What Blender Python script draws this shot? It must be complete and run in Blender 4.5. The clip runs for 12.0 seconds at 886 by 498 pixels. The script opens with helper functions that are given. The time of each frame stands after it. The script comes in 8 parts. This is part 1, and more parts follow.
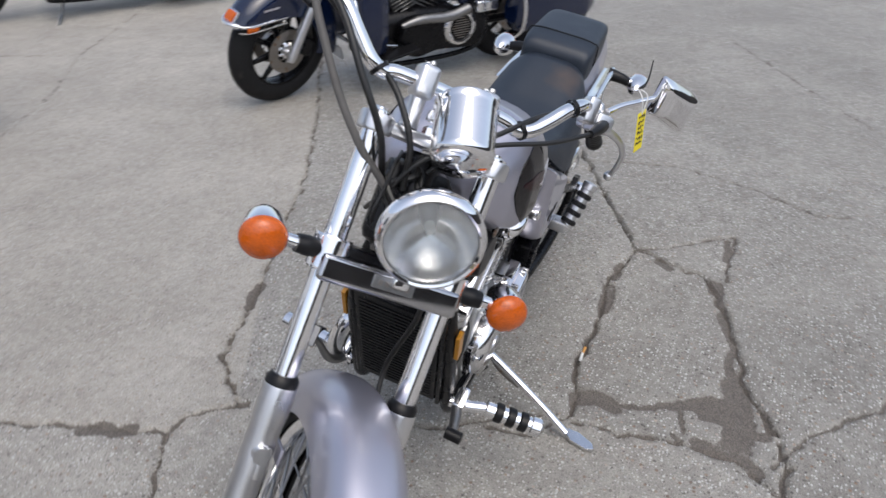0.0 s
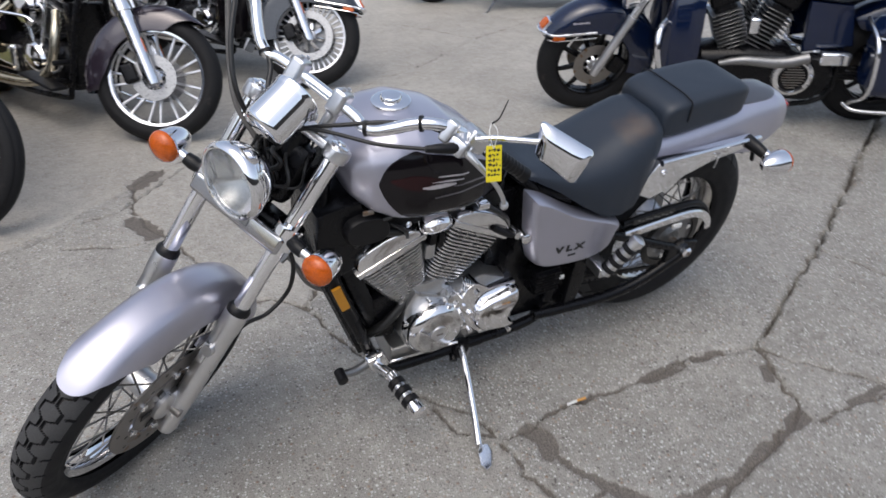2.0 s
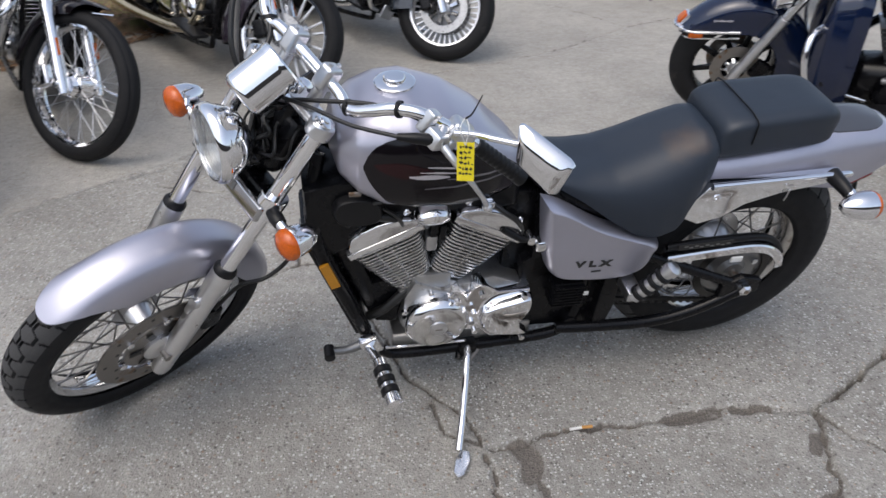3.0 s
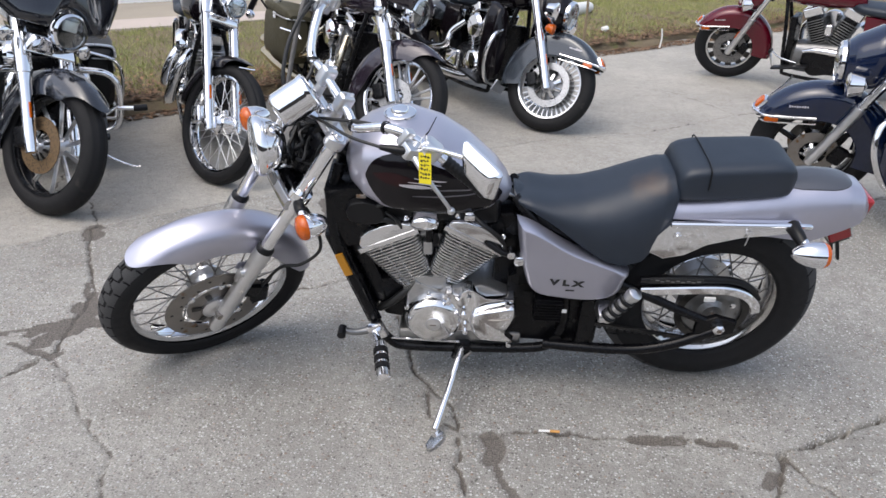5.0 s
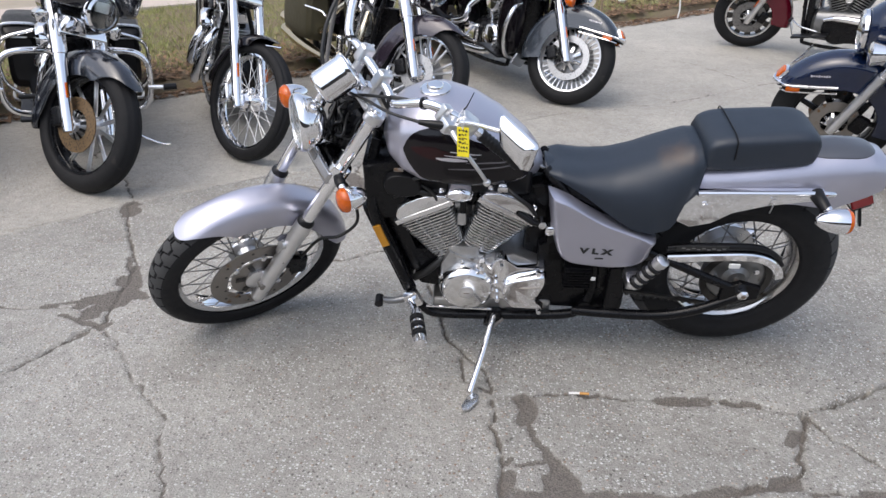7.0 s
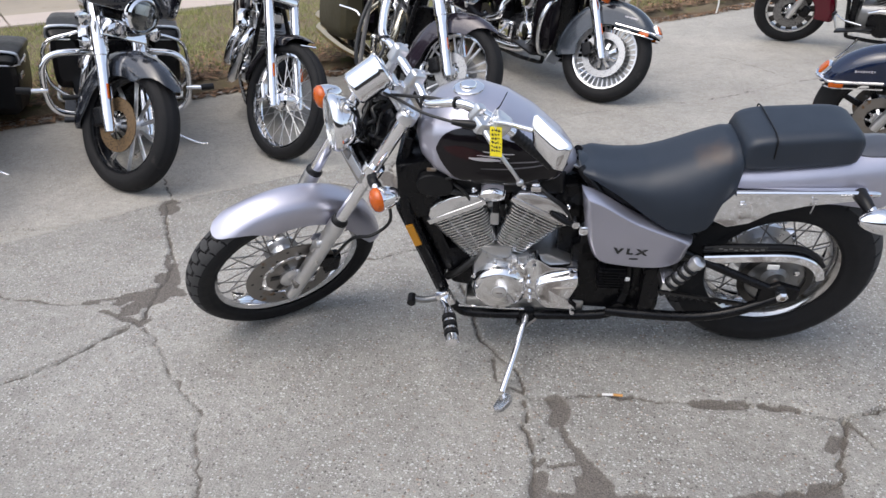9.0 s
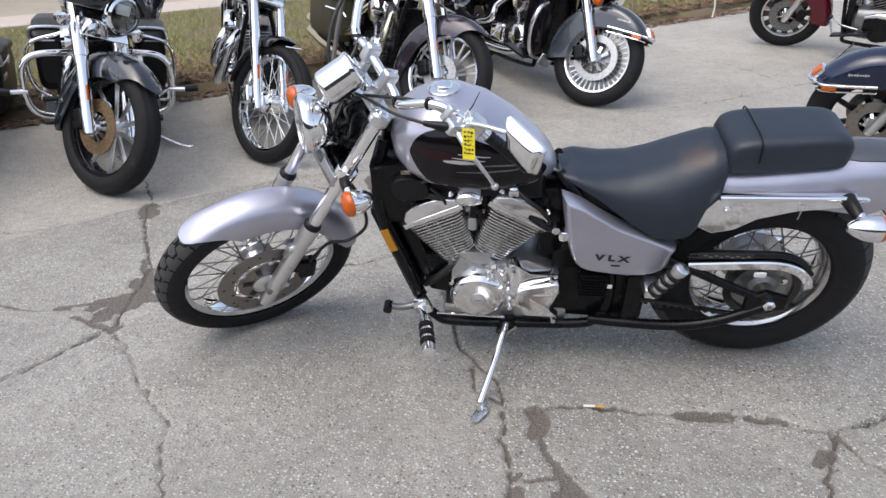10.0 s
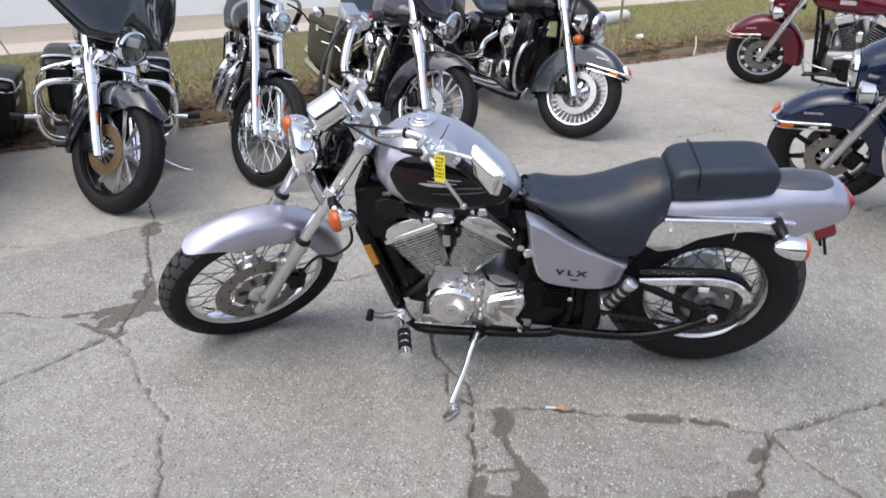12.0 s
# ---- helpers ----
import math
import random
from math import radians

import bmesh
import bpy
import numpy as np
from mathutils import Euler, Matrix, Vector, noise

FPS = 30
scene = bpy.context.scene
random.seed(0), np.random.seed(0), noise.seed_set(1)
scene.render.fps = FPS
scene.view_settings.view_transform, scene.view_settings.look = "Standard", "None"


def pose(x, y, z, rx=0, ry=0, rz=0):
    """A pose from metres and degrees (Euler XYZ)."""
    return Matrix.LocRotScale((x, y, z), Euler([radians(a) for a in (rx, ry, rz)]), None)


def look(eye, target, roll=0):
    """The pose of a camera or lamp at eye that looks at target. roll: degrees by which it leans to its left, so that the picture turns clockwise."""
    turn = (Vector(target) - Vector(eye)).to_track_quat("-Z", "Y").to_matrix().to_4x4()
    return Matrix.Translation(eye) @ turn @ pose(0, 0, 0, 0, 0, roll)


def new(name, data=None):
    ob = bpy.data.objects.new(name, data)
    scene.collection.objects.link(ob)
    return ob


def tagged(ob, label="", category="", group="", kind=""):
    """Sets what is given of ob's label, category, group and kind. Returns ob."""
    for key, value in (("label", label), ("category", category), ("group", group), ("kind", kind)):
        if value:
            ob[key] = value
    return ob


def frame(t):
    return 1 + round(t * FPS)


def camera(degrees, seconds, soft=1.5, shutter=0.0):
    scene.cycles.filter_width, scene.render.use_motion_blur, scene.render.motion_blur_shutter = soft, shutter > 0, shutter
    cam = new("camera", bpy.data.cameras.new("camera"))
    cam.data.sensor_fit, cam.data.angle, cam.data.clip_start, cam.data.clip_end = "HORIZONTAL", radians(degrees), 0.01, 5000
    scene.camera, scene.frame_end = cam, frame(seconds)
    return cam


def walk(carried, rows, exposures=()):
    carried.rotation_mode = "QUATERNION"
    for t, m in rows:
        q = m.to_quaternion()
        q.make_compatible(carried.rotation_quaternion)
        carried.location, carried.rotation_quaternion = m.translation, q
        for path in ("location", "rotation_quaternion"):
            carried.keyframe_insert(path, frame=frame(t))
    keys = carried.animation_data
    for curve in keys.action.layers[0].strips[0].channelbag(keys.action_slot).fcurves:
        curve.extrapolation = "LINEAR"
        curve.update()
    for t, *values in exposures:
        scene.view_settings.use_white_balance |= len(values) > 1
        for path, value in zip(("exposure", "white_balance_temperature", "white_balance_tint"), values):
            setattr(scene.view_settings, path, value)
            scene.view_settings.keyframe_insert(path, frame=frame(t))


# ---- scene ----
cam = camera(64.1, 12.0, shutter=0.35)
PATH = [
    (0, (-2.161, -0.685, 1.376), (-0.623, 0.069, 0.345), -0.3),
    (0.5, (-2.025, -0.996, 1.379), (-0.719, 0.099, 0.332), -0.1),
    (1, (-1.845, -1.152, 1.394), (-0.754, 0.161, 0.352), 0.9),
    (1.5, (-1.645, -1.342, 1.409), (-0.729, 0.075, 0.334), 1.2),
    (2, (-1.484, -1.615, 1.433), (-0.786, -0.03, 0.431), 0.4),
    (2.5, (-1.299, -1.618, 1.445), (-0.782, 0.039, 0.452), 2.3),
    (3, (-1.089, -1.636, 1.431), (-0.826, 0.039, 0.37), 2.0),
    (3.2, (-0.999, -1.66, 1.426), (-0.845, 0.028, 0.363), 1.3),
    (4.8, (-0.722, -2.046, 1.452), (-0.831, -0.25, 0.58), 1.9),
    (5, (-0.681, -2.067, 1.445), (-0.836, -0.274, 0.573), 1.9),
    (5.5, (-0.68, -2.134, 1.466), (-0.845, -0.346, 0.585), 1.1),
    (6, (-0.728, -2.171, 1.469), (-0.891, -0.406, 0.543), 0.7),
    (6.5, (-0.742, -2.164, 1.472), (-0.937, -0.404, 0.542), 1.0),
    (7, (-0.735, -2.157, 1.47), (-0.923, -0.4, 0.535), 0.8),
    (8.8, (-0.735, -2.157, 1.471), (-1.024, -0.418, 0.527), -0.6),
    (9, (-0.733, -2.153, 1.475), (-1.014, -0.411, 0.533), -0.4),
    (9.5, (-0.704, -2.116, 1.47), (-0.969, -0.368, 0.536), 0.0),
    (10, (-0.673, -2.079, 1.446), (-0.954, -0.331, 0.515), -0.2),
    (10.5, (-0.696, -2.205, 1.479), (-0.964, -0.473, 0.515), -0.6),
    (11, (-0.702, -2.333, 1.484), (-0.905, -0.583, 0.537), -0.3),
    (11.5, (-0.662, -2.351, 1.513), (-0.874, -0.597, 0.575), -0.2),
    (12, (-0.576, -2.301, 1.514), (-0.849, -0.515, 0.656), 0.8),
]
walk(cam, [(t, look(eye, target, roll)) for t, eye, target, roll in PATH],
     [(0, 0.62), (0.8, 0.58), (1.5, 0.56), (3, 0.58), (5, 0.86), (5.6, 0.91), (6.5, 0.88), (9, 0.87), (12, 0.92)])

# ---- light ----
world = bpy.data.worlds.new("sky")
scene.world = world
world.use_nodes = True
wn = world.node_tree
sky = wn.nodes.new("ShaderNodeTexSky")
sky.sky_type = "NISHITA"
sky.sun_disc = False
SUN_EL, SUN_ROT = radians(62), radians(222)
sky.sun_elevation, sky.sun_rotation = SUN_EL, SUN_ROT
sky.air_density, sky.dust_density, sky.ozone_density = 1.0, 3.3, 1.25
haze = wn.nodes.new("ShaderNodeHueSaturation")
haze.inputs["Saturation"].default_value = 0.70
wn.links.new(sky.outputs[0], haze.inputs["Color"])
wn.links.new(haze.outputs[0], wn.nodes["Background"].inputs[0])
wn.nodes["Background"].inputs[1].default_value = 0.15
sun = new("sun", bpy.data.lights.new("sun", "SUN"))
sun.data.energy, sun.data.angle, sun.data.color = 0.5, radians(60), (1.0, 0.97, 0.92)
sun.matrix_world = look(
    (20 * math.sin(SUN_ROT) * math.cos(SUN_EL), 20 * math.cos(SUN_ROT) * math.cos(SUN_EL), 20 * math.sin(SUN_EL)), (0, 0, 0))

# ---- materials ----


def mat(name, color, rough=0.5, metal=0.0, var=0.12, size=40.0, fine=300.0, bump=0.0, coat=0.0, rvar=0.12, spots=None, ior=1.5, spread=0.0):
    """A surface with variation at two sizes. size, fine: noise cycles a metre; bump in metres; spots: colour and share
    of worn, dirty or pierced patches.
    """
    m = bpy.data.materials.new(name)
    m.use_nodes = True
    nt = m.node_tree
    p = nt.nodes["Principled BSDF"]
    co = nt.nodes.new("ShaderNodeTexCoord")
    big = nt.nodes.new("ShaderNodeTexNoise")
    big.inputs["Scale"].default_value, big.inputs["Detail"].default_value = size, 5
    small = nt.nodes.new("ShaderNodeTexNoise")
    small.inputs["Scale"].default_value, small.inputs["Detail"].default_value = fine, 3
    for n in (big, small):
        nt.links.new(co.outputs["Object"], n.inputs["Vector"])
    mix = nt.nodes.new("ShaderNodeMath")
    mix.operation = "ADD"
    nt.links.new(big.outputs[0], mix.inputs[0])
    nt.links.new(small.outputs[0], mix.inputs[1])
    ramp = nt.nodes.new("ShaderNodeMapRange")
    ramp.inputs[1].default_value, ramp.inputs[2].default_value = 0.6, 1.4
    ramp.inputs[3].default_value, ramp.inputs[4].default_value = 1 - var, 1 + var
    nt.links.new(mix.outputs[0], ramp.inputs[0])
    tone = nt.nodes.new("ShaderNodeMix")
    tone.data_type, tone.blend_type = "RGBA", "MULTIPLY"
    tone.inputs["Factor"].default_value = 1.0
    tone.inputs["A"].default_value = (*color, 1)
    nt.links.new(ramp.outputs[0], tone.inputs["B"])
    last = tone.outputs["Result"]
    if spread:
        oi = nt.nodes.new("ShaderNodeObjectInfo")
        mr = nt.nodes.new("ShaderNodeMapRange")
        mr.inputs[3].default_value, mr.inputs[4].default_value = 1 - spread, 1 + spread
        nt.links.new(oi.outputs["Random"], mr.inputs[0])
        t2 = nt.nodes.new("ShaderNodeMix")
        t2.data_type, t2.blend_type = "RGBA", "MULTIPLY"
        t2.inputs["Factor"].default_value = 1.0
        nt.links.new(last, t2.inputs["A"])
        nt.links.new(mr.outputs[0], t2.inputs["B"])
        last = t2.outputs["Result"]
    if spots:
        scol, share, ssize = spots
        sn = nt.nodes.new("ShaderNodeTexNoise")
        sn.inputs["Scale"].default_value, sn.inputs["Detail"].default_value = ssize, 8
        nt.links.new(co.outputs["Object"], sn.inputs["Vector"])
        sr = nt.nodes.new("ShaderNodeMapRange")
        sr.inputs[1].default_value, sr.inputs[2].default_value = 0.72 - 0.35 * share, 0.82 - 0.35 * share
        nt.links.new(sn.outputs[0], sr.inputs[0])
        sm = nt.nodes.new("ShaderNodeMix")
        sm.data_type = "RGBA"
        nt.links.new(sr.outputs[0], sm.inputs["Factor"])
        nt.links.new(last, sm.inputs["A"])
        sm.inputs["B"].default_value = (*scol, 1)
        last = sm.outputs["Result"]
    nt.links.new(last, p.inputs["Base Color"])
    rr = nt.nodes.new("ShaderNodeMapRange")
    rr.inputs[1].default_value, rr.inputs[2].default_value = 0.3, 0.7
    rr.inputs[3].default_value, rr.inputs[4].default_value = max(0.02, rough * (1 - rvar)), min(1, rough * (1 + rvar))
    nt.links.new(big.outputs[0], rr.inputs[0])
    nt.links.new(rr.outputs[0], p.inputs["Roughness"])
    p.inputs["Metallic"].default_value = metal
    p.inputs["IOR"].default_value = ior
    if coat:
        p.inputs["Coat Weight"].default_value, p.inputs["Coat Roughness"].default_value = coat, 0.04
    if bump:
        b = nt.nodes.new("ShaderNodeBump")
        b.inputs["Distance"].default_value = bump
        b.inputs["Strength"].default_value = 0.8
        nt.links.new(small.outputs[0], b.inputs["Height"])
        nt.links.new(b.outputs[0], p.inputs["Normal"])
    return m


SILVER = mat("lilac silver paint", (0.475, 0.472, 0.548), 0.44, 0.88, 0.12, 6, 2200, coat=0.75)
DKSILVER = mat("grey silver paint", (0.085, 0.09, 0.105), 0.36, 0.5, 0.06, 8, 900, coat=0.5)
BLACKP = mat("black gloss paint", (0.006, 0.0045, 0.006), 0.13, 0.0, 0.1, 6, 600, coat=0.1, ior=1.36)
MAROON = mat("dark red decal", (0.019, 0.002, 0.0035), 0.2, 0.0, 0.15, 30, 300, coat=0.1, ior=1.36)
PALE = mat("pale silver decal", (0.55, 0.52, 0.54), 0.3, 0.2, 0.1, 30, 300, coat=0.6)
PINSTRIPE = mat("grey pinstripe", (0.15, 0.14, 0.15), 0.3, 0.2, 0.15, 40, 300, coat=0.4)
DUSTYRIM = mat("dusty chrome rim", (0.56, 0.545, 0.53), 0.17, 1.0, 0.12, 18, 300, rvar=0.5, spots=((0.20, 0.17, 0.14), 0.35, 22))
CHROME = mat("chrome", (0.88, 0.88, 0.895), 0.055, 1.0, 0.04, 25, 500, rvar=0.5, spots=((0.55, 0.54, 0.53), 0.08, 60))
# Chrome darkened in colour for the dim surroundings the yoke cover mirrors.
TONEDCHROME = mat("chrome toned for a dim reflection", (0.46, 0.46, 0.475), 0.09, 1.0, 0.1, 25, 400, rvar=0.4)
SATIN = mat("satin aluminium", (0.70, 0.70, 0.71), 0.31, 1.0, 0.08, 30, 700, bump=0.0001)
CAST = mat("cast alloy", (0.26, 0.26, 0.26), 0.42, 0.9, 0.14, 30, 600, bump=0.0002, spots=((0.16, 0.15, 0.14), 0.25, 35))
POLISHED = mat("scuffed polished alloy", (0.80, 0.80, 0.81), 0.11, 1.0, 0.08, 35, 500, rvar=0.6, bump=0.00006, spots=((0.25, 0.24, 0.23), 0.18, 45))
ALLOY = mat("bare engine alloy", (0.50, 0.50, 0.50), 0.34, 0.95, 0.16, 30, 500, bump=0.0003, spots=((0.24, 0.22, 0.20), 0.25, 35))
FINMAT = mat("cooling fin alloy", (0.66, 0.655, 0.655), 0.28, 0.95, 0.12, 30, 500, spots=((0.2, 0.18, 0.16), 0.2, 40))
STEEL = mat("bare disc steel", (0.29, 0.27, 0.25), 0.4, 0.9, 0.12, 40, 700, spots=((0.22, 0.13, 0.07), 0.35, 30))
RUSTY = mat("bronzed disc steel", (0.17, 0.11, 0.055), 0.55, 0.4, 0.2, 40, 500, spots=((0.06, 0.04, 0.025), 0.6, 110))
RUBBER = mat("tyre rubber", (0.011, 0.011, 0.012), 0.7, 0.0, 0.25, 25, 250, bump=0.0004, spots=((0.030, 0.028, 0.026), 0.16, 14), ior=1.33)
BLACK = mat("satin black metal", (0.004, 0.004, 0.005), 0.27, 0.0, 0.2, 20, 400, bump=0.0001, spots=((0.014, 0.012, 0.011), 0.12, 30), ior=1.32)
PLASTIC = mat("black plastic", (0.006, 0.006, 0.007), 0.38, 0.0, 0.2, 30, 500, bump=0.0002, ior=1.36)
CABLE = mat("cable sheath", (0.010, 0.010, 0.010), 0.42, 0.0, 0.15, 30, 500)
OLDCABLE = mat("greyed cable sheath", (0.10, 0.095, 0.09), 0.5, 0.0, 0.2, 30, 500)
VINYL = mat("black vinyl", (0.014, 0.021, 0.033), 0.47, 0.0, 0.14, 9, 420, bump=0.0006)
TREAD = mat("grey tread rubber", (0.042, 0.042, 0.043), 0.78, 0.0, 0.25, 30, 300, bump=0.0003)
AMBER = mat("amber lens", (0.50, 0.088, 0.001), 0.22, 0.0, 0.30, 70, 320, bump=0.0010, coat=0.6, ior=1.4)
DULLAMBER = mat("dull amber reflector", (0.50, 0.215, 0.012), 0.3, 0.0, 0.1, 40, 260, bump=0.0004)
REDLENS = mat("red lens", (0.30, 0.007, 0.012), 0.18, 0.0, 0.1, 40, 260, bump=0.0006, coat=0.6)
YELLOW = mat("yellow tag card", (0.80, 0.66, 0.02), 0.55, 0.0, 0.06, 40, 300)
INK = mat("black ink", (0.02, 0.02, 0.02), 0.6)
WHITE = mat("white plastic", (0.72, 0.72, 0.70), 0.45, 0.0, 0.08, 30, 300)
NAVY = mat("navy gloss paint", (0.003, 0.009, 0.034), 0.14, 0.0, 0.1, 8, 700, coat=0.75, ior=1.42)
INKBLUE = mat("blue-black gloss paint", (0.014, 0.016, 0.022), 0.14, 0.2, 0.1, 8, 700, coat=1.0, ior=1.5)
PLUM = mat("dark plum gloss paint", (0.026, 0.019, 0.029), 0.18, 0.25, 0.1, 8, 700, coat=0.9)
GREYBLUE = mat("charcoal blue paint", (0.026, 0.033, 0.043), 0.2, 0.25, 0.1, 8, 700, coat=0.9)
RED = mat("dark red gloss paint", (0.10, 0.003, 0.012), 0.18, 0.1, 0.1, 8, 700, coat=0.6, ior=1.4)
OLIVE = mat("olive brown canvas", (0.050, 0.044, 0.022), 0.7, 0.0, 0.2, 30, 600, bump=0.0006)
BRASS = mat("gilded exhaust steel", (0.66, 0.59, 0.45), 0.2, 1.0, 0.15, 15, 300)


def glassy(name, color, rough=0.03):
    m = bpy.data.materials.new(name)
    m.use_nodes = True
    p = m.node_tree.nodes["Principled BSDF"]
    nt = m.node_tree
    nt.nodes.remove(p)
    clear, gloss = nt.nodes.new("ShaderNodeBsdfTransparent"), nt.nodes.new("ShaderNodeBsdfGlossy")
    clear.inputs[0].default_value = (*color, 1)
    gloss.inputs["Roughness"].default_value = rough
    fr, mix, lift = nt.nodes.new("ShaderNodeLayerWeight"), nt.nodes.new("ShaderNodeMixShader"), nt.nodes.new("ShaderNodeMapRange")
    fr.inputs["Blend"].default_value = 0.22
    lift.inputs[3].default_value, lift.inputs[4].default_value = 0.05, 0.8
    nt.links.new(fr.outputs["Facing"], lift.inputs[0])
    nt.links.new(lift.outputs[0], mix.inputs[0])
    nt.links.new(clear.outputs[0], mix.inputs[1])
    nt.links.new(gloss.outputs[0], mix.inputs[2])
    nt.links.new(mix.outputs[0], nt.nodes["Material Output"].inputs[0])
    return m


REFLECT = mat("headlight reflector", (0.58, 0.585, 0.60), 0.16, 1.0, 0.04, 60, 200)
# Dense dark spots in the colour stand for the disc's drilled holes.
DISC = mat("grey disc steel", (0.22, 0.215, 0.21), 0.5, 0.7, 0.10, 40, 700, spots=((0.05, 0.05, 0.05), 0.55, 130))
SPOKE = mat("dull spoke steel", (0.34, 0.33, 0.32), 0.3, 1.0, 0.15, 30, 300)
# Here too the dark spots stand for drilled holes.
BRIGHTDISC = mat("ground disc steel", (0.46, 0.455, 0.45), 0.36, 0.9, 0.10, 40, 700, spots=((0.07, 0.07, 0.07), 0.42, 150))
DARKSTEEL = mat("oily dark steel", (0.060, 0.058, 0.056), 0.4, 0.9, 0.2, 40, 400, spots=((0.04, 0.035, 0.03), 0.3, 30))
FLUTED = glassy("fluted lens glass", (0.95, 0.96, 0.96), 0.06)
fn = FLUTED.node_tree
fd, fm = fn.nodes.new("ShaderNodeBsdfDiffuse"), fn.nodes.new("ShaderNodeMixShader")
fd.inputs[0].default_value = (0.86, 0.88, 0.88, 1)
fm.inputs[0].default_value = 0.08
fl = fn.nodes["Material Output"].inputs[0].links[0].from_socket
fn.links.new(fl, fm.inputs[1])
fn.links.new(fd.outputs[0], fm.inputs[2])
fn.links.new(fm.outputs[0], fn.nodes["Material Output"].inputs[0])
fw, fb, fc = fn.nodes.new("ShaderNodeTexWave"), fn.nodes.new("ShaderNodeBump"), fn.nodes.new("ShaderNodeTexCoord")
fw.bands_direction, fw.inputs["Scale"].default_value = "Y", 38.0
fb.inputs["Distance"].default_value, fb.inputs["Strength"].default_value = 0.002, 0.6
fn.links.new(fc.outputs["Object"], fw.inputs["Vector"])
fn.links.new(fw.outputs["Fac"], fb.inputs["Height"])
for nd in fn.nodes:
    if nd.bl_idname in ("ShaderNodeBsdfGlossy", "ShaderNodeBsdfDiffuse"):
        fn.links.new(fb.outputs[0], nd.inputs["Normal"])
GLASS = glassy("clear lens glass", (0.95, 0.97, 0.97), 0.03)
MIRROR = mat("mirror glass", (0.85, 0.86, 0.88), 0.02, 1.0, 0.02, 20, 300)

# ---- mesh tools ----


def sharpen(bm, deg=38):
    bm.normal_update()
    lim = radians(deg)
    for f in bm.faces:
        f.smooth = True
    for e in bm.edges:
        if len(e.link_faces) == 2 and e.calc_face_angle(0) > lim:
            e.smooth = False


def flatten(me):
    """Large faces keep their own normal next to rounded edges: corner normals weighted by area."""
    nf, nl = len(me.polygons), len(me.loops)
    if not 0 < nf < 6000:
        return
    pn, area, total = np.zeros(nf * 3, np.float32), np.zeros(nf, np.float32), np.zeros(nf, np.int32)
    lv, ev, sharp = np.zeros(nl, np.int32), np.zeros(len(me.edges) * 2, np.int32), np.zeros(len(me.edges), bool)
    me.polygons.foreach_get("normal", pn), me.polygons.foreach_get("area", area), me.polygons.foreach_get("loop_total", total)
    me.loops.foreach_get("vertex_index", lv), me.edges.foreach_get("vertices", ev), me.edges.foreach_get("use_edge_sharp", sharp)
    face = np.repeat(np.arange(nf), total)
    vn = np.zeros((len(me.vertices), 3))
    np.add.at(vn, lv, (pn.reshape(-1, 3) * area[:, None])[face])
    vn /= np.maximum(1e-12, np.linalg.norm(vn, axis=1, keepdims=True))
    vn[ev.reshape(-1, 2)[sharp].ravel()] = 0
    me.normals_split_custom_set(vn[lv].tolist())


def mesh_of(name, bm, material, deg=38):
    sharpen(bm, deg)
    me = bpy.data.meshes.new(name)
    bm.to_mesh(me)
    bm.free()
    for m in material if isinstance(material, (list, tuple)) else [material]:
        me.materials.append(m)
    flatten(me)
    return me


def part(name, bm, material, parent, label="", deg=38, move=None):
    """Links a bmesh as one mesh under a thing or a part."""
    if move is not None:
        bm.transform(move)
        if move.determinant() < 0:
            bmesh.ops.reverse_faces(bm, faces=bm.faces[:])
    ob = new(name, mesh_of(name, bm, material, deg))
    ob.parent = parent
    return tagged(ob, label) if label else ob


def thing(name, m, label, category, group=""):
    ob = new(name)
    ob.empty_display_size = 0.1
    ob.matrix_world = m
    return tagged(ob, label, category, group)


def join(*bms):
    out = bms[0]
    for b in bms[1:]:
        me = bpy.data.meshes.new("tmp")
        b.to_mesh(me)
        b.free()
        out.from_mesh(me)
        bpy.data.meshes.remove(me)
    return out


def skin(rings, closed=True, caps=True, loop=False):
    """A skin over rings of points. closed: each ring closes; loop: the last ring joins the first."""
    bm = bmesh.new()
    vs = [[bm.verts.new(p) for p in r] for r in rings]
    n = len(rings[0])
    pairs = list(zip(vs, vs[1:])) + ([(vs[-1], vs[0])] if loop else [])
    for a, b in pairs:
        for i in range(n if closed else n - 1):
            j = (i + 1) % n
            bm.faces.new((a[i], a[j], b[j], b[i]))
    if caps and closed and not loop:
        bm.faces.new(vs[0][::-1])
        bm.faces.new(vs[-1])
    bmesh.ops.recalc_face_normals(bm, faces=bm.faces[:])
    return bm


def smooth_line(pts, steps=6):
    pts = [Vector(p) for p in pts]
    if len(pts) < 3:
        return pts
    ext = [2 * pts[0] - pts[1]] + pts + [2 * pts[-1] - pts[-2]]
    out = []
    for i in range(1, len(ext) - 2):
        p0, p1, p2, p3 = ext[i - 1], ext[i], ext[i + 1], ext[i + 2]
        for k in range(steps):
            t = k / steps
            out.append(0.5 * ((2 * p1) + (p2 - p0) * t + (2 * p0 - 5 * p1 + 4 * p2 - p3) * t * t + (3 * p1 - p0 - 3 * p2 + p3) * t ** 3))
    return out + [pts[-1]]


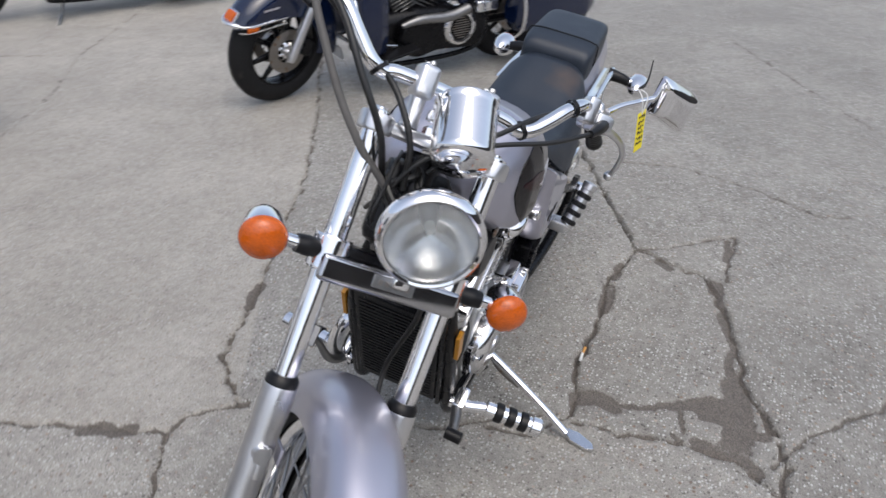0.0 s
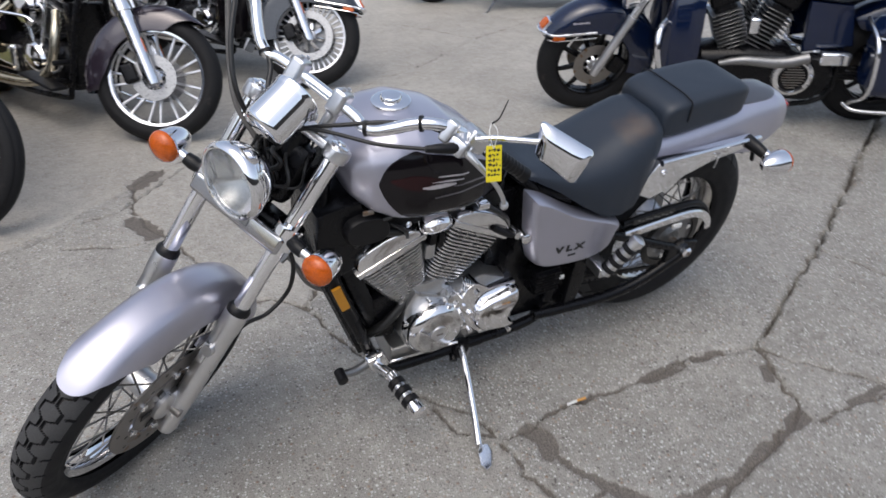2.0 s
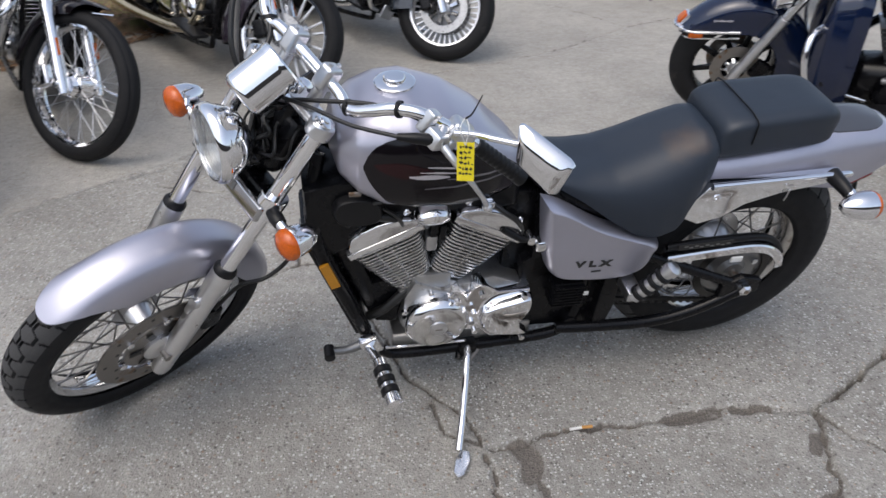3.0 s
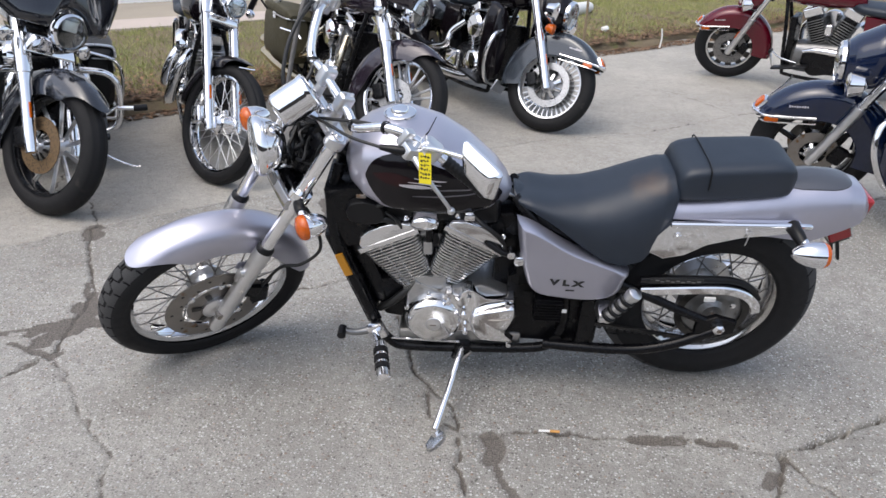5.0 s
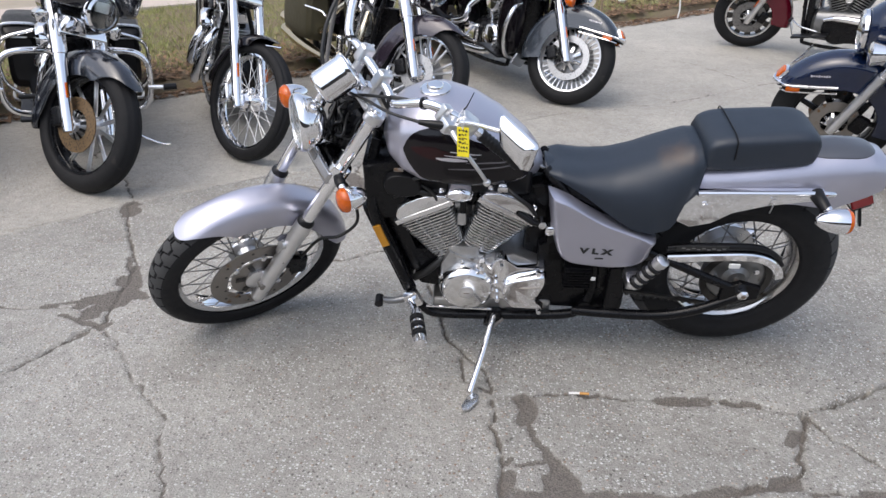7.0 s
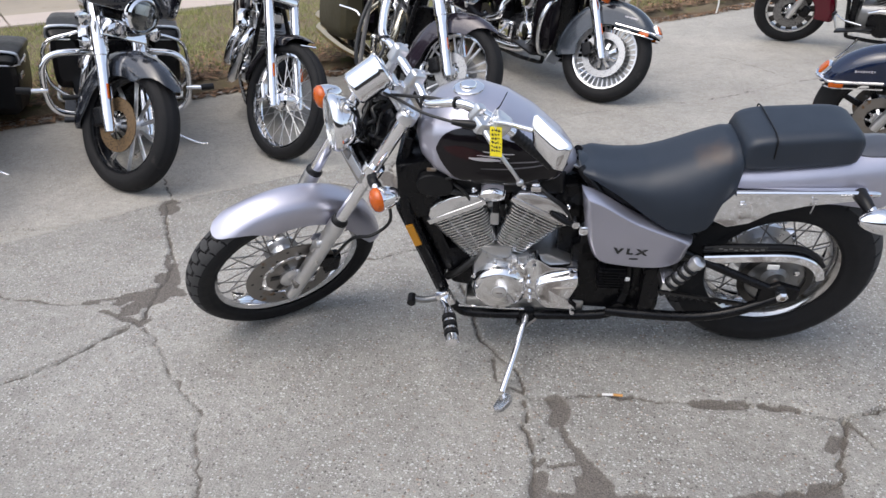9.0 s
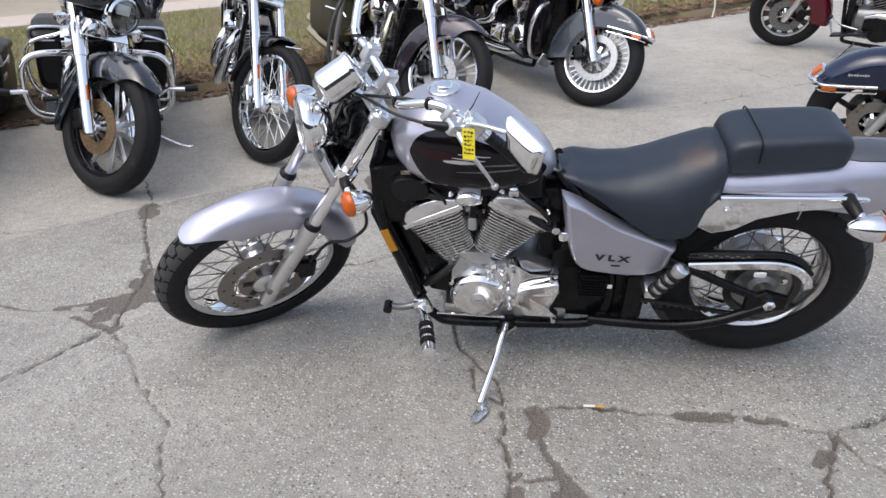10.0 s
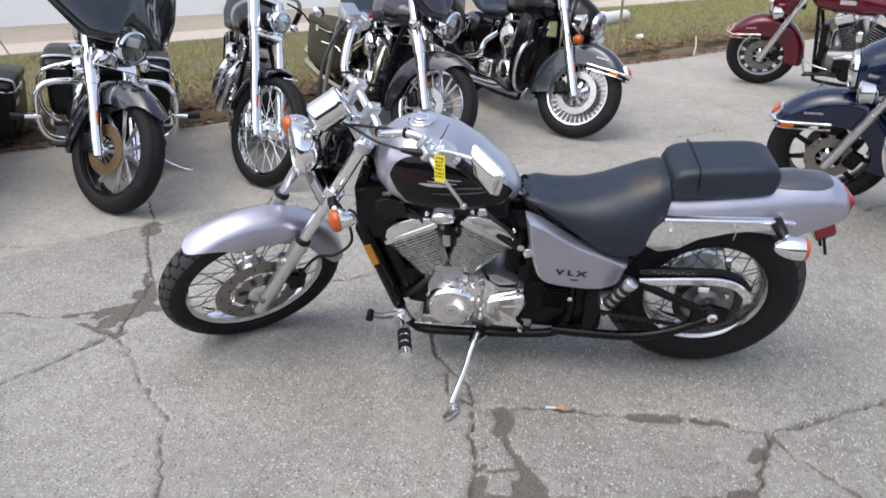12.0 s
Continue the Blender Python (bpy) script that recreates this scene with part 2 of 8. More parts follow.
def tube(pts, r, seg=10, steps=5, caps=True):
    """A round bar along a smooth line; r: one radius, or one at each end and between."""
    line = smooth_line(pts, steps)
    rs = [r] * len(line) if not isinstance(r, (list, tuple)) else [float(v) for v in np.interp(np.linspace(0, 1, len(line)), np.linspace(0, 1, len(r)), r)]
    rings, side = [], None
    for i, p in enumerate(line):
        d = (line[min(i + 1, len(line) - 1)] - line[max(i - 1, 0)]).normalized()
        if side is None:
            side = d.orthogonal().normalized()
        side = (side - d * side.dot(d)).normalized()
        up = d.cross(side)
        rings.append([p + rs[i] * (math.cos(a) * side + math.sin(a) * up) for a in (2 * math.pi * k / seg for k in range(seg))])
    return skin(rings, caps=caps)


def align(a, b):
    """Takes the z axis to the way from a to b, with its origin at a."""
    a, b = Vector(a), Vector(b)
    return Matrix.Translation(a) @ (b - a).to_track_quat("Z", "Y").to_matrix().to_4x4()


def lathe(profile, seg=32, m=None, loop=False):
    """Turns a profile of (radius, height) round the z axis."""
    rings = [[(r * math.cos(a), r * math.sin(a), h) for a in (2 * math.pi * k / seg for k in range(seg))] for r, h in profile]
    bm = skin(rings, caps=not loop, loop=loop)
    if m is not None:
        bm.transform(m)
    return bm


def bowl(profile, seg=32, m=None, t=0.0015):
    """A thin open shell turned round the z axis."""
    return lathe(profile + [(r, h - t) for r, h in profile[::-1]], seg, m, loop=True)


def box(sx, sy, sz, m=None, bevel=0.004, seg=2):
    bm = bmesh.new()
    bmesh.ops.create_cube(bm, size=1.0)
    bm.transform(Matrix.Diagonal((sx, sy, sz, 1)))
    if bevel:
        bmesh.ops.bevel(bm, geom=bm.edges[:], offset=min(bevel, 0.45 * min(sx, sy, sz)), segments=seg, profile=0.5, affect="EDGES")
    if m is not None:
        bm.transform(m)
    return bm


def plate(pts, y0, y1, bevel=0.004, seg=2, bulge=0.0):
    """A plate of the outline pts (x, z) from y0 to y1, with rounded edges."""
    bm = bmesh.new()
    vs = [bm.verts.new((x, y0, z)) for x, z in pts]
    f = bm.faces.new(vs)
    r = bmesh.ops.extrude_face_region(bm, geom=[f])
    nv = [g for g in r["geom"] if isinstance(g, bmesh.types.BMVert)]
    bmesh.ops.translate(bm, verts=nv, vec=(0, y1 - y0, 0))
    bmesh.ops.recalc_face_normals(bm, faces=bm.faces[:])
    if bevel:
        es = [e for e in bm.edges if abs(e.verts[0].co.y - y1) < 1e-6 and abs(e.verts[1].co.y - y1) < 1e-6]
        bmesh.ops.bevel(bm, geom=es, offset=bevel, segments=seg, profile=0.5, affect="EDGES")
    return bm


def dome(pts, y0, y1, rows=6, shrink=0.35):
    """A pillow-like panel over the outline pts (x, z): from its edge at y0 up to a crown at y1."""
    line = [Vector((p.x, 0, p.z)) for p in smooth_line([(x, 0, z) for x, z in pts + pts[:1]], 4)[:-1]]
    c = sum(line, Vector()) / len(line)
    rings = []
    for k in range(rows + 1):
        a = k / rows * math.pi / 2
        s, y = 1 - shrink * (1 - math.cos(a)), y0 + (y1 - y0) * math.sin(a)
        rings.append([(c.x + (p.x - c.x) * s, y, c.z + (p.z - c.z) * s) for p in line])
    return skin(rings)


MIRROR_Y = Matrix.Diagonal((1, -1, 1, 1))
AXLE = Matrix.Rotation(radians(-90), 4, "X")  # z of a lathe to +y

# ---- ground ----
# Cracks and dirt patches on the plan: half width, depth, and the line.
CRACKS, DIRT = [], []


def crack(half, depth, *line):
    CRACKS.append((half, depth, line))


def dirt(half, *line):
    """Along this line the concrete is broken out and filled with dark earth."""
    DIRT.append((half, line))


crack(0.007, 0.014, (-0.76, -0.36), (-0.68, -0.36), (-0.5, -0.32), (-0.3, -0.32), (-0.17, -0.31), (-0.02, -0.29), (0.08, -0.32), (0.2, -0.33))
crack(0.006, 0.034, (0.2, -0.33), (0.5, -0.17), (0.92, 0.06))
crack(0.009, 0.045, (0.92, 0.06), (1.46, 0.39), (2.39, 0.97), (4.2, 2.1))
crack(0.004, 0.01, (-1.1, 0.46), (-0.97, 0.03), (-0.91, -0.1), (-0.79, -0.24), (-0.76, -0.36), (-0.74, -0.54), (-0.72, -0.66), (-0.72, -0.8), (-0.8, -0.92))
crack(0.008, 0.012, (0.2, -0.33), (0.16, -0.46), (0.11, -0.6), (-0.13, -0.71), (-0.31, -0.76), (-0.43, -0.79), (-0.58, -0.89), (-0.8, -0.92))
crack(0.004, 0.008, (0.21, -0.34), (0.25, -0.44), (0.34, -0.52), (0.46, -0.66), (0.12, -0.67))
crack(0.005, 0.008, (0.92, 0.06), (0.98, -0.14), (1.03, -0.34), (0.93, -0.67), (0.77, -0.95), (0.82, -1.05))
crack(0.005, 0.016, (-3.9, 0.1), (-3.2, 0.46), (-2.96, 0.55), (-2.77, 0.73), (-2.64, 0.87), (-2.5, 0.99), (-2.33, 1.13), (-2.1, 1.3), (-1.9, 1.41), (-1.67, 1.52), (-1.3, 1.98), (-0.85, 2.43), (-0.46, 2.72))
crack(0.004, 0.003, (-0.46, 2.72), (0.06, 2.95), (0.55, 3.25), (1.14, 3.75), (2.04, 4.25), (3.6, 5.2))
crack(0.006, 0.009, (-2.64, 0.87), (-2.46, 0.53), (-2.29, 0.27), (-2.25, 0.07), (-2.2, -0.12), (-2.31, -0.37), (-2.42, -0.52), (-2.8, -0.85))
crack(0.004, 0.008, (-3.4, -0.05), (-2.77, -0.08), (-2.58, -0.09), (-2.4, -0.06), (-2.3, 0.02))
crack(0.004, 0.0045, (-2.2, -0.15), (-2, -0.35), (-1.87, -0.5), (-1.74, -0.6), (-1.7, -0.73), (-1.6, -0.93), (-1.5, -1.4))
crack(0.004, 0.008, (-1.58, 0.34), (-1.51, 0.41), (-1.27, 0.57), (-1.2, 0.57), (-1.08, 0.45))
crack(0.006, 0.009, (-1.27, 0.58), (-1.32, 0.72), (-1.43, 1), (-1.48, 1.16), (-1.67, 1.17), (-1.9, 1.25))
crack(0.007, 0.01, (-1.49, 1.17), (-1.62, 1.48), (-1.59, 1.8), (-1.45, 1.94), (-1.25, 2.07), (-0.7, 2.3))
crack(0.006, 0.012, (-1.1, 0.47), (-0.96, 0.65), (-0.77, 0.72), (-0.52, 0.83), (-0.22, 0.98), (0.21, 1.17), (0.66, 1.44), (1.42, 1.93), (2.5, 2.6))
crack(0.003, 0.006, (-0.7, -0.88), (-0.56, -0.95), (-0.33, -1.14), (0.1, -1.4))
crack(0.004, 0.0035, (3.5, -0.28), (3.12, -0.5), (2.58, -0.81), (1.83, -1.23))
crack(0.004, 0.003, (-0.3, 4.6), (0.27, 4.59), (0.77, 4.47), (1.09, 3.92), (1.14, 3.75))
crack(0.003, 0.006, (-2.62, 0.88), (-2.8, 1.15), (-3.1, 1.3), (-3.2, 1.6))
crack(0.003, 0.006, (-0.88, -0.18), (-0.86, -0.3), (-0.76, -0.36))
dirt(0.030, (-0.665, -0.369), (-0.656, -0.469))
dirt(0.012, (-0.644, -0.491), (-0.613, -0.569))
dirt(0.016, (-0.595, -0.583), (-0.587, -0.628))
dirt(0.008, (-0.673, -0.658), (-0.594, -0.636))
dirt(0.027, (-0.568, -0.643), (-0.526, -0.708), (-0.514, -0.754))
dirt(0.044, (-0.556, -0.707), (-0.568, -0.795))
dirt(0.043, (-0.675, -0.792), (-0.577, -0.789), (-0.494, -0.771), (-0.435, -0.759))
dirt(0.024, (-0.697, -0.699), (-0.706, -0.777))
dirt(0.018, (-0.698, -0.810), (-0.734, -0.852))
dirt(0.018, (-0.609, -0.822), (-0.599, -0.854))
dirt(0.010, (-0.708, -0.659), (-0.690, -0.631))
dirt(0.012, (-0.219, -0.317), (-0.081, -0.289))
dirt(0.024, (-2.296, 0.271), (-2.224, 0.152))
dirt(0.034, (-2.294, 0.165), (-2.222, 0.120))
dirt(0.046, (-2.190, 0.067), (-2.298, 0.021))
dirt(0.040, (-2.213, 0.020), (-2.280, -0.052), (-2.284, -0.093))
dirt(0.030, (-2.331, 0.016), (-2.354, -0.038))
dirt(0.014, (-2.371, -0.011), (-2.434, -0.034), (-2.486, -0.066))
dirt(0.012, (-2.390, -0.105), (-2.316, -0.130), (-2.263, -0.153))
dirt(0.016, (-2.259, -0.137), (-2.188, -0.172), (-2.181, -0.137))
dirt(0.010, (-2.226, -0.200), (-2.251, -0.254), (-2.272, -0.272))
dirt(0.018, (-2.161, 0.071), (-2.141, 0.052))
dirt(0.014, (-0.389, -0.742), (-0.299, -0.732), (-0.251, -0.738), (-0.2, -0.72), (-0.112, -0.68), (0.02, -0.655))
dirt(0.022, (-0.227, -0.325), (-0.093, -0.312))
dirt(0.013, (-0.035, -0.306), (0.08, -0.31))
dirt(0.020, (0.15, -0.432), (0.12, -0.475))
dirt(0.026, (0.039, -0.650), (0.084, -0.632))
dirt(0.014, (0.264, -0.647), (0.407, -0.636))
dirt(0.014, (-2.355, 0.345), (-2.323, 0.282))
dirt(0.05, (-2.62, 0.86), (-2.58, 0.78))
dirt(0.045, (-1.62, 1.4), (-1.55, 1.24))
dirt(0.05, (-1.58, 1.78), (-1.5, 1.88))
dirt(0.02, (-1.36, 0.78), (-1.3, 0.66))
dirt(0.02, (-0.6, 0.79), (-0.72, 0.74))


def ground_sheet():
    step = 0.0078
    far = np.cumsum(np.geomspace(0.03, 90, 34))
    xs = np.concatenate([-3.3 - far[::-1], np.arange(-3.3, 1.5, step), np.arange(1.5, 4.2, 0.02), 4.2 + far])
    ys = np.concatenate([-1.3 - far[::-1], np.arange(-1.3, 3.0, step), np.arange(3.0, 5.2, 0.02), 5.2 + far])
    X, Y = np.meshgrid(xs, ys, indexing="ij")
    rng = np.random.default_rng(5)
    Z = np.zeros_like(X)
    grime = np.zeros_like(X)

    def wave(f, s):
        a = rng.uniform(0, 6.28, 6)
        k = rng.normal(0, f, (6, 2))
        return s * sum(np.sin(k[i, 0] * X + k[i, 1] * Y + a[i]) for i in range(6)) / 6

    rough = wave(60, 1) + wave(140, 0.8)

    def brush(line, half, jitter, fun):
        pts = [np.array(p) for p in line]
        fine = [pts[0]]
        for a, b in zip(pts, pts[1:]):
            n = max(1, int(np.linalg.norm(b - a) / 0.035))
            for i in range(1, n + 1):
                q = a + (b - a) * i / n
                fine.append(q + (rng.normal(0, jitter, 2) if i < n else 0))
        for a, b in zip(fine, fine[1:]):
            pad = half * 3 + 0.03
            i0, i1 = np.searchsorted(xs, [min(a[0], b[0]) - pad, max(a[0], b[0]) + pad])
            j0, j1 = np.searchsorted(ys, [min(a[1], b[1]) - pad, max(a[1], b[1]) + pad])
            if i1 <= i0 or j1 <= j0:
                continue
            sx, sy = X[i0:i1, j0:j1] - a[0], Y[i0:i1, j0:j1] - a[1]
            d = b - a
            t = np.clip((sx * d[0] + sy * d[1]) / max(1e-9, d @ d), 0, 1)
            dist = np.hypot(sx - t * d[0], sy - t * d[1])
            fun((slice(i0, i1), slice(j0, j1)), dist)

    for half, depth, line in CRACKS:
        def cut(w, dist, half=half, depth=depth):
            h = np.where((X[w] > 1.5) | (Y[w] > 3.0), max(half, 0.013), max(half, 0.0055)) * np.clip(1 + 1.0 * rough[w], 0.35, 2.2)
            v = np.clip(1.4 - dist / h, 0, 1)
            Z[w] = np.minimum(Z[w], -1.8 * depth * v)
            lip = np.clip(1 - dist / (h * 2.6), 0, 1)
            grime[w] = np.maximum(grime[w], min(1, depth / 0.0065) * np.maximum(v, 0.35 * lip * (rough[w] > -0.1)))
        brush(line, half, 0.007, cut)
    for half, line in DIRT:
        def fill(w, dist, half=half):
            h = half * (1 + 0.32 * rough[w])
            v = np.clip((1.15 - dist / h) * 3, 0, 1)
            Z[w] = np.minimum(Z[w], -0.007 * v)
            grime[w] = np.maximum(grime[w], 0.85 * v)
        brush(line, half, 0.006, fill)
    Z += wave(2.0, 0.004) * (np.abs(X) < 8) * (np.abs(Y) < 8)
    nx, ny = len(xs), len(ys)
    me = bpy.data.meshes.new("ground")
    idx = np.arange(nx * ny).reshape(nx, ny)
    quads = np.stack([idx[:-1, :-1], idx[1:, :-1], idx[1:, 1:], idx[:-1, 1:]], -1).reshape(-1, 4)
    me.vertices.add(nx * ny)
    me.vertices.foreach_set("co", np.stack([X, Y, Z], -1).astype(np.float32).ravel())
    me.loops.add(quads.size)
    me.loops.foreach_set("vertex_index", quads.astype(np.int32).ravel())
    me.polygons.add(len(quads))
    me.polygons.foreach_set("loop_start", np.arange(0, quads.size, 4, dtype=np.int32))
    me.polygons.foreach_set("use_smooth", np.ones(len(quads), bool))
    me.update(calc_edges=True)
    out = np.maximum(0, np.maximum(np.maximum(-3.3 - X, X - 1.5), np.maximum(-1.3 - Y, Y - 3.0)))
    soft = 0.01 + 0.5 * out  # slab edges are sharp at the joints and fade out away from them
    far_n = -0.683 * X + 0.73 * Y + 0.02 * np.sin(3 * X) - 2.40
    joint = np.interp(X, [-1.1, -0.52, 0.21, 1.42, 2.5, 60], [0.47, 0.83, 1.17, 1.93, 2.6, 40])
    left = np.interp(Y, [0.46, 0.57, 1.0, 1.16, 1.48, 1.8, 2.0], [-1.10, -1.27, -1.43, -1.48, -1.62, -1.60, -1.40])
    edge = np.interp(X, [-0.76, 0.2, 4.2, 60], [-0.36, -0.33, 2.1, 36])
    west = np.interp(Y, [-0.92, -0.66, -0.36, -0.24, -0.10, 0.03, 0.46], [-0.80, -0.72, -0.76, -0.79, -0.91, -0.97, -1.10])
    step = lambda v: np.clip(0.5 + v / soft, 0, 1)
    fade = np.clip((Y + 2.2) / 1.2, 0, 1)
    # Tone steps between areas bounded by the joints, tuned by eye.
    far, mid = step(far_n), step(Y - joint) * step(X - left)
    slab = -0.30 * step(edge - Y) * step(X - west) * fade + 0.17 * step(west - X)
    slab = slab * (1 - mid) + 0.50 * mid
    slab = slab * (1 - far) + 0.68 * far
    sl = me.attributes.new("slab", "FLOAT", "POINT")
    sl.data.foreach_set("value", slab.astype(np.float32).ravel())
    at = me.attributes.new("grime", "FLOAT", "POINT")
    at.data.foreach_set("value", grime.astype(np.float32).ravel())
    return me


def concrete():
    m = bpy.data.materials.new("old exposed concrete")
    m.use_nodes = True
    nt = m.node_tree
    p = nt.nodes["Principled BSDF"]
    co = nt.nodes.new("ShaderNodeTexCoord")

    def tex(kind, scale, **kw):
        n = nt.nodes.new(kind)
        n.inputs["Scale"].default_value = scale
        for k, v in kw.items():
            n.inputs[k].default_value = v
        nt.links.new(co.outputs["Object"], n.inputs["Vector"])
        return n

    def rng(src, a, b, c, d):
        n = nt.nodes.new("ShaderNodeMapRange")
        for i, v in enumerate((a, b, c, d)):
            n.inputs[i + 1].default_value = v
        nt.links.new(src, n.inputs[0])
        return n.outputs[0]

    def mixc(fac, a, b, mode="MIX"):
        n = nt.nodes.new("ShaderNodeMix")
        n.data_type, n.blend_type = "RGBA", mode
        if isinstance(fac, float):
            n.inputs["Factor"].default_value = fac
        else:
            nt.links.new(fac, n.inputs["Factor"])
        for k, v in (("A", a), ("B", b)):
            if isinstance(v, tuple):
                n.inputs[k].default_value = (*v, 1)
            else:
                nt.links.new(v, n.inputs[k])
        return n.outputs["Result"]

    mott = tex("ShaderNodeTexNoise", 28.0, Detail=5.0, Roughness=0.7)
    cloud = tex("ShaderNodeTexNoise", 1.1, Detail=6.0, Roughness=0.62)
    blot = tex("ShaderNodeTexNoise", 6.5, Detail=6.0, Roughness=0.65)
    sand = tex("ShaderNodeTexNoise", 230.0, Detail=3.0)
    peb = tex("ShaderNodeTexVoronoi", 72.0)
    peb2 = tex("ShaderNodeTexVoronoi", 210.0)
    peb3 = tex("ShaderNodeTexVoronoi", 125.0)
    col = mixc(rng(cloud.outputs[0], 0.35, 0.65, 0, 1), (0.262, 0.255, 0.237), (0.360, 0.352, 0.327))
    col = mixc(rng(blot.outputs[0], 0.45, 0.72, 0, 0.55), col, (0.205, 0.192, 0.177))
    col = mixc(rng(sand.outputs[0], 0.3, 0.7, 0.0, 1.0), mixc(1.0, col, (0.78, 0.775, 0.77), "MULTIPLY"), mixc(1.0, col, (1.20, 1.195, 1.19), "MULTIPLY"))
    col = mixc(rng(mott.outputs[0], 0.35, 0.68, 0.0, 1.0), mixc(1.0, col, (0.84, 0.83, 0.82), "MULTIPLY"), mixc(1.0, col, (1.16, 1.16, 1.15), "MULTIPLY"))
    slab = nt.nodes.new("ShaderNodeAttribute")
    slab.attribute_name = "slab"
    col = mixc(rng(slab.outputs["Fac"], -1, 0, 1, 0), col, mixc(1.0, col, (0.68, 0.665, 0.64), "MULTIPLY"))
    col = mixc(slab.outputs["Fac"], col, mixc(1.0, mixc(0.22, col, (0.38, 0.37, 0.35)), (1.41, 1.37, 1.305), "MULTIPLY"))
    # single stones of the aggregate: dark, rusty and pale ones
    sep = nt.nodes.new("ShaderNodeSeparateColor")
    nt.links.new(peb.outputs["Color"], sep.inputs[0])
    near = rng(peb.outputs["Distance"], 0.24, 0.36, 1, 0)

    def both(a, b):
        n = nt.nodes.new("ShaderNodeMath")
        n.operation = "MULTIPLY"
        nt.links.new(a, n.inputs[0])
        nt.links.new(b, n.inputs[1])
        return n.outputs[0]

    bare = tex("ShaderNodeTexNoise", 3.2, Detail=4.0, Roughness=0.6)
    worn = rng(bare.outputs[0], 0.38, 0.60, 0.6, 1.0)
    worn = both(worn, rng(slab.outputs["Fac"], 0.05, 0.45, 1.0, 0.5))
    near = both(near, worn)
    col = mixc(both(near, rng(sep.outputs[0], 0.68, 0.74, 0, 0.95)), col, (0.085, 0.077, 0.07))
    col = mixc(both(near, rng(sep.outputs[1], 0.64, 0.76, 0, 0.85)), col, (0.66, 0.665, 0.645))
    col = mixc(both(near, rng(sep.outputs[2], 0.90, 0.93, 0, 0.7)), col, (0.30, 0.20, 0.13))
    sep2 = nt.nodes.new("ShaderNodeSeparateColor")
    nt.links.new(peb2.outputs["Color"], sep2.inputs[0])
    col = mixc(both(both(rng(peb2.outputs["Distance"], 0.2, 0.4, 1, 0), worn), rng(sep2.outputs[0], 0.60, 0.68, 0, 0.85)), col, (0.10, 0.092, 0.082))
    sep3 = nt.nodes.new("ShaderNodeSeparateColor")
    nt.links.new(peb3.outputs["Color"], sep3.inputs[0])
    near3 = both(rng(peb3.outputs["Distance"], 0.26, 0.40, 1, 0), worn)
    col = mixc(both(near3, rng(sep3.outputs[0], 0.66, 0.76, 0, 0.85)), col, (0.10, 0.09, 0.08))
    col = mixc(both(near3, rng(sep3.outputs[1], 0.58, 0.74, 0, 0.85)), col, (0.66, 0.66, 0.64))
    at = nt.nodes.new("ShaderNodeAttribute")
    at.attribute_name = "grime"
    earth = mixc(rng(sand.outputs[0], 0.35, 0.65, 0, 1), (0.085, 0.074, 0.063), (0.170, 0.149, 0.130))
    wob = nt.nodes.new("ShaderNodeMath")
    wob.operation = "MULTIPLY_ADD"
    nt.links.new(rng(blot.outputs[0], 0.3, 0.7, -0.25, 0.25), wob.inputs[0])
    wob.inputs[1].default_value = 1.0
    ragged = nt.nodes.new("ShaderNodeMath")
    ragged.operation = "ADD"
    nt.links.new(at.outputs["Fac"], ragged.inputs[0])
    nt.links.new(rng(mott.outputs[0], 0.32, 0.68, -0.30, 0.22), ragged.inputs[1])
    nt.links.new(ragged.outputs[0], wob.inputs[2])
    fac = both(rng(wob.outputs[0], 0.28, 0.62, 0, 0.95), rng(at.outputs["Fac"], 0.02, 0.15, 0, 1))
    col = mixc(fac, col, earth)
    nt.links.new(col, p.inputs["Base Color"])
    p.inputs["Roughness"].default_value = 0.74
    b = nt.nodes.new("ShaderNodeBump")
    b.inputs["Distance"].default_value, b.inputs["Strength"].default_value = 0.006, 0.9
    hsum = nt.nodes.new("ShaderNodeMath")
    hsum.operation = "ADD"
    nt.links.new(sand.outputs[0], hsum.inputs[0])
    nt.links.new(rng(peb.outputs["Distance"], 0.0, 0.5, 0.5, 0), hsum.inputs[1])
    nt.links.new(hsum.outputs[0], b.inputs["Height"])
    nt.links.new(b.outputs[0], p.inputs["Normal"])
    return m


ground = new("ground", ground_sheet())
ground.data.materials.append(concrete())
tagged(ground, "cracked weathered grey concrete lot with earth-filled joints", "concrete ground", kind="structure")

# ---- the silver cruiser in front ----
LEAN_A, YAW_A = radians(11.5), radians(4.4)
fw = Vector((-math.cos(YAW_A), -math.sin(YAW_A), 0))
lh = Vector((math.sin(YAW_A), -math.cos(YAW_A), 0))
up_b = math.cos(LEAN_A) * Vector((0, 0, 1)) + math.sin(LEAN_A) * lh
lf_b = math.cos(LEAN_A) * lh - math.sin(LEAN_A) * Vector((0, 0, 1))
BIKE = Matrix(((fw.x, lf_b.x, up_b.x, 0.0), (fw.y, lf_b.y, up_b.y, 0.097), (fw.z, lf_b.z, up_b.z, 0.0), (0, 0, 0, 1)))
RAKE, STEER = radians(32.2), radians(36.5)
FORK = Matrix.Translation((1.194, 0, 0.936)) @ Matrix.Rotation(-RAKE, 4, "Y") @ Matrix.Rotation(STEER, 4, "Z")
# in FORK: x ahead across the legs, y to the left, z up along the legs

bike = thing("motorcycle", BIKE, "silver lilac cruiser motorcycle leaning on its side stand on cracked concrete", "motorcycle")


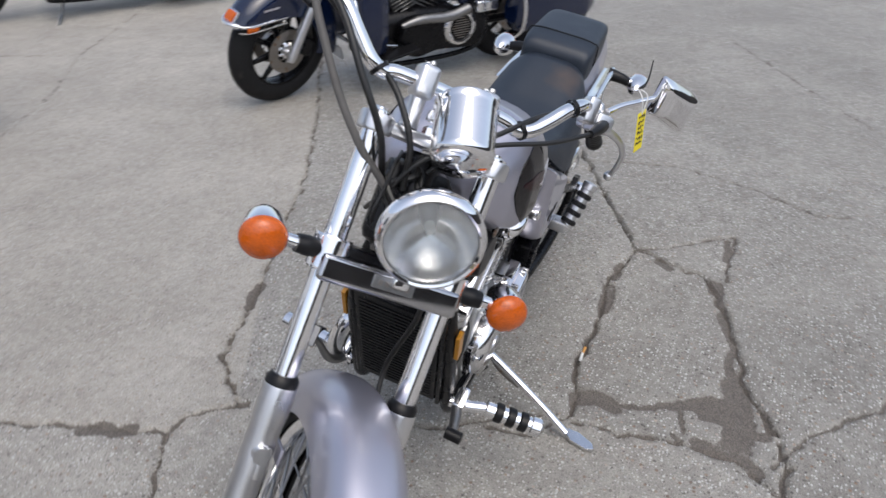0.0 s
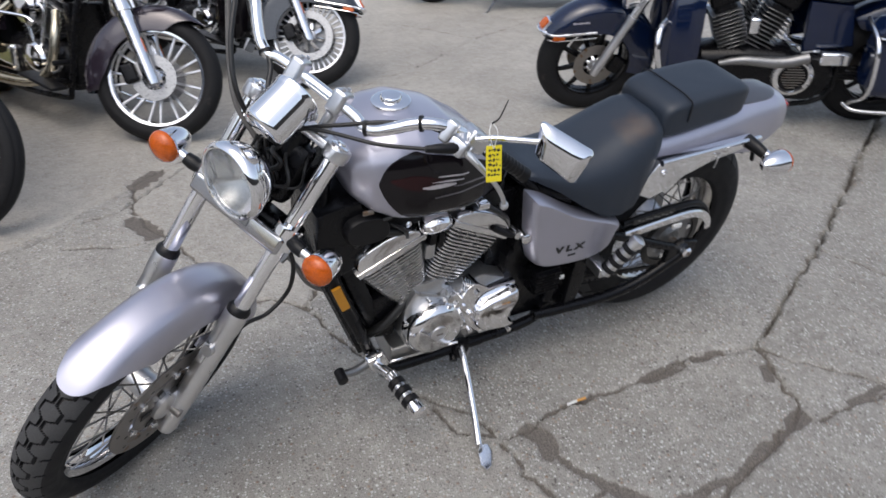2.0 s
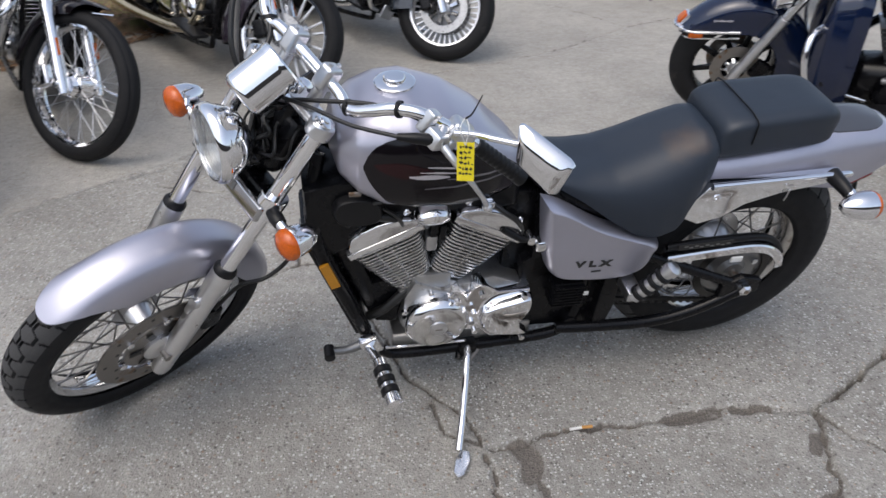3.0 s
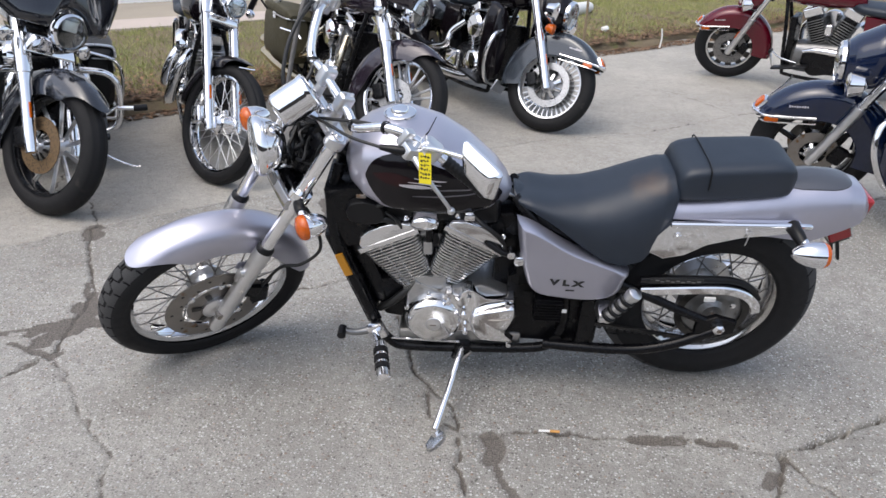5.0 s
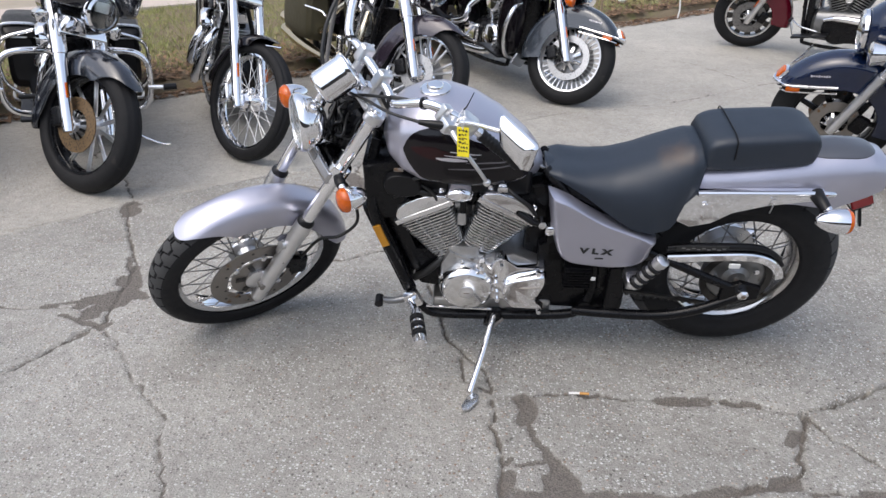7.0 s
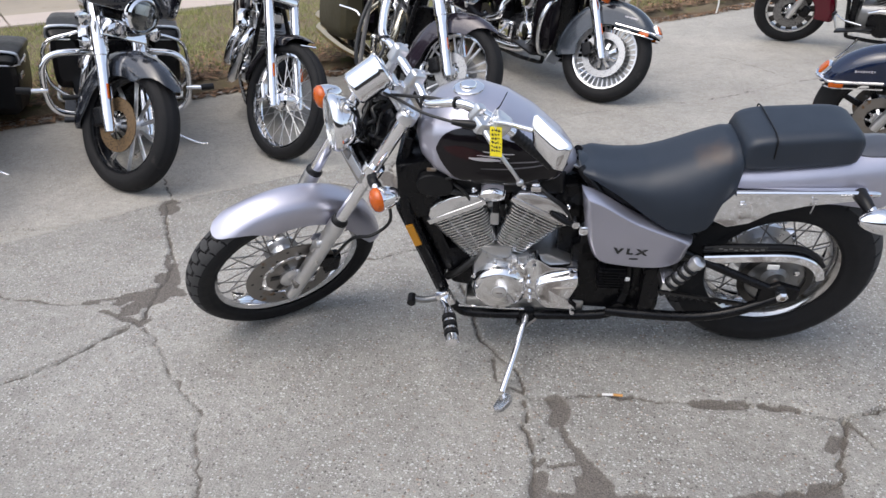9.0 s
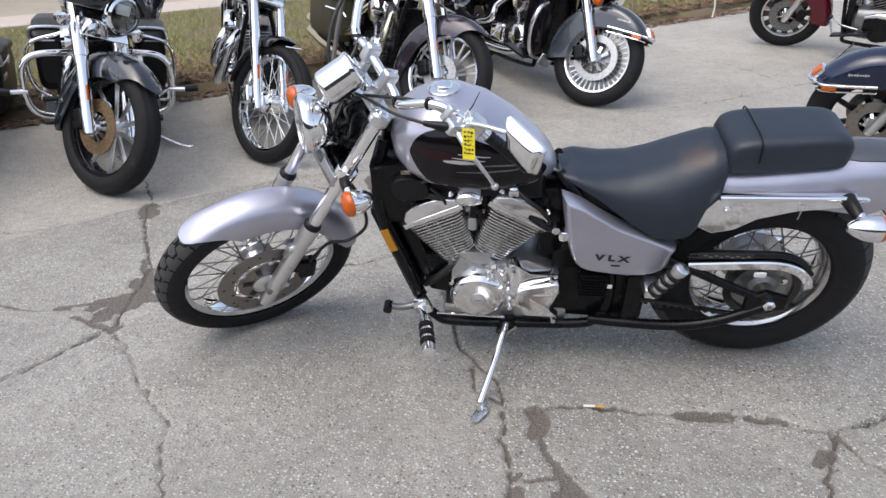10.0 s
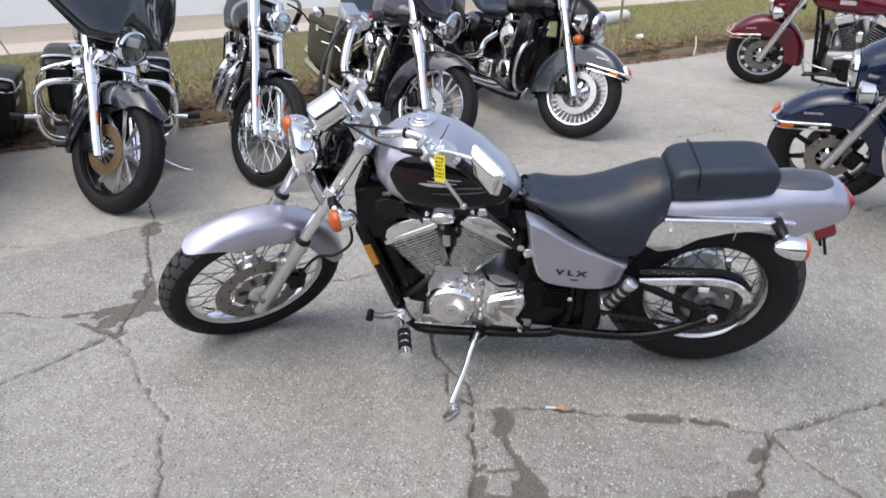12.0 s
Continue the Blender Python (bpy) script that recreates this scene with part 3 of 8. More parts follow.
def tread_tyre(R, rt, rw, depth, cells):
    """A tyre with zigzag grooves, turned round y. R: outer radius; rt: half width; rw: rim radius."""
    na, npf = 900, 104
    rings, groove, crown = [], [], []
    h = R - rw
    for i in range(na):
        th = 2 * math.pi * i / na
        ring = []
        for k in range(npf):
            a = -math.pi * 0.98 / 2 * 1.28 + k / (npf - 1) * math.pi * 0.98 * 1.28
            y = rt * math.sin(max(-1.75, min(1.75, a))) * (1.0 if abs(a) < 1.57 else 1 - 0.25 * (abs(a) - 1.57))
            r = R - h * (1 - math.cos(max(-2.0, min(2.0, a)))) * 0.72
            s, g = a, 0.0
            for c0, off in ((-0.30, 0.0), (0.30, 0.5)):
                u = (th * cells / (2 * math.pi) + off) % 1.0
                z = max(-1.0, min(1.0, (abs(u - 0.5) * 4 - 1) * 3.2))
                if abs(s - c0 - 0.19 * z) < 0.055:
                    g = depth
                v = u if c0 > 0 else (u + 0.5) % 1.0
                if 0.66 < s * c0 / abs(c0) < 1.02 and abs(v - (0.5 if c0 < 0 else 0.0) - 0.18 * (abs(s) - 0.42)) < 0.045:
                    g = depth
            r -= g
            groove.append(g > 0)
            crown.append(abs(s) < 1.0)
            ring.append((r * math.cos(th), y, r * math.sin(th)))
        ring.append(((rw - 0.006) * math.cos(th), ring[-1][1] * 0.8, (rw - 0.006) * math.sin(th)))
        ring.insert(0, ((rw - 0.006) * math.cos(th), ring[0][1] * 0.8, (rw - 0.006) * math.sin(th)))
        rings.append(ring)
    bm = skin(rings, closed=False, caps=False, loop=True)
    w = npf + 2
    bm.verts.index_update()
    for f in bm.faces:  # crown faces get the greyer rubber; grooves keep the dark flank rubber for contrast
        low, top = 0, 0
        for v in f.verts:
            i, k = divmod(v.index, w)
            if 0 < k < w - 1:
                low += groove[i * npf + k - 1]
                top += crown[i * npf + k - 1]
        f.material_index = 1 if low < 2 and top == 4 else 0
    return bm


def rim_profile(rr, half):
    return [(rr - 0.022, -half * 0.55), (rr - 0.004, -half * 0.85), (rr + 0.008, -half), (rr + 0.010, -half + 0.004), (rr - 0.002, -half * 0.8),
            (rr - 0.016, -half * 0.4), (rr - 0.016, half * 0.4), (rr - 0.002, half * 0.8), (rr + 0.010, half - 0.004), (rr + 0.008, half),
            (rr - 0.004, half * 0.85), (rr - 0.022, half * 0.55), (rr - 0.028, 0.0)]


def laced_wheel(name, parent, m, R, rt, rr, half, hub_r, hub_w, count, tyre_bm, label, rim_m):
    """A wire-spoked wheel: the rim is the part; tyre, hub and each spoke hang under it."""
    wheel = part(name, lathe(rim_profile(rr, half), 72, AXLE, loop=True), rim_m, parent, label, move=m)
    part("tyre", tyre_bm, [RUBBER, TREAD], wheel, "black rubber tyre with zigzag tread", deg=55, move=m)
    hub = [(0.012, -hub_w - 0.012), (hub_r * 0.5, -hub_w - 0.010), (hub_r, -hub_w), (hub_r, -hub_w + 0.008), (hub_r * 0.62, -hub_w + 0.014),
           (hub_r * 0.55, 0), (hub_r * 0.62, hub_w - 0.014), (hub_r, hub_w - 0.008), (hub_r, hub_w), (hub_r * 0.5, hub_w + 0.010), (0.012, hub_w + 0.012)]
    part("hub", lathe(hub, 36, AXLE), SATIN, wheel, "satin alloy hub", move=m)
    for i in range(count):
        side = 1 if i % 2 else -1
        a = 2 * math.pi * i / count
        b = a + (0.62 if (i // 2) % 2 else -0.62)
        p = (hub_r * 0.94 * math.cos(b), side * (hub_w - 0.004), hub_r * 0.94 * math.sin(b))
        q = ((rr - 0.024) * math.cos(a), side * 0.008, (rr - 0.024) * math.sin(a))
        part("spoke", tube([p, q], 0.0025, 6, 1), SPOKE, wheel, move=m)
    return wheel


def disc(R, r0, y, t=0.005, core=0.09):
    bm = lathe([(r0, y - t / 2), (R, y - t / 2), (R, y + t / 2), (r0, y + t / 2)], 56, AXLE, loop=True)
    inner = lathe([(0.02, y - 0.006), (core, y - 0.004), (core, y + 0.002), (0.02, y + 0.006)], 40, AXLE)
    return bm, inner


# wheels
RC = Matrix.Translation((0.012, 0, 0.346))
FC = FORK @ Matrix.Translation((0.047, 0.010, -0.759))
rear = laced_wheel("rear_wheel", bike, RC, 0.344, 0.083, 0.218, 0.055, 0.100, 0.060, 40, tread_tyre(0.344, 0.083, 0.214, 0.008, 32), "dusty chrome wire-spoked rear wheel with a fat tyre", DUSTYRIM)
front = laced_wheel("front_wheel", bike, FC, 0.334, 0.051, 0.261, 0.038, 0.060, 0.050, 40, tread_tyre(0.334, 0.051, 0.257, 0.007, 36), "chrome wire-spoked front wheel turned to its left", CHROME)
d1, d2 = disc(0.158, 0.105, 0.066)
# Dark steel dots stand for the shadowed drill holes; none are cut.
for i in range(18):
    a, rm = 2 * math.pi * i / 18, 0.126 + (0.011 if i % 2 else -0.011)
    part("disc_hole_dot", lathe([(0.005, -0.003), (0.005, 0.003)], 10, FC @ Matrix.Translation((rm * math.cos(a), 0.066, rm * math.sin(a))) @ AXLE), DARKSTEEL, front)
part("brake_disc", d1, STEEL, front, "worn brake disc with a brown tinge", move=FC)
part("disc_carrier", d2, STEEL, front, "dull steel disc carrier", move=FC)
for i in range(6):
    a = 2 * math.pi * (i + 0.3) / 6
    part("disc_bolt", lathe([(0.010, 0.0), (0.010, 0.007), (0.006, 0.010)], 12, FC @ Matrix.Translation((0.098 * math.cos(a), 0.066, 0.098 * math.sin(a))) @ AXLE), CHROME, front)
    # A dark plate stands for each shadowed slot in the carrier.
    part("carrier_slot_plate", box(0.030, 0.003, 0.018, FC @ Matrix.Translation((0.062 * math.cos(a + 0.5), 0.0725, 0.062 * math.sin(a + 0.5))) @ Matrix.Rotation(-a - 0.5, 4, "Y"), 0.001), DARKSTEEL, front)
part("hub_cap", lathe([(0.046, 0.068), (0.046, 0.082), (0.036, 0.090), (0.018, 0.094)], 28, FC @ AXLE), SATIN, front, "satin alloy hub cap")
part("axle", lathe([(0.011, -0.12), (0.011, 0.12)], 14, FC @ AXLE), STEEL, front)
part("axle", lathe([(0.012, -0.17), (0.012, 0.185), (0.006, 0.19)], 14, RC @ AXLE), STEEL, rear)
part("axle_nut", lathe([(0.019, 0.165), (0.019, 0.182), (0.012, 0.188)], 6, RC @ AXLE), CHROME, rear)
# drum, sprocket
part("sprocket_carrier", lathe([(0.03, 0.050), (0.100, 0.050), (0.105, 0.062), (0.100, 0.092), (0.070, 0.098), (0.045, 0.094), (0.03, 0.106)], 40, RC @ AXLE), CAST, rear, "dull alloy sprocket carrier")
part("sprocket", lathe([(0.093, 0.096), (0.112, 0.096), (0.116, 0.099), (0.112, 0.102), (0.093, 0.102)], 60, AXLE, loop=True), DARKSTEEL, rear, "oily steel chain sprocket", move=RC)
for i in range(5):
    a = 2 * math.pi * i / 5
    part("sprocket_bolt", lathe([(0.010, 0.102), (0.010, 0.112), (0.006, 0.114)], 6, RC @ Matrix.Translation((0.066 * math.cos(a), 0, 0.066 * math.sin(a))) @ AXLE), CHROME, rear)
part("brake_drum", lathe([(0.03, -0.105), (0.085, -0.100), (0.092, -0.085), (0.092, -0.060), (0.03, -0.055)], 40, RC @ AXLE), SATIN, rear, "alloy brake drum")

# fork
for s in (1, -1):
    yl = 0.109 * s
    leg = part("fork_tube", lathe([(0.0195, -0.47), (0.0195, 0.0)], 28, Matrix.Translation((0.028, yl, 0))), CHROME, bike, "chrome fork tube", move=FORK)
    part("fork_slider", lathe([(0.010, -0.842), (0.020, -0.838), (0.0245, -0.82), (0.0250, -0.74), (0.0262, -0.70), (0.0262, -0.52), (0.0285, -0.50), (0.0285, -0.452), (0.026, -0.447)], 32, Matrix.Translation((0.028, yl, 0))), SATIN, bike, "satin silver fork slider", move=FORK)
    part("dust_seal", lathe([(0.0195, -0.450), (0.0275, -0.450), (0.0275, -0.440), (0.022, -0.432), (0.0195, -0.432)], 28, Matrix.Translation((0.028, yl, 0))), PLASTIC, leg, "black rubber seal", move=FORK)
    part("fork_cap", lathe([(0.021, 0.0), (0.021, 0.006), (0.016, 0.009), (0.010, 0.009), (0.010, 0.013), (0.005, 0.014)], 24, Matrix.Translation((0.028, yl, 0.008))), CHROME, leg, "chrome fork cap", move=FORK)
    lug = join(lathe([(0.014, -0.02), (0.014, 0.016)], 16, FORK @ Matrix.Translation((0.05, yl, -0.56)) @ Matrix.Rotation(radians(90), 4, "Y")),
               box(0.03, 0.02, 0.06, FORK @ Matrix.Translation((0.045, yl * 0.93, -0.575)), 0.006))
    part("fender_lug", lug, SATIN, leg)
    part("lower_clamp_ring", lathe([(0.0205, -0.252), (0.031, -0.252), (0.0325, -0.247), (0.0325, -0.200), (0.031, -0.195), (0.0205, -0.195)], 28, Matrix.Translation((0.028, yl, 0))), CHROME, leg, "chrome clamp ring", move=FORK)
# top yoke: a plate with round ends
yoke = join(box(0.062, 0.218, 0.022, Matrix.Translation((0.012, 0, -0.004)), 0.008),
            *[lathe([(0.020, -0.020), (0.027, -0.020), (0.029, -0.016), (0.029, 0.006), (0.026, 0.010), (0.020, 0.010)], 28, Matrix.Translation((0.028, 0.109 * s, 0))) for s in (1, -1)])
part("top_yoke", yoke, SATIN, bike, "satin alloy top yoke", move=FORK)
part("stem_nut", lathe([(0.020, 0.005), (0.020, 0.022), (0.012, 0.028), (0.004, 0.029)], 6, FORK @ Matrix.Translation((-0.004, 0, 0.0))), CHROME, bike)
lower = join(box(0.065, 0.20, 0.035, Matrix.Translation((0.010, 0, -0.222)), 0.010))
part("lower_yoke", lower, BLACK, bike, "black lower yoke", move=FORK)
cover = box(0.020, 0.250, 0.046, Matrix.Translation((0.055, 0, -0.243)), 0.009, 3)
part("yoke_cover", cover, TONEDCHROME, bike, "chrome cover bar across the fork, toned for what it mirrors", move=FORK)
part("cover_badge", box(0.004, 0.074, 0.022, Matrix.Translation((0.066, 0, -0.240)), 0.0018), CAST, bike, "embossed plain badge plate", move=FORK)
for k in range(5):
    part("badge_bar", box(0.002, 0.008, 0.009, Matrix.Translation((0.0685, -0.024 + 0.012 * k, -0.240)), 0.0008), STEEL, bike, move=FORK)
part("steering_head", lathe([(0.030, -0.20), (0.034, -0.19), (0.034, -0.03), (0.030, -0.022)], 24, FORK @ Matrix.Translation((-0.004, 0, 0))), BLACK, bike)

# headlight: bucket, ring, lens, reflector
HL = FORK @ Matrix.Translation((0.136, 0, -0.140)) @ Matrix.Rotation(radians(-9), 4, "Z") @ Matrix.Rotation(radians(90 + 26), 4, "Y") @ Matrix.Diagonal((0.83, 0.83, 0.90, 1))
bucket = part("headlight", lathe([(0.012, -0.066), (0.040, -0.062), (0.068, -0.048), (0.086, -0.026), (0.094, -0.004), (0.095, 0.010), (0.090, 0.012), (0.087, -0.006), (0.078, -0.028), (0.060, -0.046), (0.030, -0.058), (0.008, -0.060)], 48, HL), CHROME, bike, "round chrome headlight shell")
part("headlight_ring", lathe([(0.094, 0.000), (0.0985, 0.002), (0.1015, 0.010), (0.1015, 0.020), (0.0975, 0.029), (0.091, 0.033), (0.087, 0.031), (0.0855, 0.020)], 48, HL, loop=True), CHROME, bucket, "chrome headlight ring")
part("reflector", bowl([(0.010, -0.036), (0.035, -0.030), (0.060, -0.014), (0.076, 0.004), (0.085, 0.022)], 72, HL), REFLECT, bucket, "mirror reflector", deg=60)
part("bulb", lathe([(0.010, -0.055), (0.010, -0.020), (0.006, -0.012), (0.002, -0.010)], 16, HL), WHITE, bucket)
part("headlight_lens", bowl([(0.086, 0.024), (0.070, 0.028), (0.045, 0.031), (0.020, 0.033), (0.0005, 0.0335)], 48, HL), FLUTED, bucket, "clear glass headlight lens")
part("headlight_bracket", join(box(0.05, 0.03, 0.07, FORK @ Matrix.Translation((0.075, 0, -0.205)), 0.008), box(0.06, 0.09, 0.02, FORK @ Matrix.Translation((0.07, 0, -0.17)), 0.006)), CHROME, bike)

# instrument cup
IN = FORK @ Matrix.Translation((0.118, 0, 0.026)) @ Matrix.Rotation(radians(-33), 4, "Y") @ Matrix.Diagonal((0.83, 0.83, 1, 1))
cup = part("speedometer", lathe([(0.010, -0.062), (0.046, -0.061), (0.055, -0.056), (0.059, -0.048), (0.059, 0.030), (0.062, 0.034), (0.062, 0.044), (0.057, 0.048), (0.053, 0.046), (0.053, 0.038)], 48, IN), CHROME, bike, "chrome speedometer cup")
part("dial", lathe([(0.053, 0.036), (0.002, 0.037)], 40, IN), INK, cup, "black dial")
part("dial_glass", lathe([(0.054, 0.044), (0.002, 0.047)], 40, IN), GLASS, cup, "clear dial glass")
part("speedometer_bracket", box(0.08, 0.05, 0.03, FORK @ Matrix.Translation((0.075, 0, -0.012)), 0.006), CHROME, bike)
part("indicator_cluster", box(0.030, 0.085, 0.020, FORK @ Matrix.Translation((0.062, 0, 0.035)), 0.005), CHROME, bike, "chrome warning light bar")

# handlebar with risers
for s in (1, -1):
    ris = join(lathe([(0.016, 0.0), (0.0145, 0.02), (0.014, 0.07)], 20, FORK @ Matrix.Translation((0.024, 0.056 * s, 0.008))),
               box(0.044, 0.036, 0.056, FORK @ Matrix.Translation((0.026, 0.056 * s, 0.084)), 0.010, 3),
               *[lathe([(0.005, 0.0), (0.005, 0.005), (0.003, 0.006)], 6, FORK @ Matrix.Translation((0.026 + dx, 0.056 * s, 0.112))) for dx in (-0.012, 0.012)])
    part("riser", ris, SATIN, bike, "satin alloy handlebar riser")
BAR = [(0.026, 0.0, 0.082), (0.026, 0.098, 0.080), (0.027, 0.125, 0.073), (0.030, 0.152, 0.082), (0.027, 0.182, 0.110), (0.019, 0.216, 0.145), (-0.006, 0.260, 0.170), (-0.072, 0.318, 0.172), (-0.135, 0.372, 0.163)]
bar_line = [(x, -y, z) for x, y, z in BAR[:0:-1]] + BAR
part("handlebar", tube(bar_line, 0.0127, 16, 6), CHROME, bike, "swept-back chrome handlebar", move=FORK)
for s in (1, -1):
    SD = FORK if s == 1 else FORK @ MIRROR_Y
    g0, g1 = Vector((-0.100, 0.342, 0.168)), Vector((-0.205, 0.432, 0.152))
    gr = [(0.0165, 0.0), (0.0175, 0.004)]
    for k in range(9):
        gr += [(0.0172, 0.010 + k * 0.0125), (0.0158, 0.014 + k * 0.0125), (0.0158, 0.017 + k * 0.0125), (0.0172, 0.0195 + k * 0.0125)]
    gr += [(0.0185, 0.128), (0.0185, 0.136), (0.010, 0.140)]
    grip = part("grip", lathe(gr, 20, align(g0, g1)), PLASTIC, bike, "black rubber grip", move=SD)
    sw = join(box(0.050, 0.046, 0.056, align((-0.066, 0.312, 0.174), g1), 0.012, 3), box(0.030, 0.05, 0.026, Matrix.Translation((-0.045, 0.305, 0.152)), 0.008))
    part("switch_housing", sw, SATIN, grip, "satin alloy switch housing", move=SD)
    part("switch_button", box(0.012, 0.014, 0.010, Matrix.Translation((-0.083, 0.300, 0.188)), 0.003), PLASTIC, grip, move=SD)
    perch = join(box(0.044, 0.040, 0.036, Matrix.Translation((-0.014, 0.304, 0.152)), 0.008), box(0.030, 0.026, 0.050, Matrix.Translation((-0.010, 0.272, 0.166)), 0.007), tube([(-0.030, 0.296, 0.170), (-0.005, 0.318, 0.148)], 0.012, 12, 1))
    part("lever_perch", perch, SATIN, grip, "satin alloy lever perch", move=SD)
    lev = tube([(-0.018, 0.325, 0.150), (-0.026, 0.366, 0.142), (-0.052, 0.404, 0.128), (-0.092, 0.430, 0.106), (-0.122, 0.440, 0.087)], [0.009, 0.0070, 0.0055, 0.0050, 0.0055], 10, 4)
    ball = bmesh.new()
    bmesh.ops.create_uvsphere(ball, u_segments=14, v_segments=8, radius=0.0105)
    ball.transform(Matrix.Translation((-0.122, 0.440, 0.087)))
    part("lever", join(lev, ball), SATIN, grip, "satin alloy lever with a ball end", move=SD)
    part("lever_boot", tube([(-0.002, 0.305, 0.150), (0.020, 0.285, 0.135), (0.038, 0.262, 0.118)], [0.013, 0.011, 0.007], 12, 3), PLASTIC, grip, move=SD)
    st = tube([(-0.028, 0.322, 0.182), (-0.034, 0.352, 0.206), (-0.040, 0.385, 0.226), (-0.052, 0.425, 0.250)], 0.0065, 10, 4)
    if s == 1:
        stem = part("mirror_stem", st, CHROME, bike, "chrome mirror stem", move=SD)
        # the head: a chrome wedge with the glass on its back
        c = [Vector(v) for v in ((-0.021, 0.410, 0.291), (-0.057, 0.529, 0.298), (-0.092, 0.533, 0.222), (-0.066, 0.432, 0.226))]
        nrm = (c[1] - c[0]).cross(c[3] - c[0]).normalized()
        if nrm.x < 0:
            nrm = -nrm
        cen = sum(c, Vector()) / 4
        rings = []
        for off, sc in ((-0.006, 0.93), (-0.004, 1.0), (0.004, 1.0), (0.020, 0.82), (0.030, 0.45)):
            ring = []
            for i in range(4):
                a, b = c[i], c[(i + 1) % 4]
                for t in (0.06, 0.3, 0.5, 0.7, 0.94):
                    ring.append(cen + ((a + (b - a) * t) - cen) * sc + nrm * off)
            rings.append(ring)
        head = part("mirror_head", skin(rings), CHROME, stem, "chrome wedge-shaped mirror", move=SD)
        part("mirror_glass", skin([[cen + (v - cen) * 0.88 - nrm * o for v in rings[1]] for o in (0.0045, 0.0075)]), MIRROR, stem, "mirror glass", move=SD)

part("fluid_reservoir", join(box(0.052, 0.060, 0.030, Matrix.Translation((0.006, -0.300, 0.188)) @ Matrix.Rotation(radians(14), 4, "Y"), 0.006), box(0.056, 0.064, 0.008, Matrix.Translation((0.010, -0.300, 0.206)) @ Matrix.Rotation(radians(14), 4, "Y"), 0.003)), SATIN, bike, "satin alloy brake fluid reservoir", move=FORK)
part("stop_button", box(0.014, 0.012, 0.012, Matrix.Translation((-0.070, -0.298, 0.206)), 0.003), REDLENS, bike, "red stop button", move=FORK)

# cables
part("brake_hose", tube([(-0.02, -0.300, 0.152), (0.020, -0.300, 0.172), (0.038, -0.275, 0.145), (0.042, -0.239, 0.091), (0.047, -0.183, 0.012), (0.048, -0.123, -0.052), (0.014, -0.041, -0.112), (0.0, -0.03, -0.20)], 0.0066, 10, 6), OLDCABLE, bike, "greyed brake hose", move=FORK)
part("throttle_cable", tube([(-0.05, -0.305, 0.160), (0.015, -0.275, 0.175), (0.065, -0.225, 0.125), (0.088, -0.172, 0.049), (0.079, -0.110, -0.025), (-0.015, -0.051, -0.098), (-0.05, -0.03, -0.12)], 0.0058, 10, 6), CABLE, bike, "black throttle cable", move=FORK)
part("throttle_cable", tube([(-0.05, -0.30, 0.150), (0.0, -0.255, 0.152), (0.030, -0.20, 0.118), (0.035, -0.115, 0.066), (0.053, -0.083, 0.028), (0.059, -0.052, -0.024), (0.03, -0.03, -0.09)], 0.0055, 10, 6), CABLE, bike, "black throttle cable", move=FORK)
part("clutch_cable", tube([(0.036, 0.262, 0.118), (0.062, 0.18, 0.072), (0.070, 0.08, 0.03), (0.060, -0.02, -0.03), (0.02, -0.05, -0.10), (-0.06, -0.05, -0.14)], 0.0043, 10, 6), CABLE, bike, "black clutch cable", move=FORK)
part("wiring_sleeve", tube([(-0.055, 0.296, 0.158), (0.005, 0.235, 0.150), (0.020, 0.165, 0.112), (0.045, 0.10, 0.06), (0.055, 0.03, 0.0), (0.03, 0.0, -0.05)], 0.0046, 10, 6), CABLE, bike, "black wiring sleeve", move=FORK)
part("caliper_hose", tube([(0.0, 0.085, -0.25), (-0.07, 0.120, -0.31), (-0.150, 0.130, -0.42), (-0.125, 0.125, -0.50), (-0.075, 0.105, -0.54), (-0.070, 0.085, -0.66)], 0.0055, 10, 6), CABLE, bike, "black brake hose to the caliper", move=FORK)
for y, z in ((0.134, 0.075), (0.222, 0.150), (-0.134, 0.075)):
    x = 0.028 if abs(y) < 0.2 else 0.017
    part("cable_tie", lathe([(0.0150, -0.0035), (0.0168, -0.0035), (0.0168, 0.0035), (0.0150, 0.0035)], 16, FORK @ align((x, y, z), (x - 0.004, y + (0.03 if y > 0 else -0.03), z + 0.022)), loop=True), PLASTIC, bike, "black cable tie")
lr = random.Random(11)
for k in range(8):
    y = -0.06 + 0.017 * k
    pts = [(-0.02, y * 0.6, -0.03)] + [(lr.uniform(0.015, 0.045), y + lr.uniform(-0.035, 0.035), -0.07 - 0.04 * j + lr.uniform(-0.015, 0.015)) for j in range(3)] + [(-0.03, y * 0.4, -0.20)]
    part("loom", tube(pts, lr.choice((0.003, 0.0045, 0.006)), 8, 5), CABLE, bike, move=FORK)
part("headstock_shroud", box(0.055, 0.12, 0.15, FORK @ Matrix.Translation((-0.005, 0, -0.115)), 0.02), BLACK, bike)

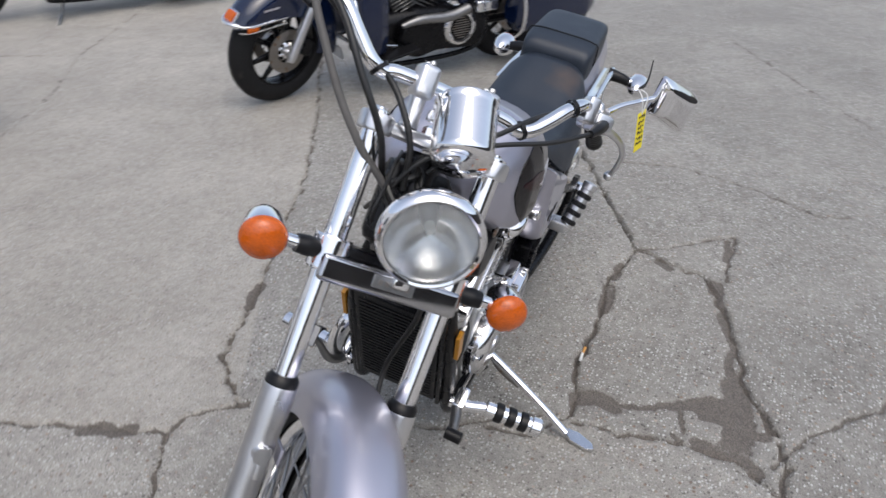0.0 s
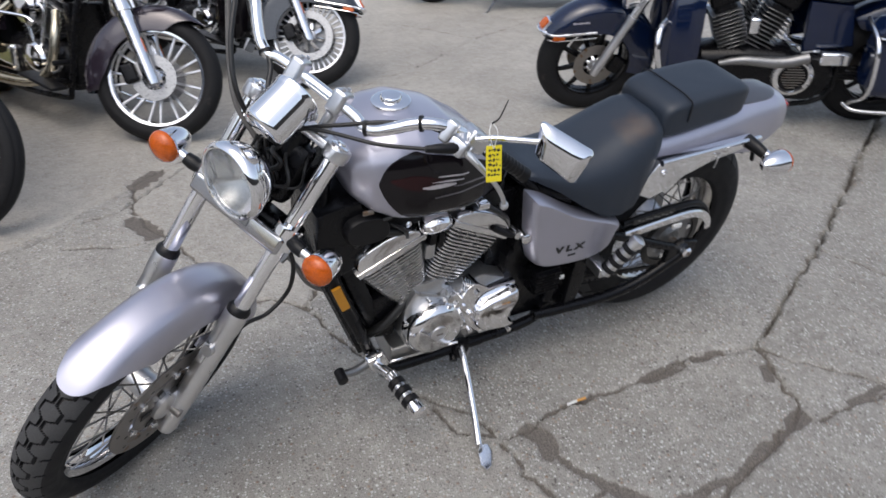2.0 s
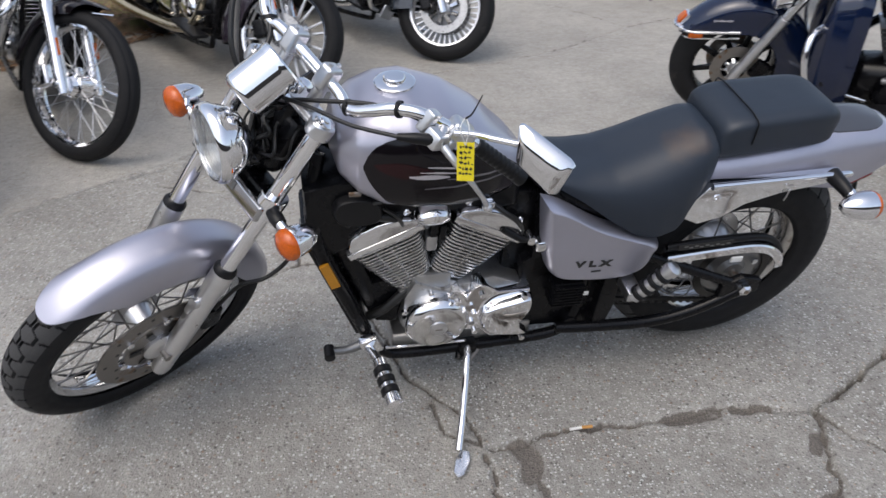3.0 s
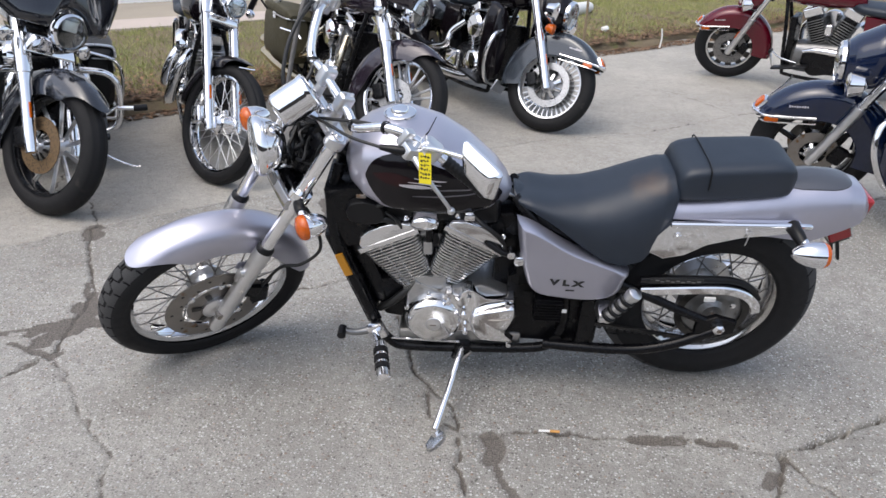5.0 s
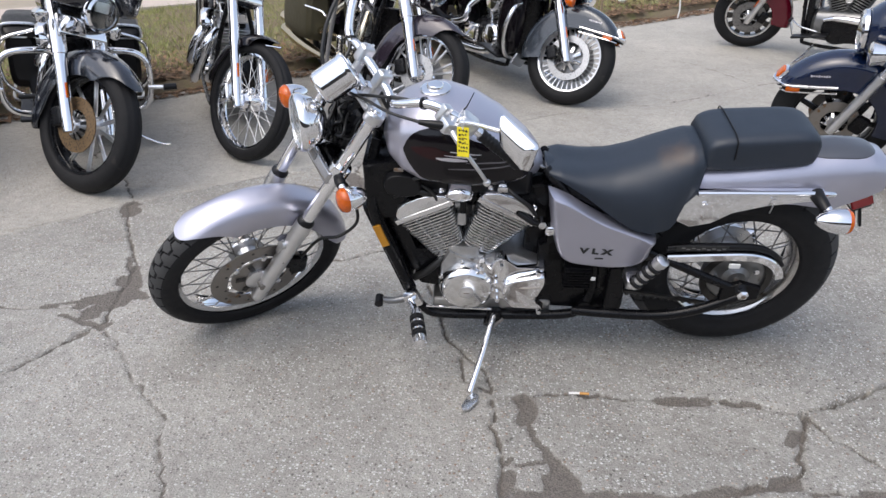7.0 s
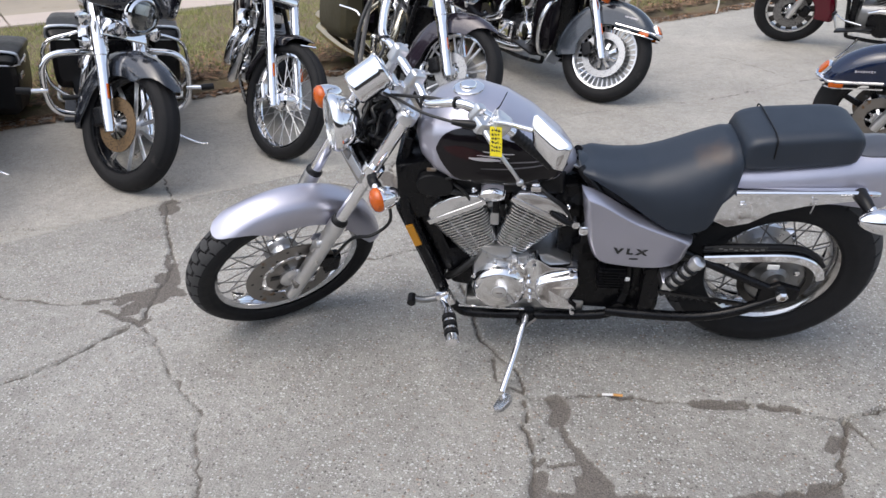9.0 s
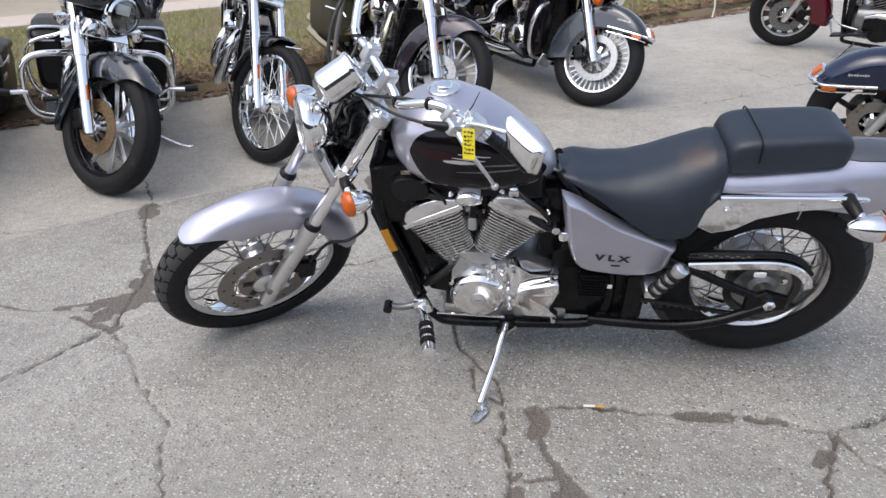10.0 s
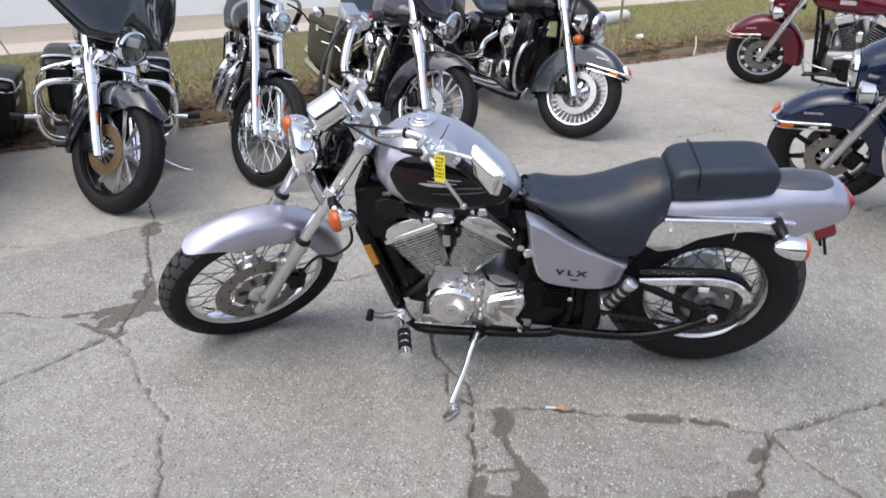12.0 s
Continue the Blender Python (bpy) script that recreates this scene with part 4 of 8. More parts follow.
# indicators in front
for s in (1, -1):
    SD = FORK if s == 1 else FORK @ MIRROR_Y
    stem = part("indicator_stem", tube([(0.040, 0.128, -0.222), (0.043, 0.150, -0.222), (0.045, 0.168, -0.222)], [0.014, 0.017, 0.015], 16, 3), PLASTIC, bike, "black rubber indicator stem", move=SD)
    ax = align((0.046, 0.220, -0.222), (0.046 + 0.9, 0.220, -0.222 - 0.42)) @ Matrix.Diagonal((0.91, 0.91, 0.95, 1))
    shell = part("indicator_shell", lathe([(0.006, -0.058), (0.016, -0.055), (0.028, -0.042), (0.037, -0.020), (0.0395, 0.004), (0.0395, 0.010)], 32, ax), CHROME, stem, "chrome bullet indicator shell", move=SD)
    part("indicator_lens", lathe([(0.0385, 0.008), (0.0405, 0.012), (0.0400, 0.020), (0.034, 0.030), (0.020, 0.036), (0.004, 0.038)], 32, ax), AMBER, stem, "amber indicator lens", move=SD)
    part("indicator_collar", tube([(0.045, 0.164, -0.222), (0.046, 0.200, -0.222)], 0.0115, 14, 1), CHROME, stem, move=SD)

# front fender
def fender_shell(c0, c1, rc, half, drop, thick=0.003, rows=40, cols=22, flare=0.0, lip=0.0):
    """A U-shaped guard round the y axis from angle c0 to c1."""
    rings = []
    for i in range(rows + 1):
        t = i / rows
        a = radians(c0 + (c1 - c0) * t)
        e = min(1.0, t * rows / 6, (1 - t) * rows / 5)
        w = half * (0.80 + 0.20 * (1 - (1 - e) ** 2) ** 0.5)
        dr = drop * (0.35 + 0.65 * math.sin(min(1.0, t * 5) * math.pi / 2)) * (0.55 + 0.45 * math.sin(min(1.0, (1 - t) * 5) * math.pi / 2))
        out = []
        for side in (0, 1):
            line = []
            for k in range(cols + 1):
                u = -1 + 2 * k / cols
                y = w * math.sin(u * math.pi / 2 * 1.02)
                r = rc - dr * (1 - math.cos(abs(u) ** 1.35 * math.pi / 2)) - flare * max(0, 0.06 - t) * 3 - (thick if side else 0)
                b = a + radians(20) * abs(u) ** 2.2 * max(0.0, 1 - 4 * t)  # the tip is rounded
                line.append((r * math.cos(b), y * (0.97 if side else 1.0), r * math.sin(b)))
            out += line[::-1] if side else line
        rings.append(out)
    return skin(rings)


part("front_fender", fender_shell(24, 150, 0.344, 0.070, 0.084), SILVER, bike, "silver lilac painted front fender", move=FC)
for s in (1, -1):
    part("fender_stay", box(0.10, 0.006, 0.028, FORK @ Matrix.Translation((0.010, 0.077 * s, -0.56)), 0.002), SILVER, bike)
cal = join(box(0.060, 0.044, 0.085, FORK @ Matrix.Translation((-0.085, 0.072, -0.70)) @ Matrix.Rotation(radians(20), 4, "Y"), 0.014, 3), box(0.05, 0.02, 0.05, FORK @ Matrix.Translation((-0.05, 0.085, -0.68)), 0.006))
part("brake_caliper", cal, BLACK, bike, "black brake caliper")

# ---- tank ----
TX = [1.142, 1.126, 1.085, 1.03, 0.97, 0.88, 0.80, 0.72, 0.685, 0.668]
TT = [0.845, 0.890, 0.921, 0.942, 0.946, 0.920, 0.874, 0.807, 0.765, 0.735]
TB = [0.825, 0.778, 0.738, 0.714, 0.704, 0.694, 0.690, 0.696, 0.706, 0.722]
TW = [0.055, 0.104, 0.139, 0.161, 0.167, 0.157, 0.133, 0.093, 0.063, 0.030]


def tank_at(x):
    f = lambda a: float(np.interp(x, TX[::-1], a[::-1]))
    zt, zb, w = f(TT), f(TB), f(TW)
    return zt, zb, w, zb + 0.36 * (zt - zb)


def tank_ring(x, n=40):
    zt, zb, w, zc = tank_at(x)
    ring = []
    for k in range(n):
        a = 2 * math.pi * k / n
        c, s = math.cos(a), math.sin(a)
        p = 2.7 if s > 0 else 4.0
        y = w * math.copysign(abs(c) ** (2 / p), c)
        h = (zt - zc) if s > 0 else (zc - zb)
        ring.append((x, y, zc + h * math.copysign(abs(s) ** (2 / p), s)))
    return ring


def tank_side(x, z):
    zt, zb, w, zc = tank_at(x)
    h, p = ((zt - zc), 2.7) if z > zc else ((zc - zb), 4.0)
    q = min(0.999, abs((z - zc) / h))
    return w * (1 - q ** p) ** (1 / p)


tx = np.interp(np.linspace(0, 9, 60), range(10), TX)
tank = part("fuel_tank", skin([tank_ring(float(x)) for x in tx]), SILVER, bike, "silver lilac teardrop fuel tank", deg=60)


def on_tank(name, x0, x1, mid, half, material, label, off=0.0025, side=1, nu=40, nv=12):
    """A decal that follows the tank's flank: mid and half give its middle height and half height along it."""
    rings = []
    for i in range(nu + 1):
        u = i / nu
        x = x0 + (x1 - x0) * u
        zm, hh = mid(u), half(u)
        row = []
        for k in range(nv + 1):
            z = zm + hh * (-1 + 2 * k / nv)
            row.append((x, side * (tank_side(x, z) + off), z))
        for k in range(nv + 1):
            z = zm + hh * (1 - 2 * k / nv)
            row.append((x, side * (tank_side(x, z) - 0.004), z))
        rings.append(row)
    return part(name, skin(rings), material, tank, label)


PU = [0, 0.02, 0.06, 0.13, 0.22, 0.45, 0.72, 0.90, 0.97, 1]
PM = [0.832, 0.831, 0.828, 0.821, 0.816, 0.796, 0.768, 0.752, 0.750, 0.750]
PH = [0.004, 0.024, 0.048, 0.071, 0.084, 0.078, 0.061, 0.038, 0.018, 0.003]
for s in (1, -1):
    on_tank("tank_panel", 1.078, 0.700, lambda u: float(np.interp(u, PU, PM)), lambda u: float(np.interp(u, PU, PH)), BLACKP, "black oval tank panel", 0.0022, s)
    on_tank("panel_fade", 1.055, 0.93, lambda u: 0.842 - 0.02 * u, lambda u: 0.018 * math.sin(0.15 + u * 2.8), MAROON, "dark red brush mark", 0.0036, s, 20, 4)
    on_tank("emblem", 0.985, 0.895, lambda u: 0.820 - 0.012 * u, lambda u: 0.0055 * math.sin(0.3 + u * 2.6), PALE, "pale wing-like emblem", 0.0044, s, 16, 3)
    for xa, xb, za, hh in ((0.962, 0.872, 0.829, 0.0016), (0.945, 0.858, 0.838, 0.0013)):
        on_tank("emblem", xa, xb, lambda u, za=za: za - 0.016 * u, lambda u, hh=hh: hh * math.sin(0.3 + u * 2.6), PALE, "pale wing-like emblem", 0.0044, s, 16, 3)
    for k, (xa, xb, za, zb2) in enumerate(((0.95, 0.74, 0.784, 0.770), (0.90, 0.76, 0.802, 0.784))):
        on_tank("pinstripe", xa, xb, lambda u, za=za, zb2=zb2: za + (zb2 - za) * u, lambda u: 0.0017 * math.sin(0.2 + u * 2.7), PINSTRIPE, "thin grey pinstripe", 0.0042, s, 20, 2)
capz = tank_at(0.993)[0]
CP = Matrix.Translation((0.993, 0, capz - 0.006)) @ Matrix.Rotation(radians(3), 4, "Y")
fc = part("fuel_cap", lathe([(0.044, 0.0), (0.046, 0.006), (0.045, 0.012), (0.040, 0.015), (0.025, 0.016), (0.024, 0.022), (0.021, 0.025), (0.012, 0.026), (0.002, 0.026)], 40, CP), CHROME, tank, "round chrome fuel cap")
part("tank_bracket", box(0.060, 0.075, 0.008, Matrix.Translation((0.655, 0.01, 0.712)) @ Matrix.Rotation(radians(-30), 4, "Y"), 0.003), SATIN, bike)

# ---- seats ----
SX = [0.662, 0.650, 0.615, 0.54, 0.46, 0.395, 0.335, 0.285, 0.245, 0.215, 0.200]
ST = [0.722, 0.733, 0.737, 0.728, 0.736, 0.757, 0.785, 0.808, 0.824, 0.826, 0.800]
SB = [0.725, 0.715, 0.705, 0.665, 0.610, 0.572, 0.560, 0.575, 0.630, 0.700, 0.780]
SW = [0.050, 0.085, 0.108, 0.130, 0.152, 0.166, 0.170, 0.164, 0.148, 0.125, 0.10]


def seat_ring(x, n=36):
    f = lambda a: float(np.interp(x, SX[::-1], a[::-1]))
    zt, zb, w = f(ST), f(SB), f(SW)
    ring = []
    for k in range(n + 1):
        a = math.pi * k / n
        c, s = math.cos(a), math.sin(a)
        p = 2.5
        y = w * math.copysign(abs(c) ** (2 / p), c)
        z = zb + (zt - zb) * abs(s) ** (2 / p)
        dish = 0.010 * math.exp(-(y / 0.07) ** 2)
        ring.append((x, y * (1 - 0.10 * (1 - s)), z - dish))
    for k in range(1, 8):
        t = k / 8
        ring.append((x, -w * 0.9 + 1.8 * w * t, zb - 0.004 + 0.02 * math.sin(math.pi * t)))
    return ring


sx = np.interp(np.linspace(0, 10, 60), range(11), SX)
WORN = mat("worn black vinyl", (0.014, 0.021, 0.033), 0.47, 0.0, 0.14, 9, 420, bump=0.0006)
wt = WORN.node_tree
wco, wns = wt.nodes.new("ShaderNodeTexCoord"), wt.nodes.new("ShaderNodeTexNoise")
wns.inputs["Scale"].default_value = 25
wds, wmr, wmx = wt.nodes.new("ShaderNodeVectorMath"), wt.nodes.new("ShaderNodeMapRange"), wt.nodes.new("ShaderNodeMix")
wds.operation = "DISTANCE"
wds.inputs[1].default_value = (0.300, 0.075, 0.815)
wad = wt.nodes.new("ShaderNodeMath")
wad.operation = "MULTIPLY_ADD"
wad.inputs[1].default_value = 0.06
wt.links.new(wco.outputs["Object"], wds.inputs[0])
wt.links.new(wco.outputs["Object"], wns.inputs["Vector"])
wt.links.new(wns.outputs[0], wad.inputs[0])
wt.links.new(wds.outputs["Value"], wad.inputs[2])
wmr.inputs[1].default_value, wmr.inputs[2].default_value, wmr.inputs[3].default_value, wmr.inputs[4].default_value = 0.045, 0.105, 0.58, 0.0
wt.links.new(wad.outputs[0], wmr.inputs[0])
wmx.data_type = "RGBA"
wt.links.new(wmr.outputs[0], wmx.inputs["Factor"])
wp = wt.nodes["Principled BSDF"]
wt.links.new(wp.inputs["Base Color"].links[0].from_socket, wmx.inputs["A"])
wmx.inputs["B"].default_value = (0.110, 0.068, 0.042, 1)
wt.links.new(wmx.outputs["Result"], wp.inputs["Base Color"])
seat = part("rider_seat", skin([seat_ring(float(x)) for x in sx]), WORN, bike, "black vinyl solo seat with a faded brown rim", deg=60)


def cushion(x0, x1, half, zb, zt, tilt):
    rings = []
    n = 26
    for i in range(n + 1):
        u = i / n
        e = 1 - abs(2 * u - 1) ** 5.5
        x = x0 + (x1 - x0) * u
        w = half * (0.78 + 0.22 * e ** 0.5) * (1.0 - 0.08 * u)
        h = (zt - zb) / 2 * (0.55 + 0.45 * max(0, e) ** 0.45)
        zc = (zt + zb) / 2 + tilt * (u - 0.5) - 0.010 * (1 - e)
        ring = []
        for k in range(32):
            a = 2 * math.pi * k / 32
            c, s = math.cos(a), math.sin(a)
            ring.append((x, w * math.copysign(abs(c) ** 0.34, c), zc + h * math.copysign(abs(s) ** 0.40, s)))
        rings.append(ring)
    return skin(rings)


pil = part("pillion_pad", cushion(0.218, -0.108, 0.108, 0.757, 0.870, 0.024), VINYL, bike, "black vinyl pillion pad with a cross seam", deg=60)
seam = [(0.140, y, 0.868 - 0.0006 - 0.016 * abs(y / 0.11) ** 6) for y in np.linspace(-0.106, 0.106, 15)]
part("seam", tube([(0.137, 0.1075, 0.80)] + seam[::-1] + [(0.137, -0.1075, 0.80)], 0.0022, 6, 2), PLASTIC, pil)

# ---- side covers, tail, struts ----
COVER = [(0.655, 0.696), (0.602, 0.674), (0.480, 0.600), (0.318, 0.532), (0.312, 0.495), (0.330, 0.440), (0.400, 0.415), (0.505, 0.420), (0.588, 0.440), (0.620, 0.505), (0.640, 0.60)]
for s in (1, -1):
    cv = dome(COVER if s > 0 else [(0.600, 0.650)] + COVER[2:], 0.105 * s, 0.158 * s, 6, 0.16)
    if s < 0:
        bmesh.ops.recalc_face_normals(cv, faces=cv.faces[:])
    part("side_cover", cv, SILVER, bike, "silver lilac side cover", deg=50)
def letters(text, size, m, material, parent, name="lettering", depth=0.0008):
    cu = bpy.data.curves.new(name, "FONT")
    cu.body, cu.size, cu.extrude, cu.align_x, cu.align_y, cu.space_character = text, size, depth, "CENTER", "CENTER", 1.6
    cu.offset = 0.0014
    tmp = bpy.data.objects.new(name, cu)
    scene.collection.objects.link(tmp)
    bpy.context.view_layer.update()
    me = bpy.data.meshes.new_from_object(tmp)
    bpy.data.objects.remove(tmp)
    bpy.data.curves.remove(cu)
    me.transform(m)
    me.materials.clear()
    me.materials.append(material)
    ob = new(name, me)
    ob.parent = parent
    return ob


# model letters on the side cover: x to the rear, up along z, facing left
LET = Matrix(((-1, 0, 0, 0.493), (0, 0, 1, 0.1592), (0, 1, 0, 0.491), (0, 0, 0, 1))) @ Matrix.Rotation(radians(-3), 4, "Z")
tagged(letters("VLX", 0.028, LET @ Matrix.Diagonal((1.45, 1, 1, 1)), INK, bike), "black model lettering on the side cover")
part("lettering_mark", box(0.026, 0.001, 0.005, Matrix.Translation((0.480, 0.1592, 0.464)), 0), INK, bike)

# rear fender
FX = [0.24, 0.18, 0.10, 0.02, -0.08, -0.19, -0.28, -0.328, -0.347, -0.353]
FT = [0.748, 0.756, 0.765, 0.776, 0.790, 0.800, 0.797, 0.782, 0.760, 0.735]
FB = [0.650, 0.650, 0.655, 0.660, 0.655, 0.637, 0.675, 0.692, 0.705, 0.72]
FWD = [0.105, 0.110, 0.114, 0.116, 0.114, 0.108, 0.098, 0.085, 0.068, 0.04]


def tail_ring(x, n=30, thick=0.004):
    f = lambda a: float(np.interp(x, FX[::-1], a[::-1]))
    zt, zb, w = f(FT), f(FB), f(FWD)
    out, inn = [], []
    for k in range(n + 1):
        a = math.pi * k / n
        c, s = math.cos(a), math.sin(a)
        y, z = w * math.copysign(abs(c) ** 0.72, c), abs(s) ** 0.72
        out.append((x, y, zb + (zt - zb) * z))
        inn.append((x, y * 0.96, zb + (zt - zb - thick) * z))
    return out + inn[::-1]


fxs = np.interp(np.linspace(0, 9, 46), range(10), FX)
tail = part("rear_fender", skin([tail_ring(float(x)) for x in fxs]), SILVER, bike, "silver lilac rear fender", deg=60)
# The tail's recess is given by a darker oval laid on top.
inlay = []
for i in range(25):
    a = 2 * math.pi * i / 24
    inlay.append((-0.190 + 0.108 * math.copysign(abs(math.cos(a)) ** 0.65, math.cos(a)), 0.064 * math.copysign(abs(math.sin(a)) ** 0.65, math.sin(a))))
rings = []
for sc, dz in ((1.0, 0.0), (0.985, 0.005), (0.80, 0.009), (0.3, 0.011)):
    ring = []
    for x, y in inlay[:-1]:
        X2, Y2 = -0.190 + (x + 0.190) * sc, y * sc
        f2 = lambda a: float(np.interp(X2, FX[::-1], a[::-1]))
        w, zt, zb = f2(FWD), f2(FT), f2(FB)
        z = zb + (zt - zb) * max(0.0, 1 - (abs(Y2) / w) ** (1 / 0.36 / 1.0)) ** 0.36
        ring.append((X2, Y2, z + dz - 0.002))
    rings.append(ring)
part("tail_inlay", skin(rings), DKSILVER, tail, "dark grey oval laid on for the tail's recess")
STRUT = [(0.270, 0.605), (0.256, 0.665), (0.225, 0.706), (-0.138, 0.717), (-0.148, 0.709), (-0.143, 0.692), (0.020, 0.665), (0.110, 0.637), (0.165, 0.598), (0.225, 0.583)]
for s in (1, -1):
    st = plate(STRUT, 0.116, 0.142, 0.004)
    rail = tube([(0.228, 0.146, 0.708), (0.10, 0.147, 0.712), (-0.134, 0.146, 0.717), (-0.149, 0.138, 0.709)], 0.009, 10, 5)
    if s < 0:
        st.transform(MIRROR_Y), rail.transform(MIRROR_Y)
        bmesh.ops.recalc_face_normals(st, faces=st.faces[:])
        bmesh.ops.recalc_face_normals(rail, faces=rail.faces[:])
    sp = part("fender_strut", st, CHROME, bike, "chrome fender strut")
    part("strut_rail", rail, CHROME, sp)
    for x, z in ((0.198, 0.664), (0.005, 0.687)):
        part("strut_bolt", lathe([(0.014, 0.0), (0.014, 0.003), (0.010, 0.004), (0.009, 0.009), (0.002, 0.010)], 16, Matrix.Translation((x, 0.141 * s, z)) @ (AXLE if s > 0 else AXLE.inverted())), CHROME, sp)
    # rear indicators
    SD = Matrix.Identity(4) if s > 0 else MIRROR_Y
    stem = part("rear_indicator_stem", tube([(-0.112, 0.135, 0.710), (-0.114, 0.175, 0.708), (-0.120, 0.205, 0.700)], [0.021, 0.018, 0.015], 14, 3), PLASTIC, bike, "black rubber indicator stem", move=SD)
    ax = align((-0.136, 0.236, 0.688), (-1.0, 0.236, 0.672)) @ Matrix.Diagonal((0.92, 0.92, 0.72, 1))
    part("rear_indicator_shell", lathe([(0.004, -0.078), (0.012, -0.074), (0.024, -0.056), (0.034, -0.028), (0.039, 0.002), (0.0395, 0.034)], 32, ax), CHROME, stem, "chrome bullet indicator shell", move=SD)
    part("rear_indicator_lens", lathe([(0.0385, 0.030), (0.0400, 0.036), (0.036, 0.050), (0.022, 0.058), (0.003, 0.061)], 32, ax), AMBER, stem, "amber indicator lens", move=SD)
    part("indicator_neck", tube([(-0.122, 0.200, 0.703), (-0.122, 0.222, 0.697)], 0.014, 14, 1), CHROME, stem, move=SD)
part("strut_hanger", tube([(0.005, 0.150, 0.683), (0.007, 0.151, 0.662), (0.008, 0.150, 0.648)], 0.002, 6, 3), SATIN, bike)

# tail lamp and plate bracket
part("tail_lamp", box(0.040, 0.118, 0.086, Matrix.Translation((-0.342, 0, 0.714)) @ Matrix.Rotation(radians(-13), 4, "Y"), 0.014, 3), REDLENS, bike, "red tail lamp under the fender's end")
RB = Matrix.Translation((-0.318, 0, 0.618)) @ Matrix.Rotation(radians(27), 4, "Y")
rl = part("plate_lamp", box(0.064, 0.080, 0.046, RB, 0.008, 3), REDLENS, bike, "red lamp block under the tail")
part("lamp_trim", box(0.008, 0.086, 0.052, RB @ Matrix.Translation((-0.033, 0, 0.002)), 0.003), CHROME, rl, "chrome edge of the lamp")
part("plate_bracket", join(tube([(-0.24, 0, 0.670), (-0.275, 0, 0.645), (-0.300, 0, 0.615)], 0.014, 10, 3), box(0.060, 0.060, 0.012, RB @ Matrix.Translation((0.002, 0, -0.029)), 0.003),
                           *[box(0.009, 0.014, 0.080, Matrix.Translation((-0.338, y, 0.556)) @ Matrix.Rotation(radians(20), 4, "Y"), 0.003) for y in (-0.024, 0.024)]), PLASTIC, bike, "black plate bracket with two prongs")

# ---- engine ----
def cylinder_unit(base, top, w0, w1, y0, n):
    """A finned cylinder in the plane of x and z: n fins from base to top, each wider upwards."""
    base, top = Vector(base), Vector(top)
    ax = (top - base)
    ang = math.atan2(ax.x, ax.z)
    R = Matrix.Rotation(ang, 4, "Y")
    core = part("cylinder", box(w0 * 0.72, 2 * y0 * 0.78, ax.length, Matrix.Translation((base + top) / 2) @ R, 0.02, 3), CAST, bike, "cast alloy engine cylinder")
    for k in range(1, n):
        t = (k + 0.5) / n
        w = w0 + (w1 - w0) * min(1, t * 1.15)
        yy = y0 * (0.86 + 0.14 * min(1, t * 1.3))
        bm = box(w, 2 * yy, 0.0050, Matrix.Translation(base + ax * t) @ R, 0)
        es = [e for e in bm.edges if abs(e.verts[0].co.y - e.verts[1].co.y) < 1e-5 and (Vector((e.verts[0].co - e.verts[1].co)).length < 0.01)]
        bmesh.ops.bevel(bm, geom=es, offset=0.028, segments=3, profile=0.5, affect="EDGES")
        part("fin", bm, FINMAT, core)
    for dx in (-0.004, 0.034):
        part("fin_rib", tube([base + ax * 0.16 + R @ Vector((dx * 0.6, y0 * 0.880, 0)), base + ax * 0.97 + R @ Vector((dx, y0 * 0.994, 0))], 0.0014, 6, 1), FINMAT, core)
    return core, R


fcyl, FR = cylinder_unit((0.940, 0, 0.405), (1.027, 0, 0.588), 0.104, 0.184, 0.112, 18)
rcyl, RR = cylinder_unit((0.862, 0, 0.425), (0.770, 0, 0.600), 0.104, 0.184, 0.112, 18)


def head_cover(base, ang, turn, parent):
    """The polished rocker cover: an arched cap over a bright flange. turn: 1 or -1, the end that is deeper."""
    R = Matrix.Translation(base) @ Matrix.Rotation(ang, 4, "Y") @ Matrix.Diagonal((1.24, 1.0, 1.18, 1))
    arch = [(0.069, 0.000), (0.069, 0.022), (0.054, 0.039), (0.026, 0.047), (-0.008, 0.049), (-0.046, 0.042), (-0.072, 0.027), (-0.080, 0.018), (-0.079, 0.0)]
    pts = [(x * turn, z) for x, z in arch][::turn]
    rings = []
    for y, k, dz in ((-0.118, 0.90, 0.0), (-0.112, 0.97, 0.001), (-0.10, 1.0, 0.002), (0.0, 1.0, 0.006), (0.098, 1.0, 0.002), (0.112, 0.97, 0.0), (0.119, 0.91, -0.001)):
        rings.append([(x * k, y, (z + (dz if z > 0.01 else 0)) * (k if z > 0.01 else 1)) for x, z in pts])
    c = part("rocker_cover", skin(rings), POLISHED, parent, "polished arched rocker cover", move=R, deg=65)
    fl = plate([(0.074 * turn, -0.006), (0.075 * turn, 0.010), (-0.084 * turn, 0.010), (-0.083 * turn, -0.006)][::turn], -0.122, 0.122, 0.004)
    bmesh.ops.recalc_face_normals(fl, faces=fl.faces[:])
    part("cover_flange", fl, POLISHED, c, "polished flange", move=R)
    for x in (-0.066, 0.058):
        for y in (-0.09, 0.09):
            part("cover_bolt", lathe([(0.008, 0.0), (0.008, 0.010), (0.005, 0.013)], 10, R @ Matrix.Translation((x * turn, y, 0.030))), CHROME, c)
    return c


